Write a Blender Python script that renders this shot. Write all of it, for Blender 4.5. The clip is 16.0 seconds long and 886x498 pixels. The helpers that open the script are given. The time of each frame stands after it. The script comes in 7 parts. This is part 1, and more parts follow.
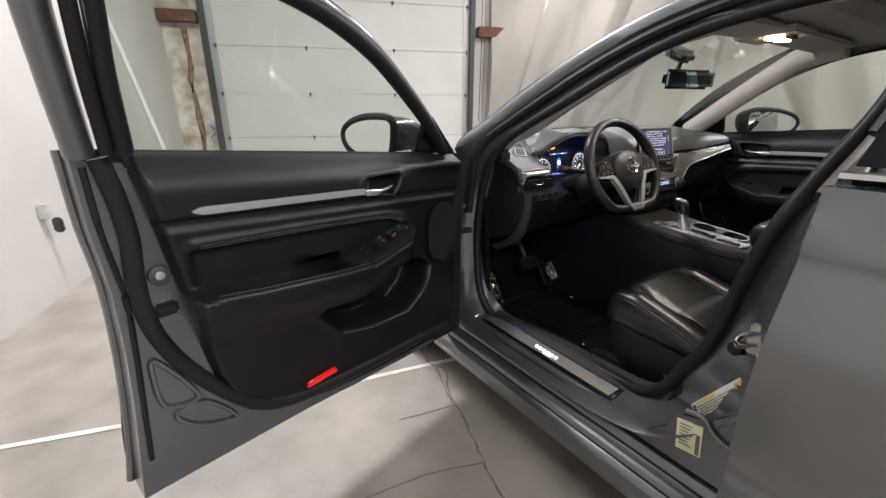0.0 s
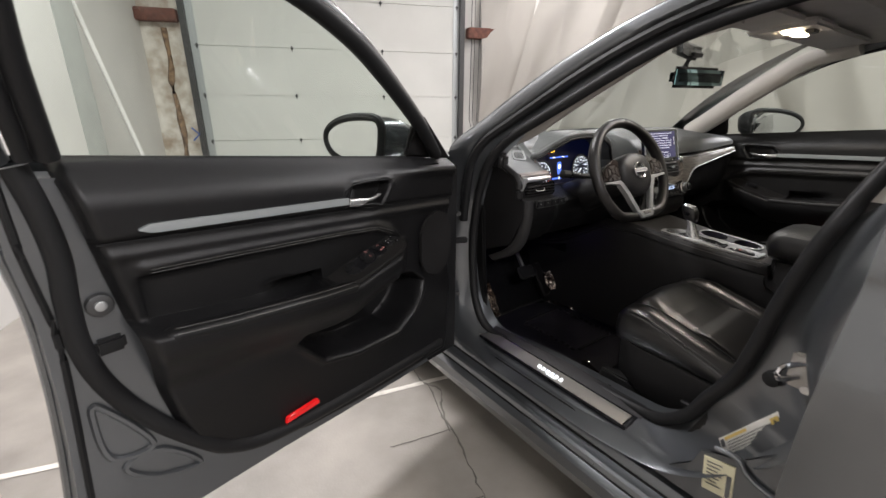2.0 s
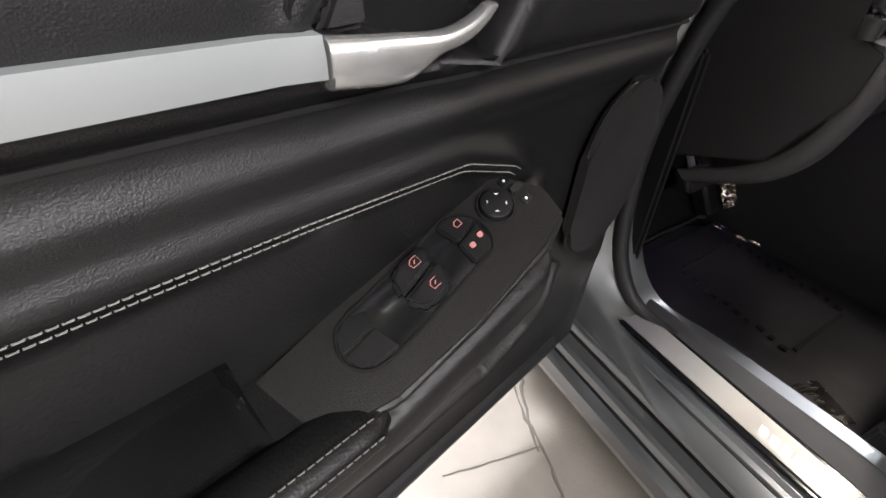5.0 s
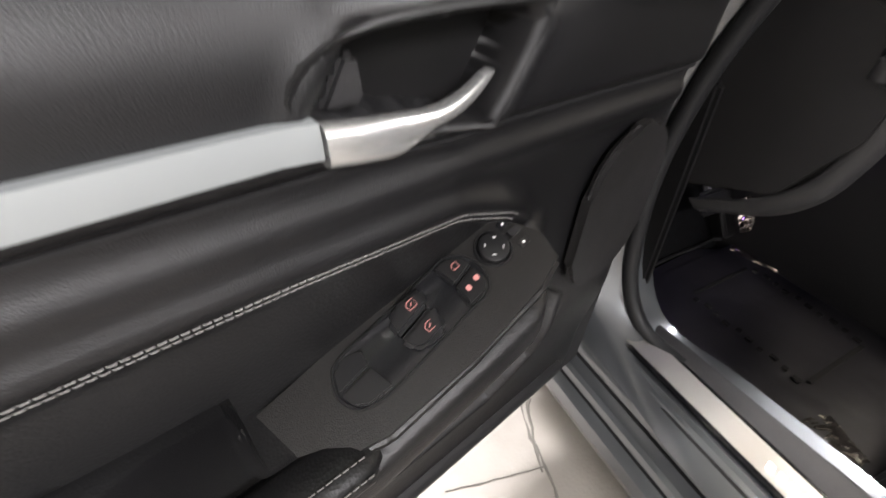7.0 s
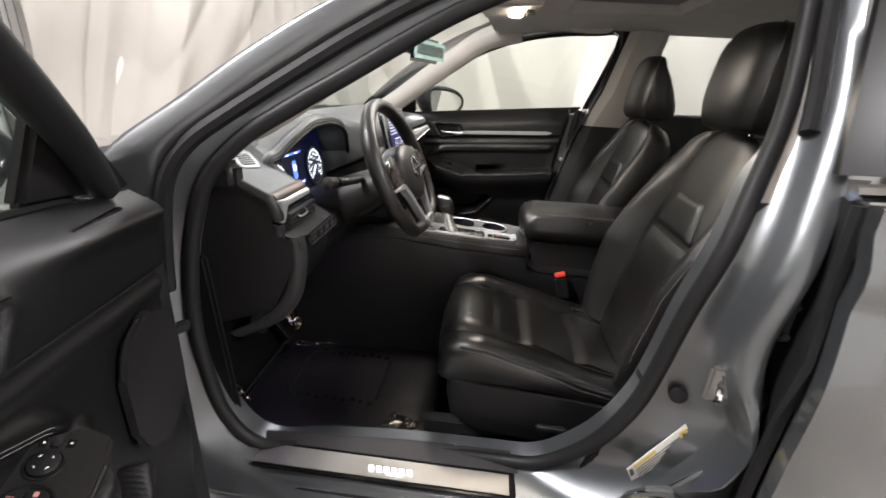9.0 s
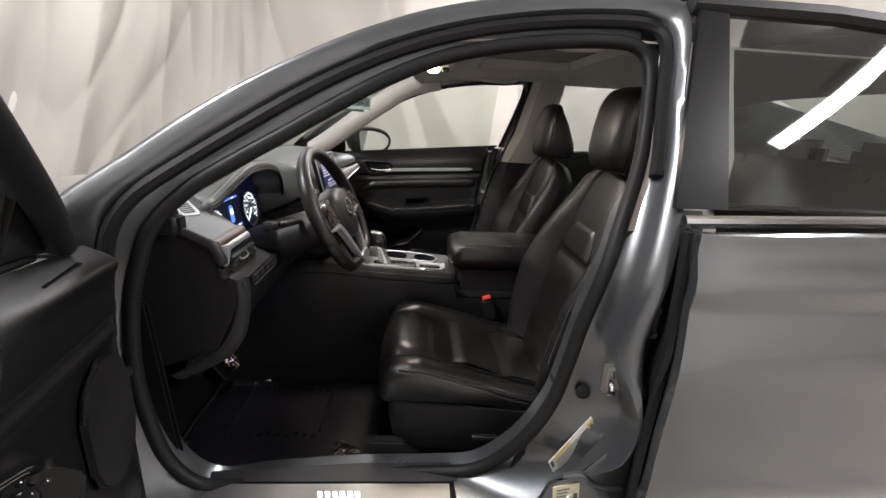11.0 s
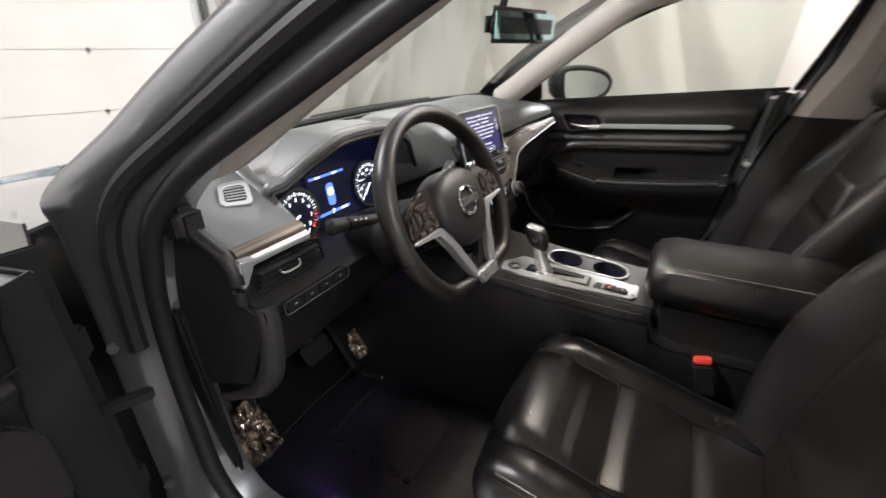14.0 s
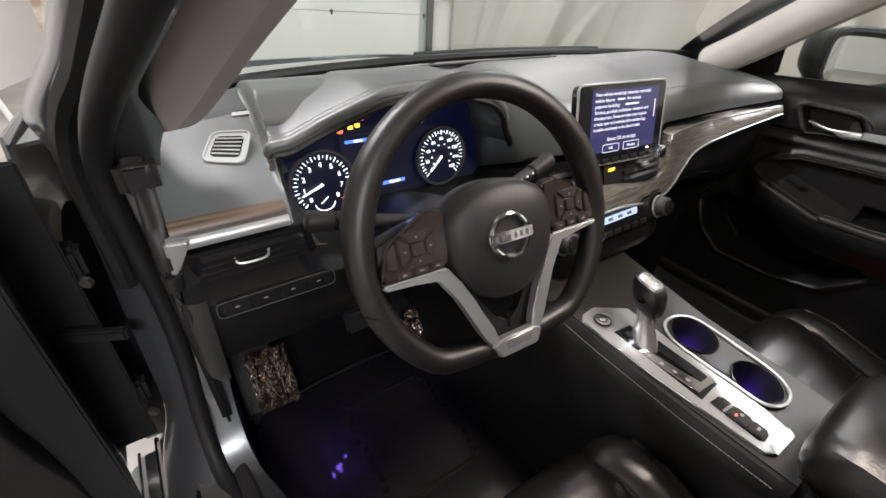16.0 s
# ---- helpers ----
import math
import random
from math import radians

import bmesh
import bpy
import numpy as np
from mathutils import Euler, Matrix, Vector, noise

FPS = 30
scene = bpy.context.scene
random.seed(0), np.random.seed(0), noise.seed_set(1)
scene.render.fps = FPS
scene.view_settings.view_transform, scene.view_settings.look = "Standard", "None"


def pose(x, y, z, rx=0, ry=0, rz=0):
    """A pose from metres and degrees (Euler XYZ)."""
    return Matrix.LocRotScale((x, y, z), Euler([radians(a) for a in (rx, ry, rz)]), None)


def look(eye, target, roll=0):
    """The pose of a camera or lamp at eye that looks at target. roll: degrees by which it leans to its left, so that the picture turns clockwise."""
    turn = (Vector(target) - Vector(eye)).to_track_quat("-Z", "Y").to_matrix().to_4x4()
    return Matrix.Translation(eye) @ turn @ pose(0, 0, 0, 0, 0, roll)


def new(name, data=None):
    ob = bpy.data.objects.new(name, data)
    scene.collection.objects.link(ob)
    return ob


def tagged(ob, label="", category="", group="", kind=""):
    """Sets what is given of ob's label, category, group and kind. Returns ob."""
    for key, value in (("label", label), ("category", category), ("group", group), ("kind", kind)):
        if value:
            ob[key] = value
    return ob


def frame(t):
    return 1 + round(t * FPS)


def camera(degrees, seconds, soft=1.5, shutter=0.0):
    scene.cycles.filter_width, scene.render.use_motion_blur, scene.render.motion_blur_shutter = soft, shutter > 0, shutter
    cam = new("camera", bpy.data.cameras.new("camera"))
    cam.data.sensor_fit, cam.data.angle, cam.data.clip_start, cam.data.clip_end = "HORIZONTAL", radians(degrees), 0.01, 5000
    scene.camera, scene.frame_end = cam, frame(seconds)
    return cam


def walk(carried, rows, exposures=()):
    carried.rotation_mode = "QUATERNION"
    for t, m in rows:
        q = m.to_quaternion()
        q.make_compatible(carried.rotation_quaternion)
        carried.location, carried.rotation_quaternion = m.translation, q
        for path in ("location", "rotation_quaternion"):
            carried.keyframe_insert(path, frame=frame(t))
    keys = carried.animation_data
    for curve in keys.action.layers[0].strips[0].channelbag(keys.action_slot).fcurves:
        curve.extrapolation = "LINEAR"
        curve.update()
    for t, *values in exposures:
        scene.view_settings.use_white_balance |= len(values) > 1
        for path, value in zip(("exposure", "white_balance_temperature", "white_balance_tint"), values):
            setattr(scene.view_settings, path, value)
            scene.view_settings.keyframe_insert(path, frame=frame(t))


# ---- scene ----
cam = camera(92.3, 16.0, shutter=0.3)
PATH = [
    (0, (-1.753, -0.317, 1.163), (-0.676, 1.232, 0.5), 0.3),
    (0.5, (-1.752, -0.313, 1.164), (-0.66, 1.228, 0.506), 0.5),
    (1, (-1.753, -0.313, 1.162), (-0.631, 1.208, 0.507), 0.7),
    (1.5, (-1.744, -0.295, 1.163), (-0.614, 1.22, 0.508), 0.8),
    (2, (-1.687, -0.203, 1.152), (-0.57, 1.323, 0.5), 0.3),
    (2.5, (-1.571, -0.056, 1.15), (-0.564, 1.542, 0.493), -1.1),
    (3, (-1.502, 0.089, 1.127), (-0.564, 1.678, 0.355), -1.1),
    (3.5, (-1.464, 0.276, 1.093), (-0.538, 1.793, 0.177), -0.1),
    (4, (-1.41, 0.395, 1.063), (-0.53, 1.831, -0.016), 0.2),
    (4.5, (-1.354, 0.513, 1.003), (-0.543, 1.835, -0.259), 1.5),
    (4.7, (-1.34, 0.545, 0.986), (-0.549, 1.832, -0.324), 1.9),
    (6.8, (-1.309, 0.589, 0.974), (-0.636, 1.882, -0.396), 1.2),
    (7, (-1.313, 0.563, 1.01), (-0.605, 1.892, -0.307), 1.7),
    (7.5, (-1.32, 0.525, 1.065), (-0.326, 1.857, -0.047), 3.4),
    (8, (-1.336, 0.505, 1.093), (0.185, 1.426, 0.176), 1.2),
    (8.5, (-1.376, 0.428, 1.128), (0.394, 0.889, 0.32), 1.8),
    (9, (-1.421, 0.377, 1.15), (0.435, 0.539, 0.423), 3.4),
    (9.5, (-1.497, 0.364, 1.169), (0.419, 0.287, 0.6), 4.4),
    (9.7, (-1.533, 0.384, 1.171), (0.391, 0.225, 0.646), 5.3),
    (11.8, (-1.517, 0.325, 1.208), (0.388, 0.234, 0.605), 1.6),
    (12, (-1.491, 0.296, 1.187), (0.421, 0.253, 0.603), 1.4),
    (12.5, (-1.421, 0.259, 1.189), (0.477, 0.335, 0.565), 1.1),
    (13, (-1.293, 0.256, 1.179), (0.582, 0.38, 0.494), 1.0),
    (13.5, (-1.131, 0.254, 1.191), (0.667, 0.664, 0.416), 1.9),
    (14, (-1.004, 0.245, 1.193), (0.592, 1.102, 0.346), -0.5),
    (14.5, (-0.853, 0.205, 1.195), (0.38, 1.412, 0.184), 1.9),
    (15, (-0.743, 0.21, 1.207), (0.271, 1.558, 0.132), 2.8),
    (15.5, (-0.673, 0.25, 1.206), (0.275, 1.623, 0.102), 3.9),
    (16, (-0.642, 0.261, 1.205), (0.349, 1.588, 0.084), 4.4),
]
EXPOSURES = [(0, 0.42), (2, 0.42), (3.5, 0.6), (4.5, 1.16), (7, 1.62), (7.5, 1.6), (8, 1.15), (8.5, 1.06), (9.0, 1.12), (9.7, 0.9), (12.5, 0.62), (13.3, 0.85), (14, 0.95), (14.5, 0.85), (16, 0.85)]
walk(cam, [(t, look(eye, target, roll)) for t, eye, target, roll in PATH], EXPOSURES)

# ---- world and lamps ----
world = bpy.data.worlds.new("world")
scene.world = world
world.use_nodes = True
world.node_tree.nodes["Background"].inputs[0].default_value = (0.9, 0.95, 1.0, 1)
world.node_tree.nodes["Background"].inputs[1].default_value = 0.02

ROOM_TURN = -20.95          # the garage stands askew to the car
ROOM = pose(0, 0, 0, 0, 0, ROOM_TURN)


def ceiling_lamp(a, b, z, power, turn, length, width=0.2):
    data = bpy.data.lights.new("strip_light", "AREA")
    data.shape, data.size, data.size_y = "RECTANGLE", length, width
    data.energy, data.color = power, (1.0, 0.975, 1.0)
    ob = new("strip_light", data)
    ob.matrix_world = ROOM @ pose(a, b, z, 0, 0, turn)
    return ob


CEIL = 3.9
# rows 1-2 follow a reflection and a shadow; the other lamps are added, unseen
LAMPS = [(-0.25, -4.05, 235, 0, 2.4), (-2.25, 1.85, 130, 0, 1.2), (1.9, 4.3, 60, 90, 2.4), (2.7, 0.4, 165, 90, 2.4), (2.6, -4.05, 75, 0, 2.4)]
for la, lb, lp, lt, ll in LAMPS:
    ceiling_lamp(la, lb, CEIL - 0.12, lp, lt, ll)


# ---- materials ----
def material(name, color, rough=0.5, metal=0.0, grain=0.0, grain_size=200.0, mottle=0.0, mottle_size=6.0, tint=None,
             coat=0.0, rough_var=0.0, spec=0.5, emit=None, emit_power=0.0, flake=0.0, weave=0.0):
    m = bpy.data.materials.new(name)
    m.use_nodes = True
    nt = m.node_tree
    b = nt.nodes["Principled BSDF"]
    b.inputs["Base Color"].default_value = (*color, 1)
    b.inputs["Roughness"].default_value = rough
    b.inputs["Metallic"].default_value = metal
    b.inputs["Coat Weight"].default_value = coat
    b.inputs["Coat Roughness"].default_value = 0.06
    b.inputs["Specular IOR Level"].default_value = spec
    co = nt.nodes.new("ShaderNodeTexCoord")
    if mottle or rough_var:
        n = nt.nodes.new("ShaderNodeTexNoise")
        n.inputs["Scale"].default_value, n.inputs["Detail"].default_value = mottle_size, 6
        nt.links.new(co.outputs["Object"], n.inputs["Vector"])
        if mottle:
            mix = nt.nodes.new("ShaderNodeMix")
            mix.data_type = "RGBA"
            dark = tint or tuple(c * (1 - mottle) for c in color)
            mix.inputs[6].default_value, mix.inputs[7].default_value = (*dark, 1), (*[min(1, c * (1 + mottle * .4)) for c in color], 1)
            ramp = nt.nodes.new("ShaderNodeMapRange")
            ramp.inputs[1].default_value, ramp.inputs[2].default_value = 0.3, 0.7
            nt.links.new(n.outputs["Fac"], ramp.inputs[0])
            nt.links.new(ramp.outputs[0], mix.inputs[0])
            nt.links.new(mix.outputs[2], b.inputs["Base Color"])
        if rough_var:
            mr = nt.nodes.new("ShaderNodeMapRange")
            mr.inputs[3].default_value, mr.inputs[4].default_value = max(0.02, rough - rough_var), min(1, rough + rough_var)
            nt.links.new(n.outputs["Fac"], mr.inputs[0])
            nt.links.new(mr.outputs[0], b.inputs["Roughness"])
    if grain:
        g = nt.nodes.new("ShaderNodeTexVoronoi" if grain_size < 600 and weave == 0 else "ShaderNodeTexNoise")
        g.inputs["Scale"].default_value = grain_size
        nt.links.new(co.outputs["Object"], g.inputs["Vector"])
        bump = nt.nodes.new("ShaderNodeBump")
        bump.inputs["Strength"].default_value, bump.inputs["Distance"].default_value = grain, 0.001
        nt.links.new(g.outputs[0], bump.inputs["Height"])
        nt.links.new(bump.outputs[0], b.inputs["Normal"])
    if emit:
        b.inputs["Emission Color"].default_value = (*emit, 1)
        b.inputs["Emission Strength"].default_value = emit_power
    return m


def glass_material(name, tint, gloss=(1, 1, 1), least=0.07):
    """Thin pane: clear film with a mirror share that grows towards grazing."""
    m = bpy.data.materials.new(name)
    m.use_nodes = True
    nt = m.node_tree
    nt.nodes.remove(nt.nodes["Principled BSDF"])
    out = nt.nodes["Material Output"]
    tr, gl, mix, lw = (nt.nodes.new(k) for k in ("ShaderNodeBsdfTransparent", "ShaderNodeBsdfGlossy", "ShaderNodeMixShader", "ShaderNodeLayerWeight"))
    pw, sc = nt.nodes.new("ShaderNodeMath"), nt.nodes.new("ShaderNodeMapRange")
    pw.operation = "POWER"
    pw.inputs[1].default_value = 5.0
    sc.inputs[3].default_value, sc.inputs[4].default_value = least, 1.0
    tr.inputs[0].default_value = (*tint, 1)
    gl.inputs["Roughness"].default_value = 0.02
    gl.inputs[0].default_value = (*gloss, 1)
    nt.links.new(lw.outputs["Facing"], pw.inputs[0])
    nt.links.new(pw.outputs[0], sc.inputs[0])
    nt.links.new(sc.outputs[0], mix.inputs[0])
    nt.links.new(tr.outputs[0], mix.inputs[1])
    nt.links.new(gl.outputs[0], mix.inputs[2])
    nt.links.new(mix.outputs[0], out.inputs[0])
    return m


def wood_material(name, c1, c2):
    m = material(name, c1, rough=0.38)
    nt = m.node_tree
    b = nt.nodes["Principled BSDF"]
    co = nt.nodes.new("ShaderNodeTexCoord")
    mp = nt.nodes.new("ShaderNodeMapping")
    mp.inputs["Scale"].default_value = (6, 120, 260)
    n = nt.nodes.new("ShaderNodeTexNoise")
    n.inputs["Scale"].default_value, n.inputs["Detail"].default_value = 1.0, 4
    r = nt.nodes.new("ShaderNodeValToRGB")
    r.color_ramp.elements[0].color, r.color_ramp.elements[1].color = (*c1, 1), (*c2, 1)
    r.color_ramp.elements[0].position, r.color_ramp.elements[1].position = 0.35, 0.65
    nt.links.new(co.outputs["Object"], mp.inputs[0])
    nt.links.new(mp.outputs[0], n.inputs["Vector"])
    nt.links.new(n.outputs["Fac"], r.inputs[0])
    nt.links.new(r.outputs[0], b.inputs["Base Color"])
    return m


PAINT = material("grey_metallic_paint", (0.165, 0.175, 0.183), rough=0.24, metal=0.85, coat=1.0, grain=0.05, grain_size=2500, weave=1)
PAINT_MATT = material("grey_jamb_paint", (0.142, 0.150, 0.158), rough=0.30, metal=0.76, coat=0.75, rough_var=0.06, mottle_size=9)
PILLAR_BLACK = material("pillar_black", (0.007, 0.007, 0.0075), rough=0.28, spec=0.22)
BLACK_GLOSS = material("gloss_black", (0.008, 0.008, 0.009), rough=0.12, coat=0.5)
RUBBER = material("black_rubber", (0.0115, 0.0115, 0.012), spec=0.22, rough=0.5, grain=0.1, grain_size=900)
PLASTIC = material("black_grained_plastic", (0.0105, 0.0100, 0.0102), rough=0.46, spec=0.30, grain=0.22, grain_size=1300, rough_var=0.06, mottle_size=30)
SILL_PLASTIC = material("dark_grey_sill_plastic", (0.030, 0.029, 0.030), rough=0.5, spec=0.4, grain=0.3, grain_size=900, mottle=0.2, mottle_size=14)
# darker copy of PLASTIC: shade under the dash and in recesses put into its colour
PLASTIC_SHADED = material("shaded_black_plastic", (0.0052, 0.0050, 0.0052), rough=0.5, spec=0.25, grain=0.22, grain_size=1300, rough_var=0.06, mottle_size=30)
PLASTIC_SOFT = material("charcoal_soft_plastic", (0.0205, 0.0200, 0.0206), rough=0.40, spec=0.33, grain=0.3, grain_size=1100, mottle=0.12, mottle_size=9)
DASH_SKIN = material("dark_grey_dash_skin", (0.070, 0.075, 0.075), rough=0.40, spec=0.85, grain=0.35, grain_size=1000, mottle=0.1, mottle_size=8)
LEATHER = material("black_leather", (0.0072, 0.0069, 0.0067), rough=0.30, spec=0.72, grain=0.22, grain_size=560, rough_var=0.07, mottle_size=11, mottle=0.25)
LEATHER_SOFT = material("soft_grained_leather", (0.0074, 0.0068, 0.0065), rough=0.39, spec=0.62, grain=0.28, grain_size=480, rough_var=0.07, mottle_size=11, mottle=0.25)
LEATHER_PERF = material("black_perforated_leather", (0.0085, 0.0081, 0.0079), rough=0.34, spec=0.75, grain=0.35, grain_size=330, rough_var=0.06, mottle_size=18)
THREAD = material("grey_thread", (0.17, 0.165, 0.16), rough=0.8)
DIM_MARK = material("dim_grey_mark", (0.25, 0.24, 0.24), rough=0.6)
# PLASTIC_SOFT made darker: the shade on the lower door is in this base colour
DOOR_TRIM = material("black_door_trim", (0.0052, 0.0051, 0.0056), rough=0.40, spec=0.36, grain=0.3, grain_size=1100, mottle=0.12, mottle_size=9)
INSERT_LEATHER = material("matt_black_leather", (0.0060, 0.0059, 0.0062), rough=0.42, spec=0.32, grain=0.2, grain_size=460, mottle=0.15, mottle_size=11)
RIM_LEATHER = material("worn_rim_leather", (0.0085, 0.0072, 0.0067), rough=0.42, spec=0.5, grain=0.2, grain_size=600, rough_var=0.08, mottle_size=14, mottle=0.25)
DARK_THREAD = material("dark_thread", (0.17, 0.16, 0.16), rough=0.8)
SATIN = material("satin_silver", (0.47, 0.48, 0.485), rough=0.36, metal=0.75, rough_var=0.04, mottle_size=40)
STRIP_SILVER = material("dull_satin_silver", (0.315, 0.335, 0.338), rough=0.52, metal=0.55, rough_var=0.04, mottle_size=40)
SATIN_BRIGHT = material("bright_satin_silver", (0.62, 0.62, 0.61), rough=0.27, metal=0.85)
CHROME = material("chrome", (0.78, 0.78, 0.79), rough=0.1, metal=1.0)
STEEL = material("brushed_steel", (0.40, 0.385, 0.36), rough=0.48, metal=1.0, rough_var=0.12, mottle_size=25)
CARPET = material("black_carpet", (0.0055, 0.0055, 0.0062), rough=0.95, spec=0.08, grain=0.9, grain_size=700, mottle=0.4, mottle_size=60)
HEADLINER = material("grey_headliner", (0.50, 0.475, 0.45), rough=0.95, grain=0.25, grain_size=900, mottle=0.06, mottle_size=12)
PILLAR_TRIM = material("beige_pillar_trim", (0.43, 0.405, 0.375), rough=0.75, grain=0.2, grain_size=1000, mottle=0.05, mottle_size=10)
GLASS = glass_material("clear_green_glass", (0.79, 0.85, 0.80))
GLASS_DARK = glass_material("privacy_glass", (0.66, 0.70, 0.68))
MIRROR = material("mirror_silver", (0.86, 0.87, 0.86), rough=0.01, metal=1.0)
MIRROR_TINT = material("dimming_mirror", (0.55, 0.80, 0.82), rough=0.01, metal=1.0)
SWITCH_PANEL = material("carbon_weave_black", (0.0105, 0.0098, 0.0094), rough=0.42, spec=0.4, grain=0.35, grain_size=900, mottle=0.3, mottle_size=420)
KEY_BLACK = material("satin_black_key", (0.010, 0.010, 0.0105), rough=0.35, spec=0.3)
WOOD = wood_material("brown_grain_trim", (0.022, 0.016, 0.013), (0.13, 0.09, 0.066))
WOOD_GREY = wood_material("grey_grain_trim", (0.050, 0.045, 0.040), (0.17, 0.155, 0.135))
WHITE_MARK = material("white_mark", (0.75, 0.75, 0.75), rough=0.6)
# no lamp: weak emission stands in for the light the reflector throws back
RED_LENS = material("red_reflector_lit", (0.55, 0.01, 0.012), rough=0.12, coat=0.6, emit=(1, 0.02, 0.02), emit_power=0.15)
RED_PLASTIC = material("red_button", (0.75, 0.07, 0.04), rough=0.4)
LABEL_WHITE = material("white_paper_label", (0.78, 0.77, 0.72), rough=0.6)
LABEL_YELLOW = material("yellow_paper_label", (0.70, 0.52, 0.16), rough=0.6)
BAR_DARK = material("dark_print", (0.10, 0.10, 0.10), rough=0.7)
GLOW_WHITE = material("white_glow", (0.8, 0.8, 0.8), emit=(0.85, 0.92, 1.0), emit_power=1.4)
VIOLET = material("violet_glow", (.02, .01, .1), emit=(.16, .06, 1.0), emit_power=5.0)
DIM_GLOW = material("dim_white_glow", (.5, .5, .55), emit=(.8, .88, 1.0), emit_power=.9)
GLOW_BLUE = material("blue_glow", (0.02, 0.03, 0.2), emit=(0.10, 0.22, 1.0), emit_power=1.0)
GLOW_RED = material("red_glow", (0.3, 0.02, 0.02), emit=(1.0, 0.12, 0.06), emit_power=1.6)
GLOW_DIM = material("dim_red_glow", (0.30, 0.14, 0.13), emit=(1.0, 0.36, 0.32), emit_power=0.15)
GLOW_AMBER = material("amber_glow", (0.3, 0.15, 0.02), emit=(1.0, 0.55, 0.05), emit_power=1.8)
SCREEN_DARK = material("screen_glass", (0.012, 0.013, 0.02), rough=0.08, emit=(0.10, 0.09, 0.30), emit_power=0.25)
DIAL_BLACK = material("dial_black", (0.006, 0.006, 0.009), rough=0.4, emit=(0.01, 0.015, 0.08), emit_power=0.1)
CUP_BLUE = material("cup_well", (0.01, 0.01, 0.014), rough=0.4)
FOIL = glass_material("clear_wrap", (0.86, 0.85, 0.84), (1.0, 0.90, 0.82), 0.22)
FOIL_TIGHT = glass_material("gathered_wrap", (0.86, 0.84, 0.82), (1.0, 0.91, 0.84), 0.42)
# violet in the base colour stands in for the haze of light on the film
MAT_FILM = material("film_covered_mat", (0.0105, 0.0098, 0.0140), rough=0.34, spec=1.0, coat=1.0, grain=0.12, grain_size=40, weave=1, mottle=0.4, mottle_size=50)
VENT_GREY = material("light_grey_vent", (0.30, 0.31, 0.31), rough=0.45, grain=0.15, grain_size=1000)
DOME = material("dome_lens", (0.9, 0.85, 0.75), rough=0.3, emit=(1.0, 0.84, 0.62), emit_power=14.0)
CONCRETE = material("concrete_floor", (0.30, 0.275, 0.245), rough=0.50, mottle=0.35, mottle_size=3.4, grain=0.35, grain_size=120, rough_var=0.2)
CRACK = material("dark_joint", (0.14, 0.13, 0.115), rough=0.9)
LINE_WHITE = material("worn_white_line", (0.66, 0.62, 0.56), rough=0.7, mottle=0.25, mottle_size=14)
WALL = material("white_wall", (0.56, 0.545, 0.52), rough=0.8, mottle=0.06, mottle_size=2.5, grain=0.1, grain_size=220)
WALL_DIRTY = material("stained_wall", (0.60, 0.57, 0.52), rough=0.85, mottle=0.45, mottle_size=7, tint=(0.33, 0.26, 0.19))
# pier colour: the shade of its dark face is mixed into this grey
COLUMN = material("shaded_grey_column", (0.34, 0.35, 0.33), rough=0.8, mottle=0.12, mottle_size=5)
DOOR_PANEL = material("painted_door_panel", (0.60, 0.60, 0.57), rough=0.5, mottle=0.05, mottle_size=2.2)
RUST = material("rusty_steel", (0.15, 0.062, 0.045), rough=0.85, mottle=0.4, mottle_size=22)
BROWN_STRIP = material("stained_strip", (0.26, 0.17, 0.10), rough=0.9, mottle=0.6, mottle_size=18, tint=(0.08, 0.05, 0.035))
DARK_STEEL = material("dark_hardware", (0.07, 0.07, 0.07), rough=0.5, metal=0.6)
CLOTH = material("cream_cloth", (0.37, 0.348, 0.318), rough=0.9, mottle=0.06, mottle_size=1.1, grain=0.2, grain_size=900)
LAMP_FACE = material("lamp_diffuser", (0.9, 0.9, 0.9), emit=(1.0, 0.95, 0.88), emit_power=6.0)
CEILING = material("ceiling_boards", (0.55, 0.54, 0.52), rough=0.85, mottle=0.1, mottle_size=2)
BLUE_MARK = material("blue_mark", (0.06, 0.12, 0.35), rough=0.6)


# ---- mesh helpers ----
def cat(pts, n, closed=False):
    """Catmull-Rom points through pts."""
    pts = [Vector(p) for p in pts]
    k, out = len(pts), []
    for i in range(k if closed else k - 1):
        p0 = pts[(i - 1) % k] if closed or i else pts[0] * 2 - pts[1]
        p1, p2 = pts[i], pts[(i + 1) % k]
        p3 = pts[(i + 2) % k] if closed or i + 2 < k else pts[-1] * 2 - pts[-2]
        for j in range(n):
            t = j / n
            out.append(0.5 * (2 * p1 + (p2 - p0) * t + (2 * p0 - 5 * p1 + 4 * p2 - p3) * t * t + (3 * p1 - p0 - 3 * p2 + p3) * t ** 3))
    if not closed:
        out.append(pts[-1])
    return out


def smooth(a, b, x):
    t = min(1, max(0, (x - a) / (b - a)))
    return t * t * (3 - 2 * t)


def interp(x, table):
    """Piecewise linear look-up in rows (x, y)."""
    if x <= table[0][0]:
        return table[0][1]
    for (x0, y0), (x1, y1) in zip(table, table[1:]):
        if x <= x1:
            return y0 + (y1 - y0) * (x - x0) / (x1 - x0)
    return table[-1][1]


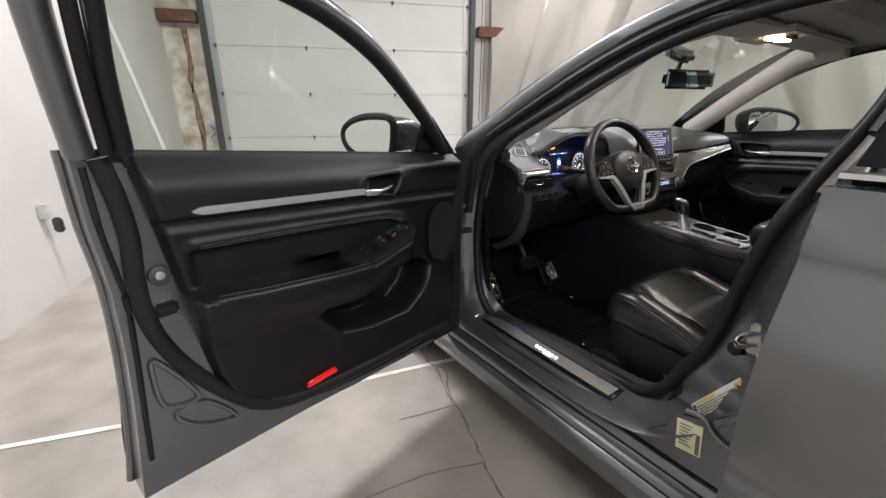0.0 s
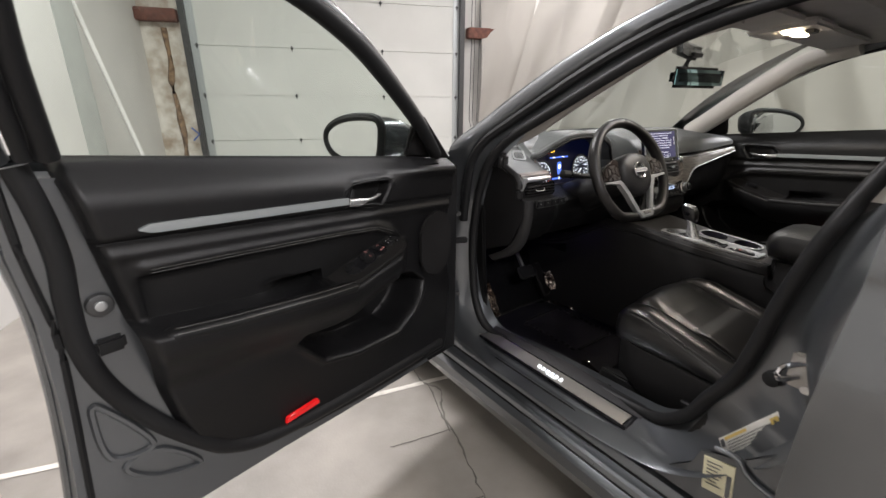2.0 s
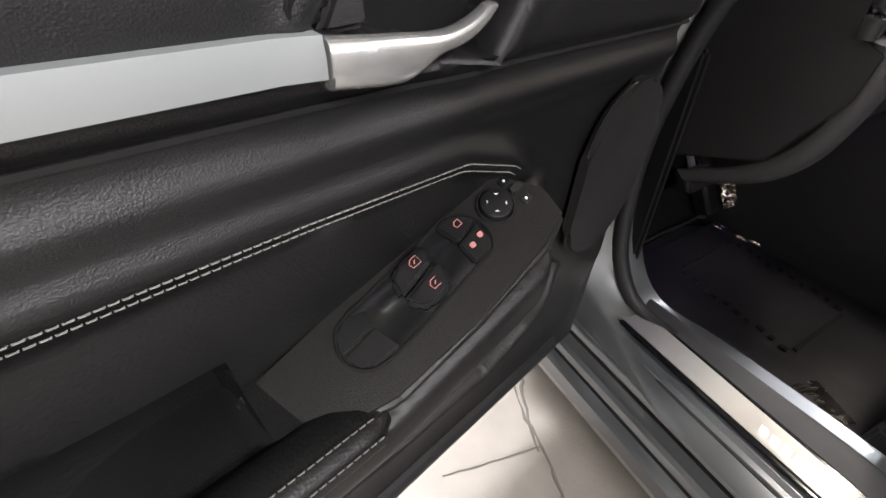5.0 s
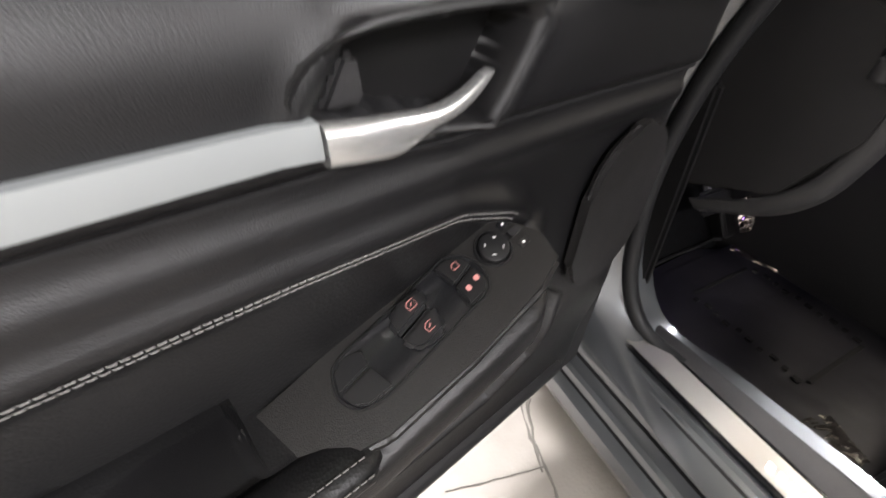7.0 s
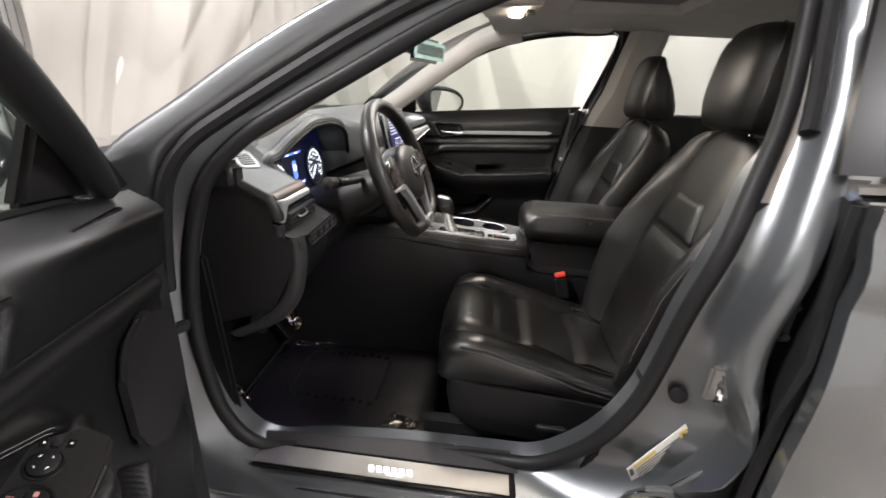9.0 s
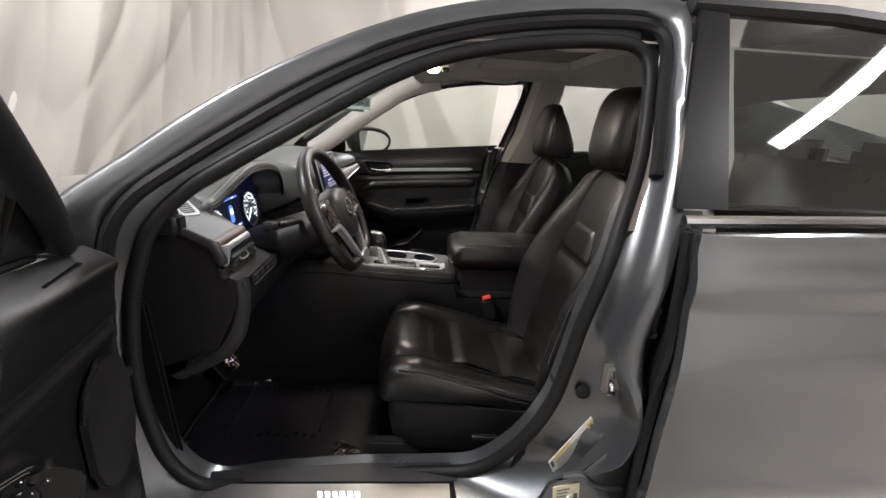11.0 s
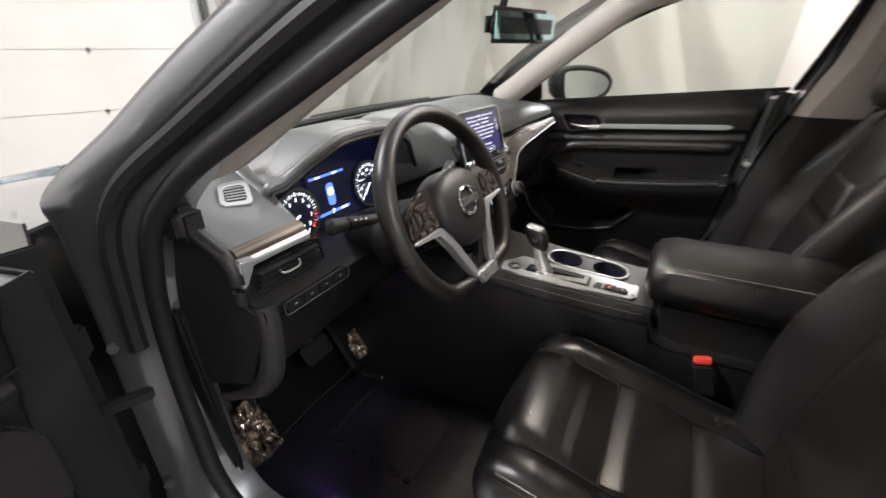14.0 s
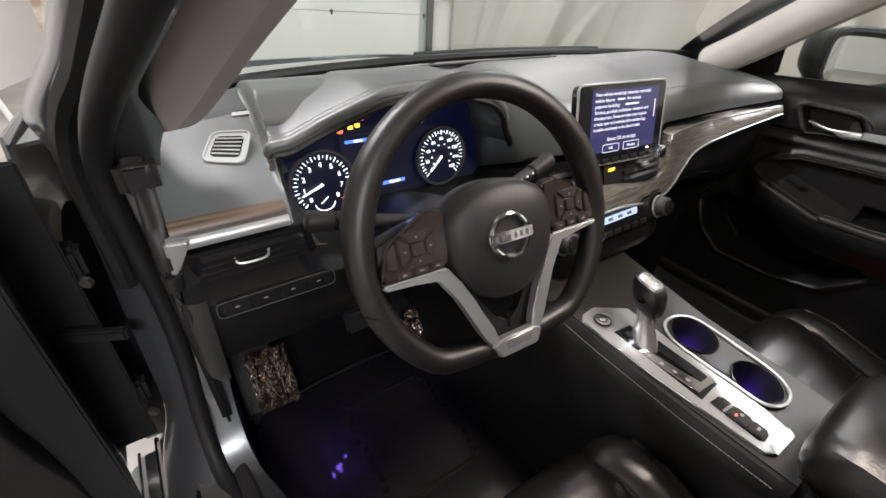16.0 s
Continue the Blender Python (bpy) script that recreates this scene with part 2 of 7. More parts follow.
def loft(rings, cap=True, loop=False, close=True, bm=None):
    bm = bm or bmesh.new()
    rows = [[bm.verts.new(p) for p in r] for r in rings]
    k = len(rows[0])
    pairs = list(zip(rows, rows[1:])) + ([(rows[-1], rows[0])] if loop else [])
    for r0, r1 in pairs:
        for i in range(k if close else k - 1):
            j = (i + 1) % k
            bm.faces.new((r0[i], r0[j], r1[j], r1[i]))
    if cap and not loop and close:
        bm.faces.new(rows[0])
        bm.faces.new(rows[-1])
    return bm


def tube(pts, r, n=8, closed=False, bm=None, flat=1.0, up=(0, 0, 1)):
    pts = [Vector(p) for p in pts]
    rings = []
    for i, p in enumerate(pts):
        a = pts[i - 1] if i or closed else p
        b = pts[(i + 1) % len(pts)] if i + 1 < len(pts) or closed else p
        d = (b - a).normalized()
        s = d.cross(Vector(up))
        s = s.normalized() if s.length > 0.05 else d.cross(Vector((0, 1, 0.2))).normalized()
        w = s.cross(d).normalized()
        rr = r[i] if isinstance(r, (list, tuple)) else r
        rings.append([p + s * (math.cos(2 * math.pi * k / n) * rr) + w * (math.sin(2 * math.pi * k / n) * rr * flat) for k in range(n)])
    return loft(rings, loop=closed, bm=bm)


def sheet(fn, nu, nv, thick=0.0, bm=None):
    """Grid fn(s, t) -> point; thick > 0 gives it a back at that distance against the normal."""
    bm = bm or bmesh.new()
    g = [[Vector(fn(i / nu, j / nv)) for j in range(nv + 1)] for i in range(nu + 1)]
    v = [[bm.verts.new(p) for p in row] for row in g]
    for i in range(nu):
        for j in range(nv):
            bm.faces.new((v[i][j], v[i + 1][j], v[i + 1][j + 1], v[i][j + 1]))
    if thick:
        def nrm(i, j):
            a = g[min(i + 1, nu)][j] - g[max(i - 1, 0)][j]
            b = g[i][min(j + 1, nv)] - g[i][max(j - 1, 0)]
            return a.cross(b).normalized()
        w = [[bm.verts.new(g[i][j] - nrm(i, j) * thick) for j in range(nv + 1)] for i in range(nu + 1)]
        for i in range(nu):
            for j in range(nv):
                bm.faces.new((w[i][j], w[i][j + 1], w[i + 1][j + 1], w[i + 1][j]))
        for i in range(nu):
            bm.faces.new((v[i][0], w[i][0], w[i + 1][0], v[i + 1][0]))
            bm.faces.new((v[i + 1][nv], w[i + 1][nv], w[i][nv], v[i][nv]))
        for j in range(nv):
            bm.faces.new((v[0][j + 1], w[0][j + 1], w[0][j], v[0][j]))
            bm.faces.new((v[nu][j], w[nu][j], w[nu][j + 1], v[nu][j + 1]))
    return bm


def slab(outline, depth, bevel=0.0, seg=2, bm=None):
    """A prism: outline (points in space) pushed along the vector depth."""
    own = bmesh.new()
    d = Vector(depth)
    a = [own.verts.new(Vector(p)) for p in outline]
    b = [own.verts.new(Vector(p) + d) for p in outline]
    own.faces.new(a)
    own.faces.new(b[::-1])
    k = len(a)
    for i in range(k):
        j = (i + 1) % k
        own.faces.new((a[i], b[i], b[j], a[j]))
    if bevel:
        bmesh.ops.bevel(own, geom=list(own.edges), offset=bevel, segments=seg, affect="EDGES", clamp_overlap=True)
    if bm is None:
        return own
    tmp = bpy.data.meshes.new("tmp")
    own.to_mesh(tmp)
    own.free()
    bm.from_mesh(tmp)
    bpy.data.meshes.remove(tmp)
    return bm


def rbox(c, s, r=0.004, seg=2, m=None, bm=None):
    """A box of size s round c with edges rounded by r, turned by the matrix m."""
    own = bmesh.new()
    bmesh.ops.create_cube(own, size=1)
    for v in own.verts:
        v.co = Vector((v.co.x * s[0], v.co.y * s[1], v.co.z * s[2]))
    if r:
        bmesh.ops.bevel(own, geom=list(own.edges), offset=min(r, min(s) * 0.49), segments=seg, affect="EDGES", clamp_overlap=True)
    t = Matrix.Translation(c) @ (m or Matrix())
    bmesh.ops.transform(own, matrix=t, verts=own.verts)
    if bm is None:
        return own
    tmp = bpy.data.meshes.new("tmp")
    own.to_mesh(tmp)
    own.free()
    bm.from_mesh(tmp)
    bpy.data.meshes.remove(tmp)
    return bm


def disc(c, axis, r, depth, n=32, bevel=0.0, r2=None, bm=None):
    """A round drum from c along axis."""
    q = Vector(axis).normalized().to_track_quat("Z", "Y").to_matrix().to_4x4()
    r2 = r if r2 is None else r2
    prof = [(r, 0), (r2, depth)]
    if bevel:
        prof = [(r, 0), (r2, depth - bevel), (r2 - bevel * 0.3, depth - bevel * 0.3), (r2 - bevel, depth)]
    rings = [[Vector(c) + q @ Vector((math.cos(2 * math.pi * k / n) * a, math.sin(2 * math.pi * k / n) * a, h)) for k in range(n)] for a, h in prof]
    return loft(rings, bm=bm)


def ring(c, axis, r, w, n=40, m=8, bm=None):
    """A torus of radius r and wire w."""
    q = Vector(axis).normalized().to_track_quat("Z", "Y").to_matrix().to_4x4()
    pts = [Vector(c) + q @ Vector((math.cos(2 * math.pi * k / n) * r, math.sin(2 * math.pi * k / n) * r, 0)) for k in range(n)]
    return tube(pts, w, m, closed=True, bm=bm, up=axis)


def rounded(cx, cy, w, h, r, n=4):
    """Outline of a rounded rectangle in a plane."""
    pts = []
    for sx, sy, a0 in ((1, 1, 0), (-1, 1, 90), (-1, -1, 180), (1, -1, 270)):
        for k in range(n + 1):
            a = radians(a0 + 90 * k / n)
            pts.append((cx + sx * (w / 2 - r) + r * math.cos(a), cy + sy * (h / 2 - r) + r * math.sin(a)))
    return pts


def link(name, bm, mat, sharp=40):
    bmesh.ops.recalc_face_normals(bm, faces=bm.faces)
    me = bpy.data.meshes.new(name)
    bm.to_mesh(me)
    bm.free()
    me.materials.append(mat)
    me.polygons.foreach_set("use_smooth", [True] * len(me.polygons))
    me.set_sharp_from_angle(angle=radians(sharp))
    return new(name, me)


def part(name, bm, mat, parent, label="", sharp=40):
    ob = link(name, bm, mat, sharp)
    ob.parent = parent
    if label:
        tagged(ob, label)
    return ob


def stitches(pts, up, r=0.0007, step=0.006, gap=0.45):
    """Short threads along a line of points."""
    bm = bmesh.new()
    pts = [Vector(p) for p in pts]
    acc, lengths = 0.0, [0.0]
    for a, b in zip(pts, pts[1:]):
        acc += (b - a).length
        lengths.append(acc)

    def at(s):
        for i in range(len(pts) - 1):
            if s <= lengths[i + 1]:
                return pts[i].lerp(pts[i + 1], (s - lengths[i]) / max(1e-6, lengths[i + 1] - lengths[i]))
        return pts[-1]
    s = 0.0
    while s + step < acc:
        a, b = at(s), at(s + step * (1 - gap))
        u = Vector(up) * r
        tube([a - u * .5, a + u, b + u, b - u * .5], r, 5, bm=bm)
        s += step
    return bm


def holed(outline, holes, depth):
    """A plate with holes: outline and holes are rings of points; depth is the vector to its underside."""
    bm = bmesh.new()
    edges, loops = [], []
    for r in [outline, *holes]:
        vs = [bm.verts.new(Vector(p)) for p in r]
        loops.append(vs)
        edges += [bm.edges.new((vs[i], vs[(i + 1) % len(vs)])) for i in range(len(vs))]
    bmesh.ops.triangle_fill(bm, edges=edges, use_beauty=True)
    d = Vector(depth)
    for vs in loops:
        low = [bm.verts.new(v.co + d) for v in vs]
        for i in range(len(vs)):
            j = (i + 1) % len(vs)
            bm.faces.new((vs[i], vs[j], low[j], low[i]))
    return bm


def text_bm(body, m, size, depth=0.0003, align="CENTER"):
    """Letters as a mesh, set by the matrix m (x along the line, y up, z out)."""
    cu = bpy.data.curves.new("letters", "FONT")
    cu.body, cu.size, cu.extrude, cu.align_x, cu.align_y, cu.resolution_u = body, size, depth, align, "CENTER", 2
    ob = bpy.data.objects.new("letters", cu)
    me = ob.to_mesh()
    bm = bmesh.new()
    bm.from_mesh(me)
    ob.to_mesh_clear()
    bpy.data.objects.remove(ob)
    bpy.data.curves.remove(cu)
    bmesh.ops.transform(bm, matrix=m, verts=bm.verts)
    return bm

# ---- the garage ----
def room(a, b, z=0.0):
    return ROOM @ Vector((a, b, z))


def structure(name, bm, mat, label, category="wall", sharp=40):
    return tagged(link(name, bm, mat, sharp), label, category, kind="structure")


def room_box(a0, a1, b0, b1, z0, z1, r=0.0):
    return rbox(room((a0 + a1) / 2, (b0 + b1) / 2, (z0 + z1) / 2), (a1 - a0, b1 - b0, z1 - z0), r, m=ROOM.to_3x3().to_4x4())


floor = structure("floor", room_box(-9, 9, -10, 9, -0.2, 0.0), CONCRETE, "worn grey concrete garage floor with saw-cut joints", "floor")
ceiling = structure("ceiling", room_box(-9, 9, -10, 9, CEIL, CEIL + 0.15), CEILING, "pale board ceiling of the garage", "ceiling")

# saw cuts and cracks in the slab, a hair above it
def floor_line(pts, w, mat, name, parent, h=0.003, rough_edge=0.3):
    bm = bmesh.new()
    path = cat([(x, y, 0) for x, y in pts], 6)
    rows = []
    for i, p in enumerate(path):
        d = (path[min(i + 1, len(path) - 1)] - path[max(i - 1, 0)]).normalized()
        s = Vector((-d.y, d.x, 0))
        j = Vector((random.uniform(-1, 1), random.uniform(-1, 1), 0)) * w * rough_edge
        k = w * (1 + random.uniform(-1, 1) * rough_edge) / 2
        rows.append([p + j + s * k + Vector((0, 0, h)), p + j + s * k * .5 + Vector((0, 0, h + .002)), p + j - s * k * .5 + Vector((0, 0, h + .002)), p + j - s * k + Vector((0, 0, h))])
    loft(rows, close=False, bm=bm)
    return part(name, bm, mat, parent)


floor_line([(-0.70, 1.75), (-0.774, 1.366), (-0.836, 1.13), (-0.828, 1.07), (-0.885, 0.90), (-0.915, 0.76), (-0.962, 0.62), (-0.995, 0.525), (-1.031, 0.39), (-1.06, 0.20), (-1.25, -1.2)], 0.005, CRACK, "crack", floor, rough_edge=0.8)
floor_line([(-0.995, 0.522), (-1.173, 0.588), (-1.27, 0.606), (-1.8, 0.70), (-2.8, 1.0)], 0.004, CRACK, "crack", floor)
floor_line([(-0.84, 1.10), (-0.80, 1.02), (-0.86, 0.93), (-0.915, 0.80)], 0.005, CRACK, "crack", floor, rough_edge=1.0)
floor_line([(-0.90, 0.806), (-1.02, 0.835), (-1.131, 0.862)], 0.003, CRACK, "crack", floor, rough_edge=0.5)
floor_line([(-3.3, 1.84), (-2.357, 1.536), (-2.008, 1.423), (-1.333, 1.222), (-0.946, 1.127), (-0.63, 1.045), (0.6, 0.68)], 0.024, LINE_WHITE, "painted_line", floor, rough_edge=0.06)

WZ = CEIL
structure("wall_west", room_box(-3.42, -3.24, -10, 3.1, 0, WZ), WALL, "plain white painted side wall")
wall_pier = structure("wall_pier", room_box(-3.62, -3.24, 3.1, 3.42, 0, WZ, 0.01), COLUMN, "pier at the end of the white wall, its shade put into the grey", "column")
wall_recess = structure("wall_recess", room_box(-3.75, -3.55, 3.42, 5.9, 0, WZ), WALL, "white wall recess beside the overhead door")
B = 5.75
structure("wall_north_west", room_box(-3.75, -3.10, B - 0.02, B + 0.2, 0, WZ), WALL_DIRTY, "stained wall strip beside the overhead door track")
structure("wall_north_east", room_box(0.58, 6.5, B - 0.02, B + 0.2, 0, WZ), WALL, "white wall beside the overhead door")
structure("wall_north_head", room_box(-3.10, 0.58, B - 0.02, B + 0.2, 3.72, WZ), WALL, "white wall above the overhead door")
structure("wall_east", room_box(6.3, 6.5, -10, B - 0.02, 0, WZ), WALL, "plain white wall behind the hanging cloth")
structure("wall_south", room_box(-3.24, 6.3, -8.2, -8.0, 0, WZ), WALL, "plain white wall at the far end of the garage")

# sectional overhead door: six leaves, hinges between them
door_1 = structure("door_1", room_box(-3.10, 0.58, B + 0.06, B + 0.10, 0, 3.72), DOOR_PANEL, "white sectional overhead garage door, closed", "garage door")
SEAMS = [0.03, 0.641, 1.226, 1.822, 2.42, 3.02, 3.62]
for z0, z1 in zip(SEAMS, SEAMS[1:]):
    bm = room_box(-3.06, 0.53, B - 0.01, B + 0.055, z0 + 0.0015, z1 - 0.0015, 0.005)
    part("panel", bm, DOOR_PANEL, door_1)
part("bottom_seal", room_box(-3.06, 0.53, B - 0.0, B + 0.05, 0.0, 0.03), RUBBER, door_1, "black rubber bottom seal")
for z in SEAMS[1:-1]:
    for a in (-2.96, -1.82, -0.62, 0.46):
        bm = rbox(room(a, B - 0.02, z), (0.045, 0.02, 0.014), 0.004, m=ROOM.to_3x3().to_4x4())
        slab([room(a - .014, B - .014, z - .006), room(a + .014, B - .014, z - .006), room(a, B - .014, z - .05)], room(0, -.006) , bm=bm)
        slab([room(a - .012, B - .014, z + .006), room(a + .012, B - .014, z + .006), room(a, B - .014, z + .03)], room(0, -.006) , bm=bm)
        part("hinge", bm, DARK_STEEL, door_1, "dark steel hinge plate")
for a in (-3.06, 0.53):
    part("track", room_box(a - 0.035, a + 0.035, B - 0.09, B - 0.02, 0, 3.7, 0.004), DARK_STEEL if a > 0 else DARK_STEEL, door_1, "galvanised vertical door track")
    part("stile", room_box(a + (0.035 if a < 0 else -0.12), a + (0.12 if a < 0 else -0.035), B - 0.018, B - 0.0105, 0, 3.7), material("galvanised", (0.42, 0.44, 0.44), rough=0.4, metal=0.5), door_1)

tagged(link("steel_beam", room_box(-3.55, -3.11, B - 0.16, B - 0.02, 2.06, 2.20, 0.01), RUST), "rusty brown steel beam on the stained wall", "beam")
tagged(link("steel_beam", room_box(0.60, 1.02, B - 0.16, B - 0.02, 2.02, 2.16, 0.01), RUST), "rusty brown steel beam beside the door track", "beam")
bm = bmesh.new()
strip_pts = [room(-3.30, B - .03, z) + Vector((random.uniform(-.02, .02), 0, 0)) for z in np.linspace(0.02, 2.0, 14)]
tube(strip_pts, [random.uniform(.022, .042) for _ in strip_pts], 7, bm=bm, flat=1)
tagged(link("stained_pipe", bm, BROWN_STRIP), "brown stained crusted pipe down the wall corner", "pipe")
bm = bmesh.new()
for k in range(26):
    a = -3.45 + random.random() * 0.55
    rbox(room(a, B - 0.06 - random.random() * 0.10, 0.015 + random.random() * .03), (0.06 + random.random() * .07, 0.04, 0.02 + random.random() * .03), 0.006, m=pose(0, 0, 0, random.uniform(-20, 20), random.uniform(-25, 25), random.uniform(0, 180)), bm=bm)
tagged(link("debris", bm, BROWN_STRIP), "brown crumbled debris at the wall foot", "debris", kind="stuff")
bm = tube([room(-3.16, B - 0.12, .66), room(-3.08, B - .12, .74), room(-3.16, B - 0.12, .82)], 0.012, 6)
tagged(link("bracket_mark", bm, BLUE_MARK), "blue angled bracket on the door track", "bracket")
# white tube in place of a translucent plastic sheet's bright edge, by the pier
bm = tube([room(-3.01, 3.8, 0.02), room(-3.145, 3.8, .70), room(-3.40, 3.8, 1.93), room(-3.50, 3.8, 2.42)], 0.022, 8)
tagged(link("plastic_sheet_edge", bm, WALL), "white tube in the recess for the bright edge of a translucent plastic sheet", "pipe")
# chains and cords by the door track
bm = bmesh.new()
for a, w in ((0.66, .006), (0.71, .005), (0.78, .004)):
    tube([room(a, B - .08, 3.6), room(a + .01, B - .08, 1.9), room(a, B - .09, 0.9), room(a + .03, B - .09, .8)], w, 6, bm=bm)
tagged(link("door_cord", bm, DARK_STEEL), "dark pull cords hanging beside the door track", "cord")
# switch box on the white wall
box = tagged(link("wall_switch", rbox(room(-3.215, 1.99, 0.53), (0.05, 0.05, 0.09), 0.008, m=ROOM.to_3x3().to_4x4()), material("grey_box", (0.5, 0.5, 0.48), rough=0.5, mottle=.3, mottle_size=20)), "grey metal switch box on the white wall", "switch box")
part("lever", rbox(room(-3.18, 2.02, 0.44), (0.05, 0.035, 0.09), 0.01, m=ROOM.to_3x3().to_4x4()), DARK_STEEL, box, "dark lever")

# cloth backdrop hung round the front and the far side
CLOTH_PATH = cat([(0.80, 5.60, 0), (2.0, 5.52, 0), (3.2, 5.40, 0), (3.9, 4.9, 0), (4.15, 4.0, 0), (4.2, 2.0, 0), (4.2, 0.0, 0), (4.2, -2.5, 0), (4.1, -5.5, 0)], 40)


def cloth_fn(s, t):
    f = s * (len(CLOTH_PATH) - 1)
    i = min(int(f), len(CLOTH_PATH) - 2)
    p = CLOTH_PATH[i].lerp(CLOTH_PATH[i + 1], f - i)
    d = (CLOTH_PATH[i + 1] - CLOTH_PATH[i]).normalized()
    n = Vector((-d.y, d.x, 0))
    z = t * 3.6
    L = s * 14.5
    sw = 1.15 * L + 0.85 * (3.6 - z) * (0.5 + 0.5 * math.sin(L * .37 + 1.0))
    w = noise.noise(Vector((sw * 0.62, z * 0.30, 3.1))) * 0.26 + abs(noise.noise(Vector((sw * 1.5 + z * .5, z * 0.45, 9.7)))) ** 1.2 * 0.16
    w += noise.noise(Vector((L * .5, z * .9, 17))) * 0.08
    # sharp creases that sweep down from the hanging points
    hang = L * .95 + .34 * (3.6 - z) ** 1.4 * math.sin(L * .55 + .4)
    w += (1 - abs(noise.noise(Vector((hang, z * .22, 5.3)))) * 2.2) ** 3 * 0.06 if abs(noise.noise(Vector((hang, z * .22, 5.3)))) < .45 else 0
    w += noise.noise(Vector((hang * 2.1, z * .3, 8.8))) * 0.02
    q = p + n * w
    return room(q.x, q.y, z)


cloth = tagged(link("cloth_backdrop", sheet(cloth_fn, 900, 70, 0.003), CLOTH, 80), "cream cloth backdrop hanging in soft folds", "curtain")

for la, lb, lp, lt, ll in LAMPS:
    ha, hb_ = (.13, ll / 2 + .1) if lt else (ll / 2 + .1, .13)
    fix = tagged(link("ceiling_light", room_box(la - ha, la + ha, lb - hb_, lb + hb_, CEIL - .10, CEIL - .004, .01), WALL), "long white ceiling strip light", "lamp", group="ceiling strip lights")
    part("diffuser", room_box(la - ha + .03 + .03 * (ha > .2), la + ha - .03 - .03 * (ha > .2), lb - hb_ + .03 + .03 * (hb_ > .2), lb + hb_ - .03 - .03 * (hb_ > .2), CEIL - .112, CEIL - .1005, .003), LAMP_FACE, fix, "glowing white diffuser")

# ---- the car ----
XC = 0.025                   # the car's middle line
car = tagged(new("car"), "grey four-door sedan with its driver door wide open", "car")


def side_x(z):
    """How far the left body side stands out at a height."""
    return -0.765 if z < 0.95 else -0.765 + (z - 0.95) * 0.48


# opening of the driver door: inner edge and outer edge, with depth
A_IN = [(0.72, 1.10), (0.63, 1.155), (0.53, 1.218), (0.43, 1.275), (0.32, 1.322), (0.20, 1.352), (0.085, 1.370), (-0.03, 1.379), (-0.098, 1.374)]
A_OUT = [(0.915, 1.10), (0.825, 1.17), (0.725, 1.238), (0.62, 1.298), (0.50, 1.357), (0.36, 1.41), (0.22, 1.444), (0.06, 1.468), (-0.15, 1.476)]
B_IN = [(-0.130, 1.335), (-0.122, 1.25), (-0.098, 1.135), (-0.055, 1.02), (-0.022, 0.92), (0.008, 0.80), (0.030, 0.68), (0.050, 0.60), (0.090, 0.52)]
B_OUT = [(-0.190, 1.425), (-0.165, 1.27), (-0.158, 1.14), (-0.142, 1.03), (-0.118, 0.92), (-0.098, 0.80), (-0.106, 0.68), (-0.106, 0.60), (-0.082, 0.53), (-0.026, 0.447)]
LOW_IN = [(-0.690, 0.130, 0.435), (-0.668, 0.20, 0.365), (-0.645, 0.30, 0.335), (-0.64, 0.50, 0.325), (-0.655, 0.70, 0.322), (-0.692, 0.835, 0.338)]
LOW_OUT = [(-0.795, 0.042, 0.384), (-0.80, 0.13, 0.338), (-0.805, 0.28, 0.315), (-0.805, 0.50, 0.31), (-0.805, 0.72, 0.305), (-0.80, 0.95, 0.31)]
F_IN = [(-0.698, 0.912, 0.42), (-0.690, 0.948, 0.55), (-0.688, 0.955, 0.67), (-0.690, 0.940, 0.79), (-0.692, 0.915, 0.88), (-0.690, 0.875, 0.97), (-0.672, 0.81, 1.04)]
F_OUT = [(-0.765, 1.00, 0.40), (-0.760, 1.012, 0.55), (-0.758, 1.016, 0.68), (-0.755, 1.022, 0.80), (-0.755, 1.025, 0.93), (-0.745, 1.02, 1.00), (-0.715, 0.975, 1.055)]
IN = [Vector((side_x(z) + 0.045, y, z)) for y, z in A_IN] + [Vector((side_x(z) + 0.045, y, z)) for y, z in B_IN] + [Vector(p) for p in LOW_IN + F_IN]
OUT = [Vector((side_x(z) + 0.01, y, z)) for y, z in A_OUT] + [Vector((side_x(z) - 0.01, y, z)) for y, z in B_OUT] + [Vector(p) for p in LOW_OUT + F_OUT]
INs, OUTs = cat(IN, 4, True), cat(OUT, 4, True)


def frame_bm(sign=1):
    """Pressed sheet-metal rim of a door opening: inner flange, channel, step and outer edge."""
    rings = []
    for a, b in zip(INs, OUTs):
        d = b - a
        out = Vector((-1, 0, 0.0))
        low = smooth(.78, .60, a.z) * smooth(.34, .2, a.y)
        out = Vector((-1 + .75 * smooth(.80, .88, a.y), 0, 0))
        tall = 1 + low * (1.15 * smooth(.455, .53, b.z) - .15)
        f1, f2, f3, f4, f5, f6 = .40 + .48 * low, .50 + .41 * low, .57 + .37 * low, .64 + .32 * low, .90 + .08 * low, .97 + .025 * low
        prof = [a + Vector((0.05 - .04 * smooth(1.02, 1.10, a.z), 0, 0)), a, a + d * 0.10 - out * 0.004, a + d * f1 - out * 0.004, a + d * f2 + out * 0.006, a + d * f3 + out * 0.024 * tall, a + d * f4 + out * 0.032 * tall,
                a + d * f5 + out * 0.032 * tall, a + d * f6 + out * 0.028 * tall, b + out * 0.018 * tall, b + Vector((0.05, 0, 0))]
        if sign > 0:
            rings.append(prof)
        else:
            rings.append([Vector((2 * XC - p.x, p.y, p.z)) for p in prof])
    return loft(rings, loop=True, close=False)


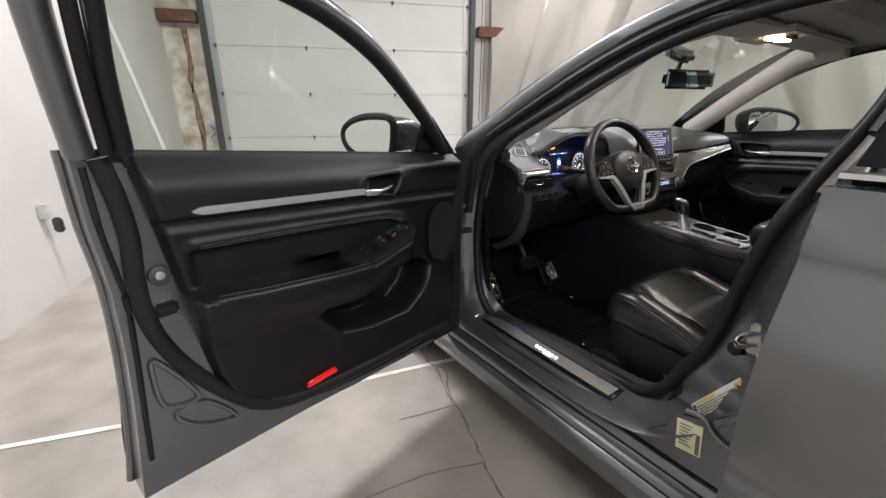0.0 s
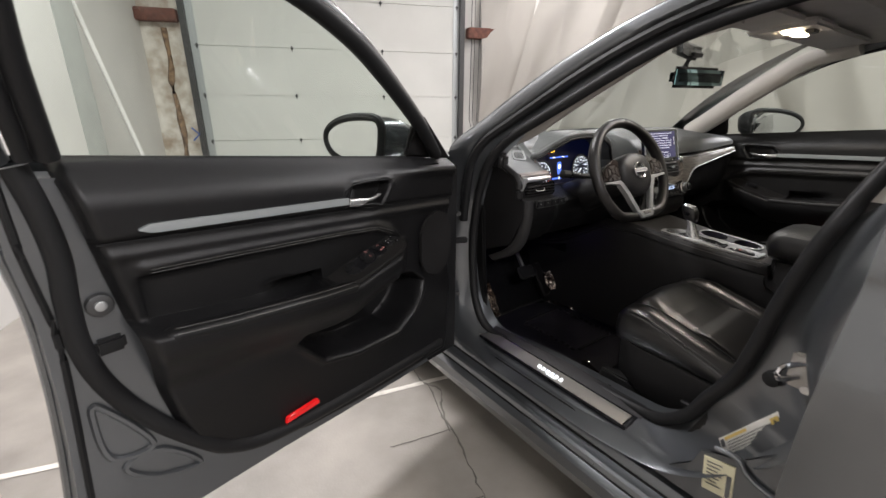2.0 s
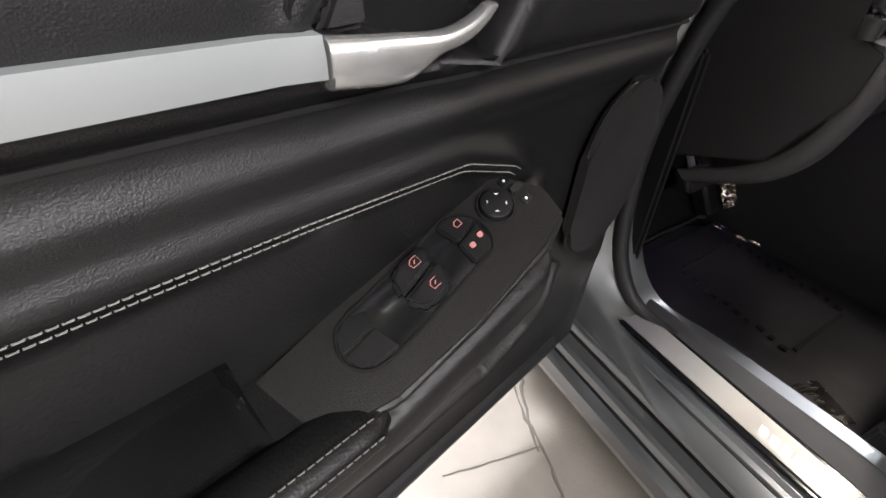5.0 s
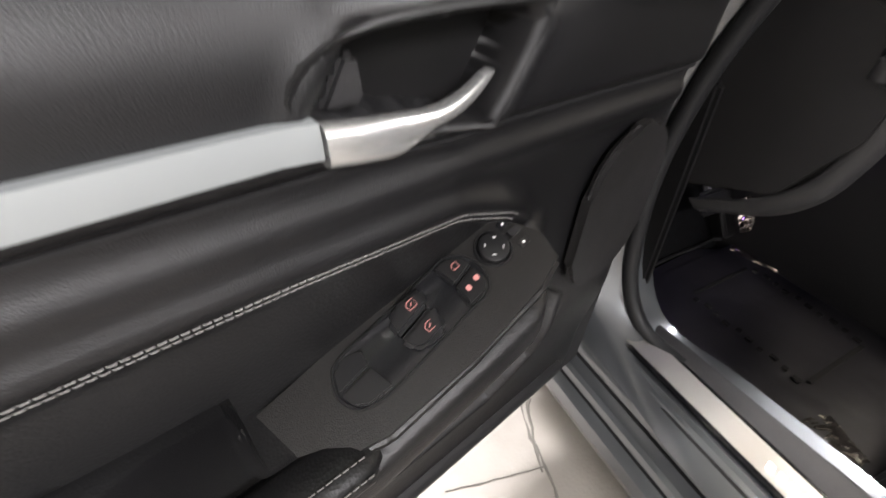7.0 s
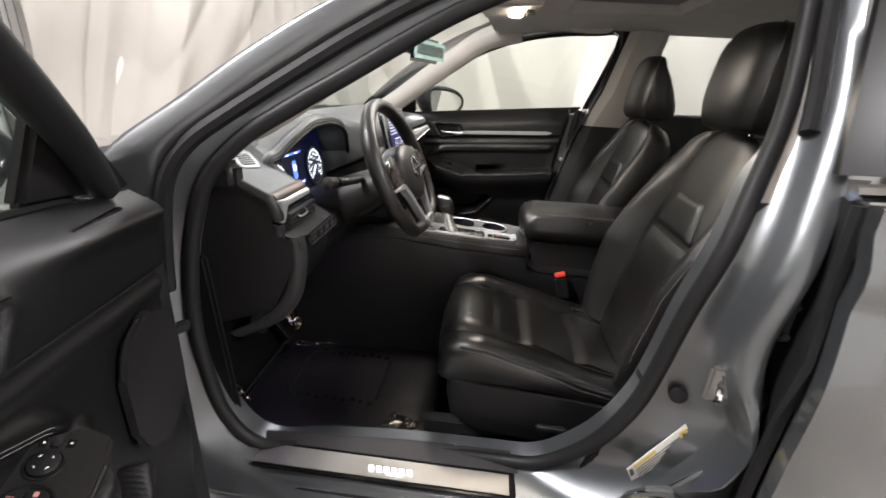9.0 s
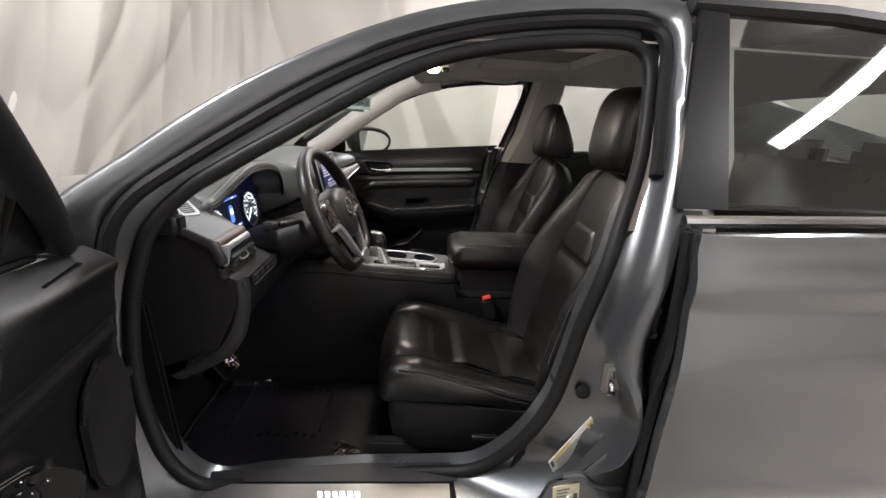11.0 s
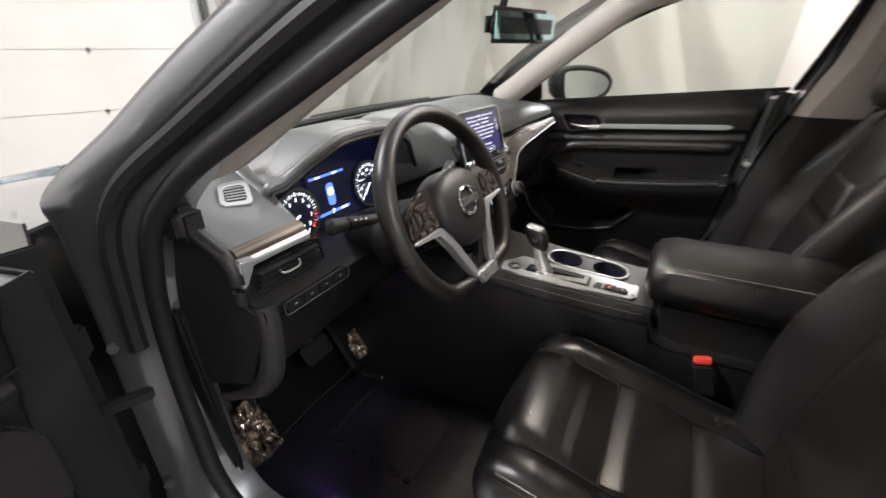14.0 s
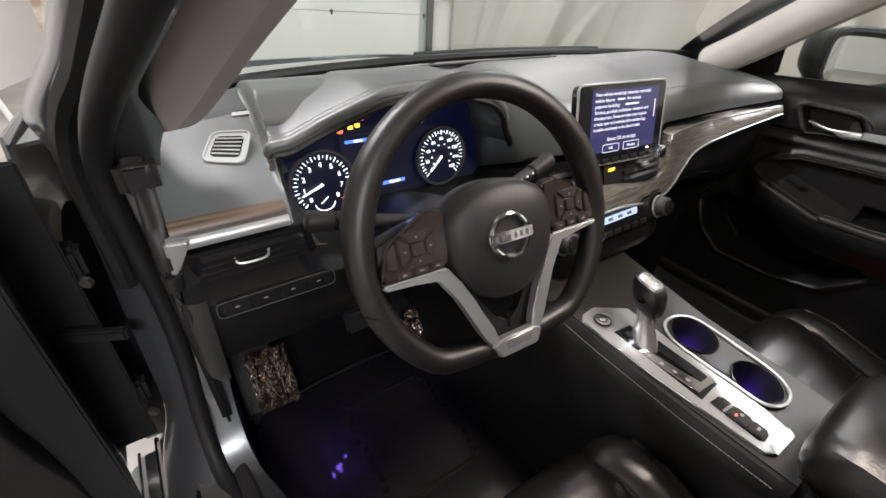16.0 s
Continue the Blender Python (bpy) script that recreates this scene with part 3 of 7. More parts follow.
body = part("body_side", frame_bm(), PAINT_MATT, car, "grey painted body side round the open doorway", 50)
part("body_side", frame_bm(-1), PAINT_MATT, car, "grey painted body side on the passenger side", 50)

# weatherstrip round the doorway
seal = part("door_seal", tube([p + Vector((-0.012, 0, 0)) for p in INs], 0.0155, 10, closed=True, up=(1, 0, 0)), RUBBER, car, "black rubber weatherstrip round the doorway")
off = []
for i, p in enumerate(INs):
    d = (OUTs[i] - p)
    off.append(p + d * 0.42 + Vector((-0.016, 0, 0)))
part("roof_seal", tube(off[-16:] + off[:46], 0.015, 8, up=(1, 0, 0)), RUBBER, car, "black rubber seal along the roof rail")

# lower panel behind the doorway's corner, with the pressed step beside it
part("jamb_panel", slab([(-.802, y, z) for y, z in ((.155, .312), (-.150, .312), (-.150, .560), (-.085, .545), (-.020, .468), (.040, .452), (.056, .440), (.066, .395))], (.012, 0, 0), .003), PAINT_MATT, car, "grey lower jamb panel under the rear door edge")
part("jamb_pressing", tube(cat([(-.806, .030, .470), (-.808, -.010, .476), (-.808, -.030, .455), (-.808, -.060, .440), (-.806, -.11, .432)], 6), .006, 8, up=(1, 0, 0)), PAINT_MATT, car, "pressed step in the jamb panel")

# sill: stepped outer rocker, under the doorway
SILL = [(-0.64, 0.318), (-0.672, 0.330), (-0.763, 0.3245), (-0.770, 0.318), (-0.780, 0.3175), (-0.786, 0.304), (-0.806, 0.3015), (-0.812, 0.294), (-0.816, 0.278), (-0.824, 0.2735), (-0.842, 0.2715), (-0.850, 0.266), (-0.855, 0.252), (-0.866, 0.247), (-0.876, 0.236), (-0.878, 0.205), (-0.862, 0.165), (-0.80, 0.145), (-0.64, 0.16)]
rings = [[Vector((x * k, y, z)) for x, z in SILL] for y, k in ((1.02, 1.0), (0.6, 1.0), (0.1, 1.0), (-0.5, 1.0), (-1.2, 1.0))]
part("rocker", loft(rings), PAINT_MATT, car, "grey stepped rocker panel under the doorway", 25)
part("rocker_seal", tube([(-0.783, 1.0, 0.309), (-0.783, 0.5, 0.311), (-0.783, 0.16, 0.314)], 0.0055, 6), RUBBER, car, "black rubber strip along the sill")
# dark strips laid into the sill steps for the shade of their grooves
part("rocker_groove_shade", rbox((-0.856, 0.3, 0.2505), (0.006, 1.5, 0.006), 0.002), RUBBER, car, "dark strip for the shade in a rocker panel groove")
part("rocker_groove_shade", rbox((-0.816, 0.4, 0.2765), (0.008, 1.3, 0.007), 0.002), RUBBER, car, "dark strip for the shade in a rocker panel groove")
# scuff plate with lit lettering
scuff = part("scuff_plate", slab([(-0.689, 0.868, 0.3315), (-0.689, 0.247, 0.3315), (-0.757, 0.247, 0.3275), (-0.757, 0.868, 0.3275)], (0, 0, 0.0045), 0.002), BLACK_GLOSS, car, "dark sill scuff plate with a brushed metal insert")
part("insert", slab([(-0.698, 0.85, 0.337), (-0.698, 0.262, 0.337), (-0.748, 0.262, 0.334), (-0.748, 0.85, 0.334)], (0, 0, 0.0015), 0.0006), STEEL, scuff, "brushed metal insert")
for k in range(6):
    y = 0.575 - k * 0.0175
    part("lit_mark", slab([(-0.736, y - .002, 0.3375), (-0.736, y - .013, 0.3375), (-0.721, y - .009, 0.3375), (-0.721, y + .002, 0.3375)], (0, 0, .002), .0006), GLOW_WHITE, scuff, "glowing white bar of the name mark")
part("underline", rbox((-0.738, 0.515, 0.337), (0.004, 0.035, 0.002), 0.0008), GLOW_WHITE, scuff)
# inner sill carpet trim
part("sill_trim", sheet(lambda s, t: (-0.690 + t * interp(.88 - s * .70, [(.18, .092), (.50, .082), (.68, .060), (.88, .038)]), 0.88 - s * 0.70, 0.337 + 0.006 * math.sin(t * 3.1) - .05 * smooth(.62, 1, t)), 20, 16, 0.006), SILL_PLASTIC, car, "black plastic inner sill trim")
part("sill_clip", rbox((-0.70, .885, .334), (.022, .035, .010), .003), SATIN, car, "small bright sill clip")

# bonnet, wing and screen
def wing_fn(s, t):
    y = 1.0 + s * 1.35
    z = 0.985 - 0.14 * s - 0.14 * s ** 3
    return (-0.80 - 0.07 * smooth(0, .5, t) - 0.03 * s + 0.03 * s ** 3, y, z - t * 0.68 + (0.02 * math.sin(t * 6)))


part("front_wing", sheet(wing_fn, 24, 14, 0.004), PAINT, car, "grey front wing")
part("front_wing", sheet(lambda s, t: (2 * XC - wing_fn(s, t)[0], wing_fn(s, t)[1], wing_fn(s, t)[2]), 24, 14, 0.004), PAINT, car, "grey front wing")


def hood_fn(s, t):
    x = (t - .5) * 1.64
    y = 1.20 + s * 1.08 - 0.16 * (abs(x) / 0.82) ** 2 * (1 - .4 * s)
    z = 0.955 - 0.13 * s - 0.10 * s ** 3 + 0.020 * (1 - (x / .82) ** 2) + 0.012 * smooth(.5, .62, abs(x)) * (1 - smooth(.62, .72, abs(x)))
    return (XC + x, y, z)


part("bonnet", sheet(hood_fn, 24, 40, 0.006), PAINT, car, "grey bonnet")
part("cowl", sheet(lambda s, t: (XC + (t - .5) * 1.5, 1.08 + s * .14 - .14 * ((t - .5) * 2) ** 2, 0.965 + .01 * math.sin(s * 9)), 6, 30, 0.01), RUBBER, car, "black plastic windscreen cowl")
part("bumper", sheet(lambda s, t: (XC + (t - .5) * 1.75, 2.32 - .42 * ((t - .5) * 2) ** 4, .80 - s * .62), 8, 30, 0.02), PAINT, car, "grey front bumper")


def screen_fn(s, t):
    x = (t - .5)
    base = Vector((XC + x * 1.42, 1.13 - 0.14 * (x * 2) ** 2, 1.012))
    top = Vector((XC + x * 1.09, 0.44 - 0.07 * (x * 2) ** 2, 1.385 - 0.022 * (x * 2) ** 2))
    p = base.lerp(top, s)
    p.z += 0.030 * math.sin(math.pi * s)
    return p


ws = part("windscreen", sheet(screen_fn, 12, 20), GLASS, car, "clear windscreen")
ws.visible_shadow = False
part("windscreen_band", tube([screen_fn(0.02, k / 20) + Vector((0, -.002, 0.002)) for k in range(21)], 0.0095, 8), RUBBER, car, "black band along the windscreen foot")
part("wiper", tube([screen_fn(0.03, k / 20) + Vector((0, .02, 0.006)) for k in range(8, 17)], 0.004, 6), RUBBER, car, "black wiper blade")

# roof outside and headliner inside
def roof_fn(s, t):
    x = (t - .5) * 2
    y = 0.44 - s * 1.75 - 0.07 * x * x * (1 - s)
    z = interp(s, [(0, 1.405), (.12, 1.447), (.35, 1.487), (.7, 1.487), (1, 1.44)]) + 0.018 * (1 - x * x) - (0.012 * abs(x) ** 6)
    return (XC + x * 0.555, y, z)


part("roof", sheet(roof_fn, 30, 24, 0.006), PAINT, car, "grey roof panel")


def liner_fn(s, t):
    x = (t - .5) * 2
    y = 0.43 - s * 1.62 - 0.05 * x * x * (1 - s)
    z = interp(s, [(0, 1.372), (.08, 1.385), (.3, 1.404), (.7, 1.404), (1, 1.35)]) + 0.012 * (1 - x * x) - 0.022 * abs(x) ** 5
    if 0.17 < s < 0.41 and abs(x) < 0.50:
        z += 0.036 * min(1, (0.50 - abs(x)) / .04, (s - .17) / .014, (.41 - s) / .014)
    return (XC + x * 0.565, y, z)


part("headliner", sheet(liner_fn, 90, 80, 0.004), HEADLINER, car, "grey woven headliner with a sunroof recess")
part("sunshade", rbox((XC, -0.040, 1.438), (0.525, 0.355, 0.004), 0.001), material("sunshade_cloth", (0.25, 0.24, 0.23), rough=0.9, grain=.2, grain_size=900), car, "closed grey sunroof shade")
for sg in (-1, 1):
    part("sun_visor", slab([(XC + sg * 0.10, 0.41, 1.372), (XC + sg * 0.47, 0.37, 1.355), (XC + sg * 0.48, 0.24, 1.372), (XC + sg * 0.12, 0.27, 1.386)], (0, 0, -0.014), 0.006), HEADLINER, car, "grey fabric sun visor folded up")
    part("grab_handle", tube(cat([(XC + sg * .51, .10, 1.395), (XC + sg * .49, .07, 1.374), (XC + sg * .49, -.05, 1.376), (XC + sg * .51, -.08, 1.40)], 6), 0.009, 8), HEADLINER, car, "grey roof grab handle")
# overhead console with its lamp
oc = part("overhead_console", slab([(XC - .10, .43, 1.372), (XC + .10, .43, 1.372), (XC + .085, .25, 1.388), (XC - .085, .25, 1.388)], (0, 0, -0.022), 0.009, 3), HEADLINER, car, "grey overhead console")
part("dome_lens", rbox((XC + .030, .325, 1.353), (.055, .040, .008), .004), DOME, oc, "lit map lamp lens")
part("dome_lens", rbox((XC - .045, .325, 1.353), (.045, .040, .008), .004), DOME, oc, "lit map lamp lens")
part("lamp_switch", rbox((XC - .008, .285, 1.356), (.05, .03, .010), .004), PLASTIC, oc, "dark lamp switch")
dl = bpy.data.lights.new("dome_lamp", "AREA")
dl.size, dl.energy, dl.color = 0.12, 2.5, (1.0, 0.89, 0.78)
dlo = new("dome_lamp", dl)
dlo.matrix_world = pose(XC, .325, 1.343)

# interior mirror
MIRC = Vector((0.02, 0.595, 1.240))
mq = pose(0, 0, 0, 3, 0, -15)
rv = part("rear_view_mirror", rbox(MIRC, (0.245, 0.040, 0.070), 0.0195, 5, mq), BLACK_GLOSS, car, "black rear-view mirror")
part("mirror_glass", rbox(MIRC + mq @ Vector((0, -0.0185, 0)), (0.232, 0.003, 0.052), 0.0012, 2, mq), MIRROR_TINT, rv, "mirror glass")
part("stalk", tube([MIRC + Vector((0, .01, 0)), MIRC + Vector((0.005, .05, 0.03)), MIRC + Vector((0.005, .02, 0.105))], 0.012, 8), PLASTIC, rv, "black mirror stalk")
part("sensor_box", rbox(MIRC + Vector((0.005, .05, 0.095)), (0.09, 0.10, 0.045), 0.015, 3, pose(0, 0, 0, 24, 0, 0)), PLASTIC, rv, "black sensor box on the screen")

# A-pillar trims inside
for sg in (-1, 1):
    h = 0.70
    pts = [(XC + sg * 0.695, 0.90, 1.01), (XC + sg * 0.66, 0.80, 1.075), (XC + sg * 0.615, 0.66, 1.175), (XC + sg * 0.575, 0.53, 1.262), (XC + sg * 0.545, 0.42, 1.330), (XC + sg * .53, .28, 1.365)]
    if sg < 0:
        pts = [(x + .030, y + .010, z + .006) for x, y, z in pts]
        pts[0] = (pts[0][0] + .012, pts[0][1] - .03, pts[0][2] + .035)
    part("pillar_trim", tube(cat(pts, 5), 0.036, 10, flat=1.25), PILLAR_TRIM, car, "beige windscreen pillar trim")

# B pillars inside and rear side structure
for sg in (-1, 1):
    X = lambda z: (XC + sg * (0.70 if z < 1.0 else 0.70 - (z - 1.0) * .42))
    rings = []
    for z, y0, y1 in ((0.34, 0.14, -0.22), (0.55, .06, -.24), (0.8, .0, -.24), (1.0, -.06, -.25), (1.15, -.115, -.30), (1.3, -.140, -.305), (1.385, -.155, -.31)):
        x = X(z)
        rings.append([Vector((x, y0, z)), Vector((x - sg * .035, (y0 * .8 + y1 * .2), z)), Vector((x - sg * .035, (y0 * .2 + y1 * .8), z)), Vector((x, y1, z)), Vector((x + sg * .035, y1, z)), Vector((x + sg * .035, y0, z))])
    part("pillar_cover", loft(rings[:4]), PLASTIC, car, "black lower pillar cover")
    part("pillar_cover", loft(rings[3:]), PILLAR_TRIM, car, "beige upper pillar cover")

# front seat belt on the driver's pillar
for sg in (-1,):
    part("seat_belt", slab([(XC + sg * .575, -.165, 1.27), (XC + sg * .62, -.13, 1.10), (XC + sg * .655, -.09, .85), (XC + sg * .66, -.04, .50), (XC + sg * .66, -.085, .50), (XC + sg * .655, -.135, .85), (XC + sg * .62, -.175, 1.10), (XC + sg * .575, -.205, 1.27)], (-sg * .003, 0, 0)), RUBBER, car, "black seat belt webbing")

# striker, bolt, hinge parts and label on the driver's jamb
stk = part("striker", rbox((-0.768, -0.060, 0.692), (0.014, 0.045, 0.07), 0.005), STEEL, car, "steel door striker plate")
part("loop", tube(cat([(-.772, -.056, .710), (-.812, -.036, .706), (-.812, -.036, .684), (-.772, -.056, .682)], 5), .0055, 8), CHROME, stk, "bright striker loop")
for z in (.718, .662):
    part("screw", disc((-.773, -.070, z), (-1, 0, 0), .008, .005, 12), CHROME, stk)
part("plug", disc((-.738, -.014, .640), (-1, 0.2, 0), .016, .012, 20, .003), RUBBER, car, "black door-switch plug")
LC = [Vector((-.752, .043, .455)), Vector((-.752, -.038, .582)), Vector((-.752, -.058, .552)), Vector((-.752, .024, .418))]
def on_label(a, b, d=0.0):
    p = LC[0].lerp(LC[1], a).lerp(LC[3].lerp(LC[2], a), b)
    return p + Vector((-d, -d * .3, 0))
lab = part("label_plate", slab([p for p in LC], (.002, 0, 0)), LABEL_WHITE, car, "white and yellow printed jamb label")
def label_bar(a0, a1, b0, b1, mt, nm="print_bar"):
    part(nm, slab([on_label(a0, b0, .001), on_label(a1, b0, .001), on_label(a1, b1, .001), on_label(a0, b1, .001)], (-.0006, 0, 0)), mt, lab)
label_bar(.86, .98, .15, .80, LABEL_YELLOW, "band")
label_bar(.10, .48, .05, .22, LABEL_YELLOW, "band")
for k in range(4):
    label_bar(.12, .80 - .1 * (k % 2), .34 + k * .15, .38 + k * .15, BAR_DARK)
label_bar(.02, .08, .1, .5, BAR_DARK)
label_bar(.90, .94, .3, .65, BAR_DARK)
LD = [Vector((-.8055, .046, .437)), Vector((-.8055, -.012, .450)), Vector((-.8055, -.020, .367)), Vector((-.8055, .037, .358))]
lab2 = part("label_plate", slab([p for p in LD], (.003, 0, 0)), material("cream_label", (.72, .68, .48), rough=.5), car, "cream certification label")
for k in range(7):
    f0 = .10 + k * .11
    q = lambda a, b: LD[0].lerp(LD[1], a).lerp(LD[3].lerp(LD[2], a), b) + Vector((-.0012, 0, 0))
    part("print_bar", slab([q(.12, f0), q(.62 - .07 * (k % 3), f0), q(.62 - .07 * (k % 3), f0 + .03), q(.12, f0 + .03)], (-.0005, 0, 0)), BAR_DARK, lab2)
part("print_bar", slab([q(.78, .3), q(.93, .3), q(.93, .95), q(.78, .95)], (-.0005, 0, 0)), BAR_DARK, lab2)
for y, z in ((1.0, .78), (1.0, .47)):
    part("door_hinge", rbox((-.80, y + .02, z), (.04, .04, .06), .008), RUBBER, car, "dark door hinge")
    part("hinge_bolt", disc((-.775, y - .05, z), (-.6, -1, 0), .009, .008, 6), DARK_STEEL, car)
part("check_arm", rbox((-.80, .945, .685), (.10, .016, .022), .004, m=pose(0, 0, 0, 0, 0, -25)), RUBBER, car, "dark door check arm")

# rear door outside, closed
def rear_x(z):
    return side_x(z) - 0.052


def rear_door_fn(sg):
    def fn(s, t):
        y = -0.114 - s * 1.08 + .014 * smooth(.1, .6, t)
        z = 1.035 + .035 * s - t * 0.70
        bulge = .042 * smooth(0, .42, t) + .010 * smooth(.05, .12, t) - .012 * smooth(.12, .2, t) - .022 * smooth(.70, .85, t) + .012 * smooth(.80, .9, t)
        x = -.838 - bulge - .006 * smooth(0, .012, s)
        return (x if sg < 0 else 2 * XC - x, y, z)
    return fn


for sg in (-1, 1):
    mir = (lambda p: Vector(p)) if sg < 0 else (lambda p: Vector((2 * XC - p[0], p[1], p[2])))
    rd = part("rear_door", sheet(rear_door_fn(sg), 30, 44, 0.03), PAINT, car, "closed grey rear door")
    part("belt_moulding", tube([mir((rear_x(1.03 + .035 * s) - .030, -.112 - s * 1.08, 1.044 + .035 * s)) for s in (0, .25, .5, .75, 1)], .011, 8, flat=1.1), CHROME, rd, "chrome belt moulding")
    q = [(-.118, 1.06), (-.222, 1.062), (-.258, 1.435), (-.196, 1.44)]
    part("pillar_applique", slab([mir((rear_x(z) - .004, y, z)) for y, z in q], mir((.012, 0, 0)) - mir((0, 0, 0))), PILLAR_BLACK, rd, "gloss black pillar applique")
    gl = part("door_glass", sheet(lambda s, t: mir((rear_x(1.06 + t * .375) + .006, -.222 - s * .78 - .036 * t, 1.06 + t * (.375 - .02 * s - .10 * s ** 3))), 10, 8), GLASS_DARK, rd, "tinted rear door glass")
    gl.visible_shadow = False
    part("window_frame", tube([mir((rear_x(z) + .012, y, z)) for y, z in ((-.185, 1.452), (-.5, 1.452), (-.8, 1.43), (-1.05, 1.36), (-1.20, 1.24), (-1.24, 1.08))], .020, 8), RUBBER, rd, "black rear window frame")
    part("edge_strip", tube([mir((-.826 - .03 * smooth(1.0, .75, z), -.116 + .014 * smooth(.95, .6, z), z)) for z in (.36, .5, .6, .7, .8, .9, 1.03)], .011, 6), RUBBER, rd, "black seal on the door edge")
    # door edge and gap sheet: the gap's shade is put in as black
    part("edge_face", sheet(lambda s, t: mir((-.835 - .03 * smooth(0, .4, t) + s * .11, -.122 + .012 * smooth(.1, .6, t) - .02 * s, 1.03 - t * .68)), 4, 16, .004), RUBBER, rd, "door edge behind the seal, black for the shade in the gap")
    part("gap_sheet", sheet(lambda s, t: mir((side_x(1.43 - t * 1.08) + .035, -.085 - .03 * smooth(.6, 0, t) - s * .13, 1.43 - t * 1.08)), 4, 30, .006), RUBBER, car, "black sheet put in for the shaded gap behind the door pillar")
    # rear door inner panel
    part("inner_panel", sheet(lambda s, t: mir((-.68 + .02 * math.sin(t * 6), -.25 - s * .95, 1.06 - t * .66)), 8, 10, .02), PLASTIC, rd, "black rear door trim")
    # rear quarter, closing the body behind
    part("quarter_panel", sheet(lambda s, t: mir((-.80 + .09 * s - .05 * math.sin(t * 3) + .30 * smooth(.45, 1, 1 - t) * (1 - 0) * .55, -1.2 - s * 1.1, 1.42 - .25 * s - t * (1.15 - .25 * s))), 12, 14, .01), PAINT, car, "grey rear quarter panel")
# black sheet added so that the gap behind the wing reads dark
part("wing_gap_sheet", rbox((-.838, .996, .655), (.085, .008, .60), .003), RUBBER, car, "added black sheet closing the gap behind the front wing")
for z0 in (.835, .465):
    hb = part("rear_hinge", rbox((-.782, -.112, z0), (.022, .016, .075), .004), DARK_STEEL, car, "dark steel rear door hinge")
    for dz in (-.026, .026):
        part("hinge_bolt", disc((-.793, -.112, z0 + dz), (-1, 0, 0), .007, .004, 6), DARK_STEEL, hb, "dark hinge bolt")
boot = cat([(-.770, -.108, .715), (-.790, -.113, .690), (-.792, -.115, .65), (-.785, -.113, .605), (-.765, -.108, .59)], 12)
part("wire_boot", tube(boot, [.0135 if k % 2 else .0105 for k in range(len(boot))], 10), RUBBER, car, "ribbed black rubber wiring boot", 20)
# rear window and parcel shelf
rw = part("rear_window", sheet(lambda s, t: (XC + (t - .5) * 1.05, -1.30 - s * .75, 1.43 - s * .33 - .03 * (2 * t - 1) ** 2), 8, 12), GLASS_DARK, car, "tinted rear window")
rw.visible_shadow = False
part("parcel_shelf", rbox((XC, -1.75, 1.07), (1.25, .75, .02), .006), PLASTIC, car, "black parcel shelf")
part("boot_lid", sheet(lambda s, t: (XC + (t - .5) * 1.5, -2.05 - s * .45, 1.10 - .1 * s - s ** 4 * .5), 10, 10, .01), PAINT, car, "grey boot lid")
# underbody and floor pan
part("floor_pan", slab([(XC - .66, 1.30, .20), (XC + .66, 1.30, .20), (XC + .66, -1.4, .20), (XC - .66, -1.4, .20)], (0, 0, -.05)), RUBBER, car, "dark floor pan")
part("wheel", disc((-.86, 1.45, .33), (1, 0, 0), .335, .22, 40, .03), RUBBER, car, "black front tyre")
part("wheel", disc((2 * XC + .86, 1.45, .33), (-1, 0, 0), .335, .22, 40, .03), RUBBER, car, "black front tyre")
part("wheel", disc((-.84, -1.38, .33), (1, 0, 0), .335, .22, 40, .03), RUBBER, car, "black rear tyre")
part("wheel", disc((2 * XC + .84, -1.38, .33), (-1, 0, 0), .335, .22, 40, .03), RUBBER, car, "black rear tyre")

# ---- front doors ----
def belt(u):
    return 0.984 + 0.0885 * u


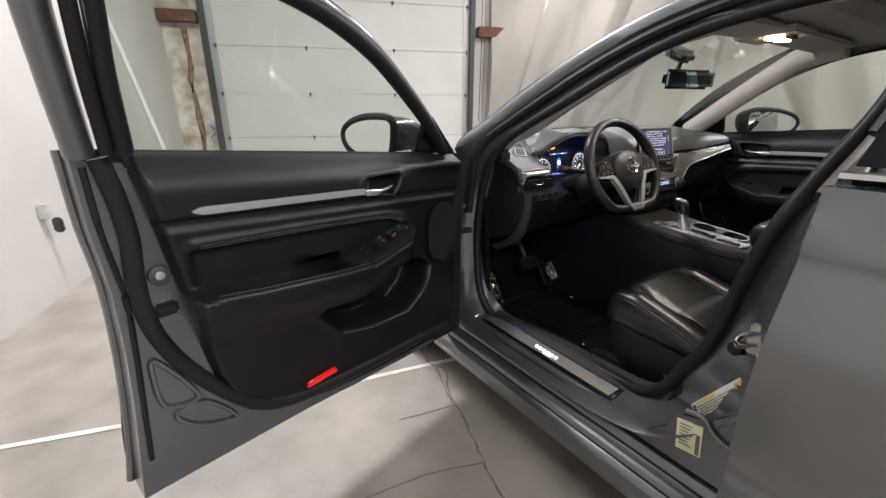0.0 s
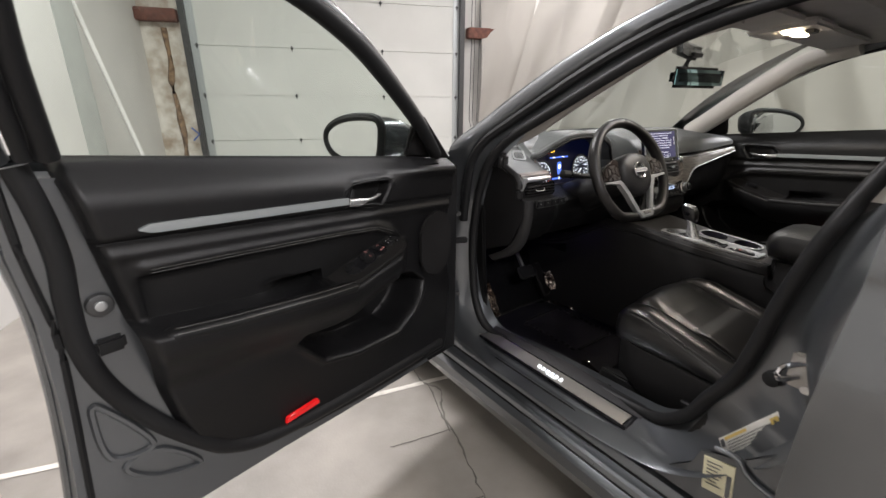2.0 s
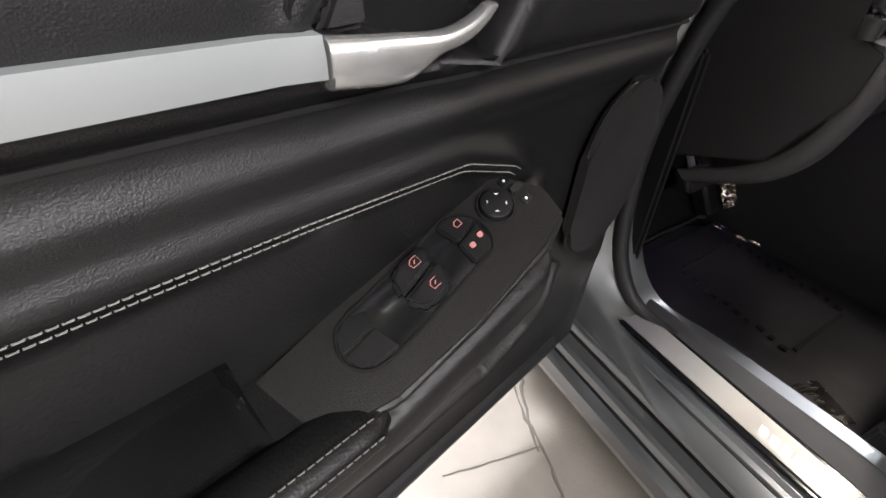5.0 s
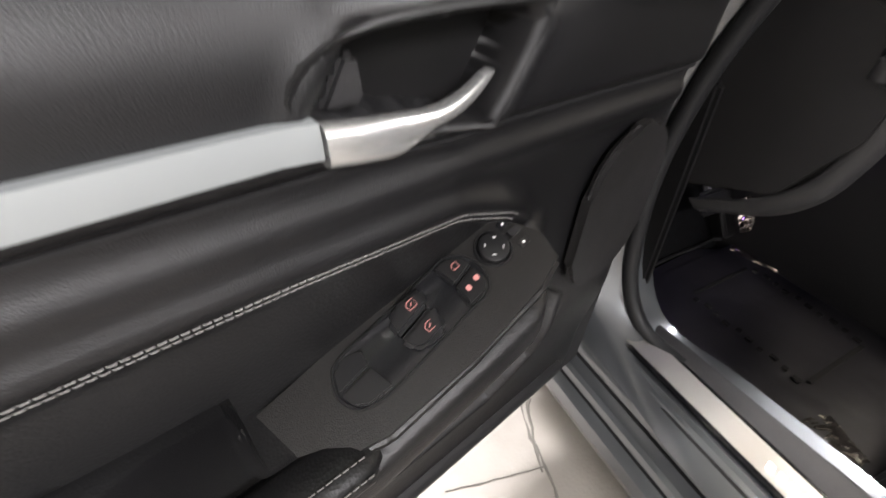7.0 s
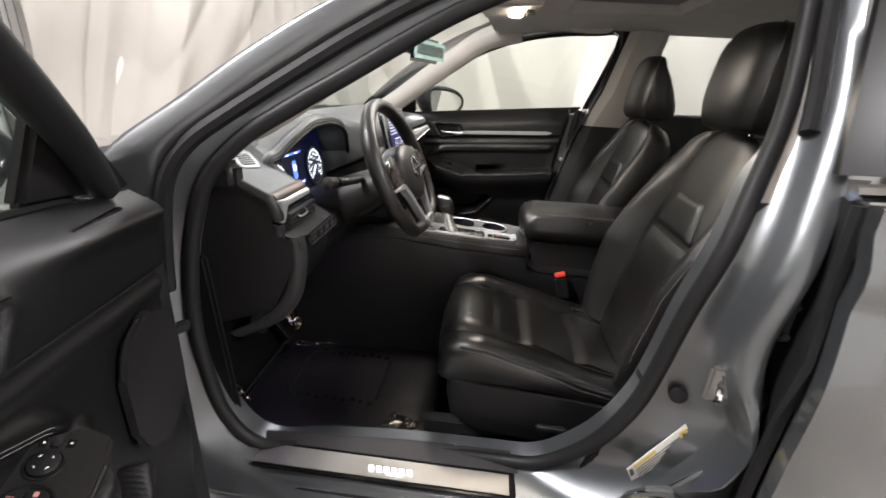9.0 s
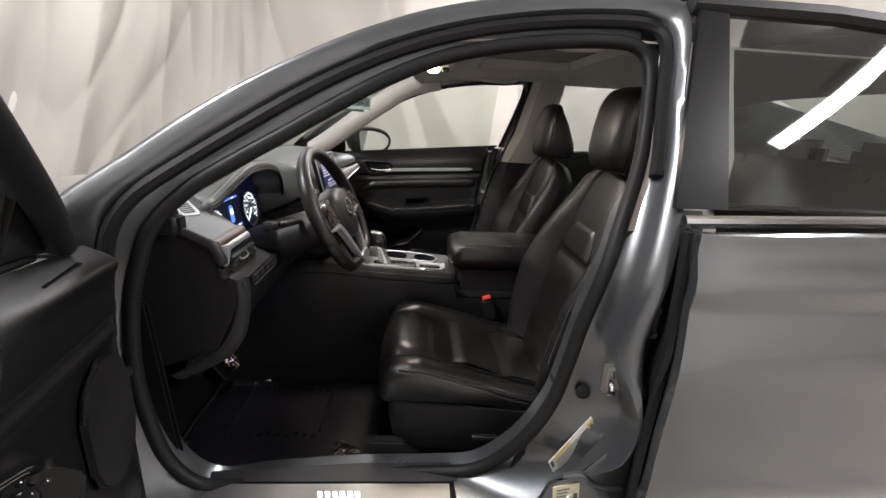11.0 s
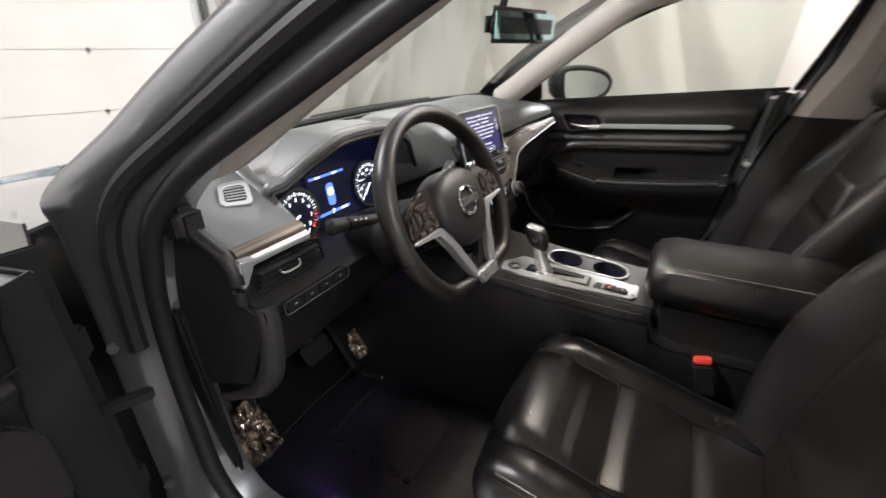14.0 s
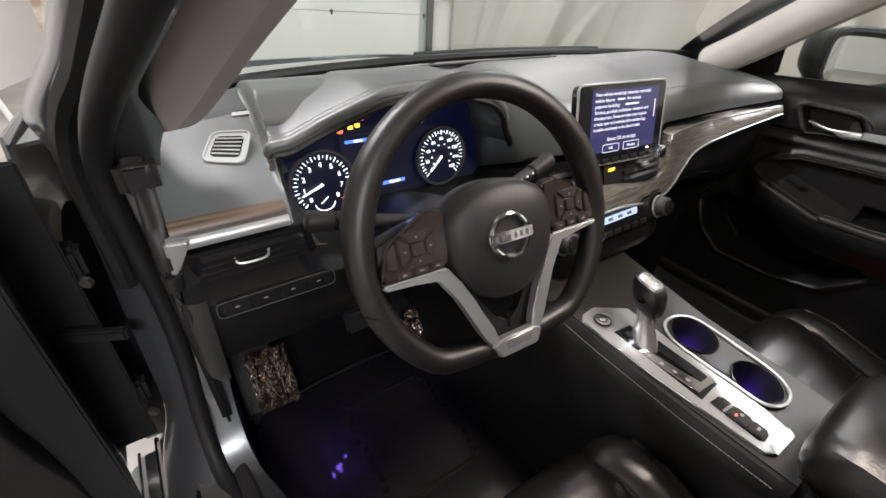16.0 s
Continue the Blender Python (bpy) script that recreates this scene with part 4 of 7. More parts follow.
def build_door(left):
    if left:
        P = lambda u, v, z: Vector((u, v, z))
    else:
        P = lambda u, v, z: Vector((2 * XC + 0.85 - v - .03, 0.98 - u, z))
    lean = lambda z: 0.085 + 0.48 * max(0, z - 1.0)

    # pressed shell with its shut faces
    shell_out = [(0.02, 0.305), (0.30, 0.308), (0.70, 0.325), (1.02, 0.330), (1.092, 0.330), (1.082, 0.42), (1.067, 0.545), (1.056, 0.68), (1.052, 0.815), (1.060, 0.935), (1.060, 1.070), (1.02, 1.045), (0.6, 1.008), (0.10, 0.964), (0.02, 0.955)]
    shell_in = [(.12, .46), (.70, .46), (.82, .50), (.87, .60), (.89, .75), (.93, .95), (.93, 1.01), (.12, .95)]
    door = part("front_door", holed([P(u, .098, z) for u, z in shell_out], [[P(u, .098, z) for u, z in shell_in]], P(0, -.098, 0) - P(0, 0, 0)), PAINT_MATT, car,
                "driver door standing wide open, grey shell with black trim" if left else "closed passenger door with black trim")
    sub = lambda name, bm, mat, label="", sharp=40: part(name, bm, mat, door, label, sharp)
    # outer skin
    def skin(s, t):
        zz = 0.315 + .05 * s + t * .70
        u = 0.012 + s * (interp(zz, [(.33, 1.098), (.42, 1.09), (.57, 1.062), (.78, 1.046), (1.08, 1.046)]) - .012)
        z = 0.315 + .05 * s + t * (belt(u) - 0.345 - .03 * s)
        return P(u, -0.006 - .05 * math.sin(t * 2.6) - .012 * smooth(.75, .9, t), z)
    sub("outer_skin", sheet(skin, 20, 20, 0.004), PAINT, "grey outer door skin")

    # moulded trim
    edge = [(0.40, .80), (0.422, .83), (0.479, .885), (0.55, .910), (0.611, .922), (0.73, .938), (0.937, .972), (1.08, 1.000)]
    fore = [(0.33, .10), (.45, .055), (.55, .060), (.70, .080), (.85, .085), (.95, .075), (1.08, .060)]
    ridge = [(.28, .765), (.31, .80), (.34, .824), (.39, .845), (.50, .855), (.66, .865), (.74, .870), (1.0, .884)]
    top = [(.30, .792), (.36, .776), (.46, .750), (.50, .740), (.60, .745), (.80, .765), (.92, .782), (1.0, .788)]

    POCKET = [(.640, .612), (.568, .535), (.46, .507), (.31, .503), (.25, .555), (.208, .634), (.25, .674), (.33, .690), (.377, .688), (.42, .668), (.47, .632), (.54, .622), (.62, .630)]

    PULL = [(.479, .934), (.458, .962), (.352, .962), (.344, .952), (.372, .910), (.386, .907)]

    def inside_of(poly, u, z):
        """Signed distance to a closed outline: positive inside."""
        d, ins = 9.0, False
        for (a, b), (c, e) in zip(poly, poly[1:] + poly[:1]):
            t = max(0, min(1, ((u - a) * (c - a) + (z - b) * (e - b)) / ((c - a) ** 2 + (e - b) ** 2)))
            d = min(d, math.hypot(u - a - t * (c - a), z - b - t * (e - b)))
            if (b > z) != (e > z) and u < (c - a) * (z - b) / (e - b) + a:
                ins = not ins
        return d if ins else -d

    def depth(u, z):
        zb, zr, za = belt(u), interp(u, ridge), interp(u, top)
        zl = .876 + .066 * (u - .08)
        v = .128
        v += .012 * smooth(zl, zl + .012, z)                                   # upper pad stands proud
        roll = .030 + .055 * smooth(.10, .45, u)
        v -= .042 * smooth(zb - roll, zb + .010, z) ** 1.5                        # soft shoulder up to the glass
        v += .010 * math.exp(-((z - zb + .030) / .016) ** 2) * smooth(.42, .20, u)
        v += .006 * math.exp(-((z - (zl - .022)) / .010) ** 2)
        inside = smooth(.29, .33, u) * (1 - smooth(.90, .93, u))
        v += .011 * math.exp(-((z - zr - .004) / .013) ** 2) * inside               # padded ridge
        if z < zr:
            v -= .010 * smooth(zr - .008, zr - .022, z) * inside * smooth(za - .02, za + .01, z)
        arm = smooth(.27, .36, u) * (1 - smooth(.925, .985, u))
        k = (1 - smooth(za - .010, za + .006, z)) * smooth(za - .155, za - .030, z)
        v += .066 * k * arm
        v -= .022 * (1 - smooth(.41, .60, z))
        pd = inside_of(POCKET, u, z) if .17 < u < .68 and .46 < z < .73 else -.05
        v -= .115 * smooth(-.004, .014, pd) * (.5 + .5 * smooth(.67, .61, z))    # map pocket
        v += .009 * math.exp(-((pd + .010) / .008) ** 2) * (1 - smooth(.58, .63, z))
        # grip pocket behind the armrest
        v -= .052 * smooth(.556, .562, u) * (1 - smooth(.600, .720, u)) * smooth(za - .016, za - .006, z) * (1 - smooth(za + .012, za + .034, z))
        # recess for the pull
        if .32 < u < .50 and .89 < z < .98:
            ph = inside_of(PULL, u, z)
            v -= .040 * smooth(-.001, .004, ph)
            v += .0035 * math.exp(-((ph + .009) / .007) ** 2)
        return v

    def trim(s, t):
        z0 = .388
        zz = z0 + t * (belt(.5) + .0 - z0)
        u0, u1 = interp(zz, fore), interp(zz, edge)
        u = u0 + (u1 - u0) * s
        z1 = interp(u, [(.1, .314), (.45, .320), (.62, .336), (.72, .360), (.82, .388)])
        z = z1 + t * (belt(u) - z1)
        e = min(1, s / .012, (1 - s) / .02, t / .02 + .1)
        return P(u, depth(u, z) - .025 * (1 - smooth(0, 1, e)), z)
    sub("trim_panel", sheet(trim, 190, 170), DOOR_TRIM, "moulded black door trim panel", 60)

    # soft insert with leather, between ridge and armrest
    def insert(s, t):
        u = .315 + s * .60
        zr, za = interp(u, ridge), interp(u, top)
        z = za - .002 + t * (zr - .010 - za)
        return P(u, depth(u, z) + .0012, z)
    sub("insert", sheet(insert, 80, 12), INSERT_LEATHER, "black leather insert", 60)
    for dz in (.001, -.006):
        line = [P(u, depth(u, interp(u, ridge) + dz) + .0022, interp(u, ridge) + dz) for u in np.linspace(.335, .90, 90)]
        sub("stitching", stitches(line, P(0, 1, 0) - P(0, 0, 0), .00042, .0045, .3), THREAD, "grey stitching")

    # satin strip and pull
    zs = lambda u: .9290 + .054 * (u - .48)
    rings = []
    for u in np.linspace(.482, .903, 26):
        h = .0082 * (1 if u < .885 else max(.15, (.907 - u) / .022))
        d = depth(u, zs(u) + .02)
        rings.append([P(u, d - .004, zs(u) - h), P(u, d + .006, zs(u) - h * .96), P(u, d + .0066, zs(u)), P(u, d + .006, zs(u) + h * .96), P(u, d - .004, zs(u) + h)])
    sub("trim_strip", loft(rings), STRIP_SILVER, "satin silver trim strip")
    pull = []
    for k in range(29):
        f = k / 28
        u = .481 - f * .116
        h = .0098 - .0056 * smooth(.25, .50, f) - .0025 * smooth(.88, 1, f)
        zc = zs(u) - .003 - .002 * math.sin(f * math.pi) + .004 * smooth(.25, .50, f) + .004 * smooth(.5, 1, f)
        v = .146 + .008 * math.sin(f * math.pi) - .020 * f * f
        w = .0065 - .002 * f
        pull.append([P(u, v + w * (abs(math.cos(a)) ** .7) * (1 if math.cos(a) > 0 else -1), zc + h * (abs(math.sin(a)) ** .7) * (1 if math.sin(a) > 0 else -1)) for a in np.linspace(0, 2 * math.pi, 16, endpoint=False)])
    sub("door_pull", loft(pull), SATIN_BRIGHT, "satin silver inside door handle", 50)
    mid = Vector((.411, .938))
    edge_ = [Vector((q.x, q.y)) for q in cat([(u, z, 0) for u, z in PULL], 6, True)]
    cup = [[P((mid + (q - mid) * k).x, v, (mid + (q - mid) * k).y) for q in edge_] for k, v in ((1.14, .138), (1.09, .1425), (1.03, .1418), (.97, .137), (.93, .118), (.90, .1085))]
    bm = loft(cup, cap=False)
    bm.faces.new([v for v in bm.verts][-len(edge_):])
    sub("pull_cup", bm, PLASTIC_SHADED, "black cup behind the handle", 60)
    sub("lock_post", slab([P(.474, .110, .930), P(.448, .110, .930), P(.450, .110, .952), P(.458, .110, .955)], P(0, .020, 0) - P(0, 0, 0), .003), PLASTIC_SOFT, "dark lock lever")
    # trim break at the hinge end and speaker pod
    part_line = [P(u, depth(u, .876 + .066 * (u - .08)) + .0005, .876 + .066 * (u - .08) + .001) for u in np.linspace(.075, .96, 40)]
    sub("trim_joint", tube(part_line, .0022, 5), RUBBER)
    gr = [P(u, .133, z) for u, z in rounded(.162, .745, .135, .20, .06, 8)]
    sub("speaker_pod", slab(gr, P(0, .010, 0) - P(0, 0, 0), .006), PLASTIC, "black speaker cover")

    # padded armrest edge
    roll = []
    for f in np.linspace(0, 1, 44):
        u = .487 + f * .43
        k = min(1, (f / .045) ** .5 if f < .045 else 1, ((1 - f) / .05) ** .5 if f > .95 else 1)
        k = max(k, .05)
        zc = interp(u, top) - .014
        roll.append([P(u, .174 + .021 * k * (abs(math.cos(a)) ** .8) * (1 if math.cos(a) > 0 else -1), zc + .0150 * k * (abs(math.sin(a)) ** .8) * (1 if math.sin(a) > 0 else -1)) for a in np.linspace(0, 2 * math.pi, 16, endpoint=False)])
    sub("armrest_pad", loft(roll), INSERT_LEATHER, "padded leather armrest edge", 60)
    for k in (1, 3):
        sub("stitching", stitches([r[k] + (P(0, .001, .0015) - P(0, 0, 0)) for r in roll[2:-2]], P(0, .6, .8) - P(0, 0, 0), .0005, .0055, .35), THREAD, "grey stitching")

    # switch panel
    c = [(u, v, .7715 - .268 * (u - .43) - .325 * (v - .148) - .010) for u, v in ((.313, .150), (.318, .176), (.345, .184), (.416, .187), (.488, .187), (.520, .176), (.552, .166), (.562, .120), (.443, .116), (.385, .113), (.335, .115))]
    pan = part("switch_panel", slab([P(*p) for p in c], (0, 0, .010), .003), SWITCH_PANEL, door, "black carbon-weave switch panel")
    ax = Vector((.142, .004, -.038)).normalized()
    ay = Vector((-.004, .040, -.013)).normalized()
    an = ay.cross(ax)
    if an.z < 0:
        an = -an
    o = Vector((.430, .148, .7715))
    def on(a, b, h=0.0):
        p = o + ax * a + ay * b + an * h
        return P(*p)
    nrm = on(0, 0, 1) - on(0, 0, 0)
    def key(a, b, w, d, h=.006, r=.004, mat=KEY_BLACK, label="", nm="switch"):
        out = [on(x, y, 0) for x, y in rounded(a, b, w, d, r, 3)]
        return part(nm, slab(out, nrm * h, .0015), mat, pan, label)
    if left:
        oval = cat([Vector((a, b, 0)) for a, b in ((.0735, -.004), (.067, -.0175), (.055, -.0225), (.0276, -.0235), (-.0287, -.0275), (-.0440, -.0285), (-.0560, -.0210), (-.0610, -.008), (-.0575, .0070), (-.0480, .0138), (-.0324, .0142), (.0416, .0180), (.0617, .0155), (.0700, .0090))], 4, True)
        part("well", slab([on(q.x, q.y, -.004) for q in oval], nrm * .0050, .0006), BLACK_GLOSS, pan, "sunken gloss black switch well")
        part("bezel", tube([on(q.x, q.y, .0012) for q in oval], .0011, 6, closed=True, up=nrm), KEY_BLACK, pan, "thin bezel round the window switches")

        def rocker(quads, h0, h1, label, bevel=.0016):
            """A key whose top slopes from h0 to h1 along the panel."""
            a0, a1 = min(a for a, b in quads), max(a for a, b in quads)
            up_ = [on(a, b, h0 + (h1 - h0) * (a - a0) / (a1 - a0)) for a, b in quads]
            bm = bmesh.new()
            lo_v, hi_v = [bm.verts.new(on(a, b, 0)) for a, b in quads], [bm.verts.new(p) for p in up_]
            bm.faces.new(lo_v)
            bm.faces.new(hi_v[::-1])
            for k in range(len(quads)):
                j = (k + 1) % len(quads)
                bm.faces.new((lo_v[k], hi_v[k], hi_v[j], lo_v[j]))
            bmesh.ops.bevel(bm, geom=list(bm.edges), offset=bevel, segments=2, affect="EDGES", clamp_overlap=True)
            return part("switch", bm, KEY_BLACK, pan, label)
        # lock keys, front and rear window rockers, each a pair with a fine gap
        rocker([(-.0316, -.0262), (-.0434, -.0270), (-.0540, -.0205), (-.0570, -.0108), (-.0352, -.0066)], .0035, .0050, "window lock switch")
        rocker([(-.0340, -.0050), (-.0566, -.0092), (-.0560, .0055), (-.0475, .0120), (-.0330, .0124)], .0035, .0050, "door lock switch")
        rocker([(.0215, -.0048), (.0185, -.0190), (.0090, -.0232), (-.0130, -.0205), (-.0100, -.0072)], .0175, .0060, "raised front window switch", .0030)
        rocker([(.0212, -.0030), (.0180, .0085), (.0100, .0140), (-.0080, .0135), (-.0115, .0020), (-.0100, -.0056)], .0175, .0060, "raised front window switch", .0030)
        rocker([(.0436, -.0160), (.0560, -.0212), (.0665, -.0165), (.0718, -.0040), (.0463, -.0054)], .0050, .0020, "rear window switch")
        rocker([(.0463, -.0034), (.0714, -.0022), (.0690, .0085), (.0610, .0142), (.0425, .0160)], .0050, .0020, "rear window switch")

        def glyph(a, b, h, w, d, mat, letter=False):
            """A small window mark: slanted outline with a stroke in it."""
            pts = [(a - w, b + d), (a + w * .8, b + d), (a + w, b - d * .2), (a + w * .3, b - d), (a - w, b - d)]
            part("icon", tube([on(x, y, h) for x, y in pts], .00035, 4, closed=True, up=nrm), mat, pan, "faint lit icon")
            if letter:
                part("icon", tube([on(a - w * .3, b - d * .3, h), on(a + w * .2, b + d * .3, h)], .0004, 4, up=nrm), mat, pan)
        glyph(.0000, -.0150, .0142, .0038, .0030, GLOW_DIM, True)
        glyph(.0000, .0045, .0142, .0038, .0030, GLOW_DIM, True)
        glyph(-.0455, -.0175, .0050, .0028, .0024, GLOW_DIM)
        for a, b in ((-.0512, -.0002), (-.0415, .0018)):
            part("icon", slab([on(x, y, .0048) for x, y in rounded(a, b, .0042, .0040, .0008, 1)], nrm * .0006), GLOW_DIM, pan, "faint lit lock icon")
        part("knob_ring", ring(on(-.079, -.0087, .0012), nrm, .0142, .0013, 32, 6), KEY_BLACK, pan, "dark ring round the mirror control")
        part("mirror_knob", disc(on(-.079, -.0087, .0), nrm, .0125, .0060, 32, .002), KEY_BLACK, pan, "round mirror control knob")
        for k in range(4):
            a = math.pi / 4 + k * math.pi / 2
            part("icon", slab([on(-.079 + x * .0078, -.0087 + y * .0078, .0061) for x, y in ((math.cos(a - .22), math.sin(a - .22)), (math.cos(a + .22), math.sin(a + .22)), (math.cos(a) * .80, math.sin(a) * .80))], nrm * .0005), WHITE_MARK, pan, "small white arrow")
        key(-.0995, -.0185, .009, .007, .0015, .001, label="small key", mat=BLACK_GLOSS)
        key(-.1010, .0032, .009, .007, .0015, .001, label="small key", mat=BLACK_GLOSS)
        part("fold_key", slab([on(x, y, .0) for x, y in rounded(-.1015, -.008, .011, .006, .001, 2)], nrm * .0045, .001), PLASTIC_SOFT, pan, "mirror folding key")
        for a, b in ((-.0995, -.0185), (-.1010, .0032)):
            part("icon", slab([on(x, y, .0017) for x, y in rounded(a, b, .0020, .0020, .0004, 1)], nrm * .0004), WHITE_MARK, pan)
    else:
        key(-.02, 0, .05, .02, .014, .006, label="window switch")
    # black sheets added over the grey shell at the hinge end
    sub("hinge_edge_sheet", slab([P(u, .0995, z) for u, z in ((.018, .306), (.16, .310), (.16, .94), (.018, .965))], P(0, .003, 0) - P(0, 0, 0)), RUBBER, "added black sheet along the hinge edge")
    sub("hinge_face_sheet", slab([P(.0135, v, z) for v, z in ((.0, .32), (.0995, .32), (.0995, .96), (.0, .96))], P(.004, 0, 0) - P(0, 0, 0)), RUBBER, "added black sheet over the hinge face of the door")
    # red reflector low on the trim
    sub("reflector", slab([P(.592, .108, .408), P(.692, .108, .402), P(.688, .108, .421), P(.60, .108, .426)], P(0, .010, 0) - P(0, 0, 0), .003), RED_LENS, "red door edge reflector")

    # shut face: seal, buffer, latch and pressed corner
    rim = [P(u, .105, z) for u, z in ((.10, .358), (.5, .366), (.72, .385), (.815, .421), (.865, .468), (.942, .574), (.991, .674), (1.011, .762), (1.011, .843), (1.005, .916), (1.010, .99), (1.022, 1.064))]
    sub("shut_seal", tube(cat(rim, 5), .017, 10, flat=.75, up=P(0, 1, 0) - P(0, 0, 0)), RUBBER, "black rubber door seal")
    sub("flange", tube(cat([P(u, .020, z) for u, z in ((1.098, .335), (1.084, .42), (1.069, .545), (1.058, .68), (1.054, .815), (1.062, .935), (1.063, 1.075))], 5), .009, 8, up=P(0, 1, 0) - P(0, 0, 0)), PAINT, "folded grey door edge")
    # black tube stands in for the shade of the crease inside the door edge
    sub("edge_strip", tube(cat([P(u, .099, z) for u, z in ((1.062, .42), (1.050, .56), (1.040, .68), (1.034, .80), (1.044, .93), (1.046, 1.05))], 5), .006, 6), RUBBER, "black tube put in for the shaded crease along the shut edge")
    sub("buffer", disc(P(.972, .098, .829), P(0, 1, 0) - P(0, 0, 0), .020, .012, 22, .004), DARK_STEEL, "round rubber buffer")
    sub("buffer_core", disc(P(.972, .108, .829), P(0, 1, 0) - P(0, 0, 0), .009, .006, 16, .002), SATIN)
    sub("latch", rbox(P(.972, .098, .752), (.046, .02, .030) if left else (.02, .046, .030), .006), RUBBER, "dark door latch slot")
    for tri in (((1.012, .645), (1.024, .615), (1.014, .532), (.950, .524)), ((1.000, .500), (.940, .502), (.880, .422), (.958, .446))):
        sub("pressing", tube(cat([P(u, .101, z) for u, z in tri], 6, True), .006, 6, closed=True, up=P(0, 1, 0) - P(0, 0, 0)), PAINT_MATT)
    sub("bottom_seal", tube([P(.03, .07, .300), P(.5, .07, .308), P(1.05, .07, .350)], .014, 6), RUBBER, "black seal under the door")

    # window frame, channel and glass
    fr = [(1.046, 1.075), (1.060, 1.20), (1.068, 1.32), (1.04, 1.378), (.96, 1.392), (.86, 1.387), (.74, 1.366), (.62, 1.333), (.50, 1.282), (.40, 1.224), (.31, 1.166), (.22, 1.105), (.17, 1.066), (.12, 1.025)]
    if not left:
        fr = [(u + (.012 + .18 * (z - 1.075) if u > 1.0 else .05 * smooth(.7, 1, u)), z) for u, z in fr]
    frs = cat([P(u, lean(z) - .012, z) for u, z in fr], 5)
    w = [(.023 if i < 12 else .020) * (1 if left else .62) for i in range(len(frs))]
    sub("window_frame", tube(frs, w, 14, flat=1.0), PAINT_MATT, "grey window frame", 70)
    if left:
        sub("frame_seal", tube(cat([P(u - .034, lean(z) + .012, z) for u, z in fr[:3]], 5), .011, 10), RUBBER, "black seal on the window frame", 70)
    if left:
        sub("frame_lip", tube(cat([P(u - .052, lean(z) + .014, z) for u, z in fr[:3]], 5), .004, 8), PAINT_MATT, "thin grey lip")
    frb = cat([P(u - ((.060 if left else .02) if z < 1.33 and u > .9 else 0) + (0.004 if u < .9 else 0), lean(z) + .008, z - (.020 if u < 1.02 else 0)) for u, z in fr], 5)
    sub("window_channel", tube(frb, [(.015 if i < 12 else .018) * (1 if left else .55) for i in range(len(frb))], 12), RUBBER, "black rubber window channel")

    def pane(s, t):
        u = .985 - s * .80
        zt = interp(1.0 - u, [(0, 1.36), (.06, 1.375), (.25, 1.352), (.38, 1.318), (.50, 1.27), (.60, 1.21), (.69, 1.155), (.78, 1.095), (.83, 1.055)])
        z = belt(u) - .02 + t * (zt - belt(u) + .02)
        return P(u, lean(z) - .012, z)
    g = sub("door_glass", sheet(pane, 16, 8), GLASS, "clear door glass")
    g.visible_shadow = False
    sub("belt_seal", tube([P(u, .083, belt(u) - .002) for u in np.linspace(.15, 1.03, 12)], .006, 6), RUBBER, "black belt seal")
    # sail panel
    sub("sail_panel", slab([P(.035, .072, .985), P(.235, .072, 1.008), P(.235, .115, 1.115), P(.205, .12, 1.118)], P(0, .020, 0) - P(0, 0, 0), .006), PLASTIC, "black corner trim by the mirror")
    sub("sail_grip", rbox(P(.165, .118, 1.045), (.025, .006, .010) if left else (.006, .025, .010), .002), PLASTIC)

    # outside mirror
    turn = .06 if left else .70
    deep = 1.0 if left else .55
    rings = []
    mc = lambda du, dv, z: P((.205 if left else .31) + du, (-.116 if left else -.140) + dv, (1.041 if left else 1.052) + z)
    prof = []
    wide, tall = (.131, .0725) if left else (.115, .073)
    for a in np.linspace(0, 2 * math.pi, 48, endpoint=False):
        # rounded outer tip, squarer inner end
        x, y = math.cos(a), math.sin(a)
        e = 4.2 if x > 0 else 2.1
        rx = abs(x) ** (2 / e)
        ry = abs(y) ** (2 / e) * (1 if y > 0 else -1)
        mid = .10 + .32 * max(0, min(1, .5 + ry))
        px = mid + rx * (1 - mid) * (.93 + .07 * ry) if x > 0 else mid - rx * (1 + mid)
        prof.append((px * wide, ry * tall))
    for du, k in ((.045, .90), (.046, .985), (.038, 1.0), (.0, .99), (-.035, .90), (-.07, .70), (-.092, .35)):
        rings.append([mc((du - .045) * deep + .045 - turn * p[0], p[0] * k + (1 - k) * (.12 if left else 0), p[1] * k) for p in prof])
    mir = sub("side_mirror", loft(rings), PAINT if left else RUBBER, "grey door mirror with a black rim" if left else "dark door mirror housing")
    part("mirror_rim", tube([mc(.046 - turn * p[0], p[0] * .95, p[1] * .95) for p in prof], .0125, 8, closed=True, up=P(1, 0, 0) - P(0, 0, 0)), RUBBER, mir, "black mirror rim")
    part("mirror_glass", slab([mc(.049 - turn * p[0], p[0] * .90, p[1] * .90) for p in prof], P(.002, 0, 0) - P(0, 0, 0)), MIRROR, mir, "mirror glass")
    part("mirror_foot", loft([[mc(du, dv, z) for du, z in ((.03, -.055), (.03, -.095), (-.06, -.095), (-.06, -.055))] for dv in (.06, .16, .25)]), BLACK_GLOSS, mir, "black mirror foot")
    return door


driver_door = build_door(True)
driver_door.matrix_world = pose(-0.85, 0.98, 0, 0, 0, -166.5)
build_door(False)

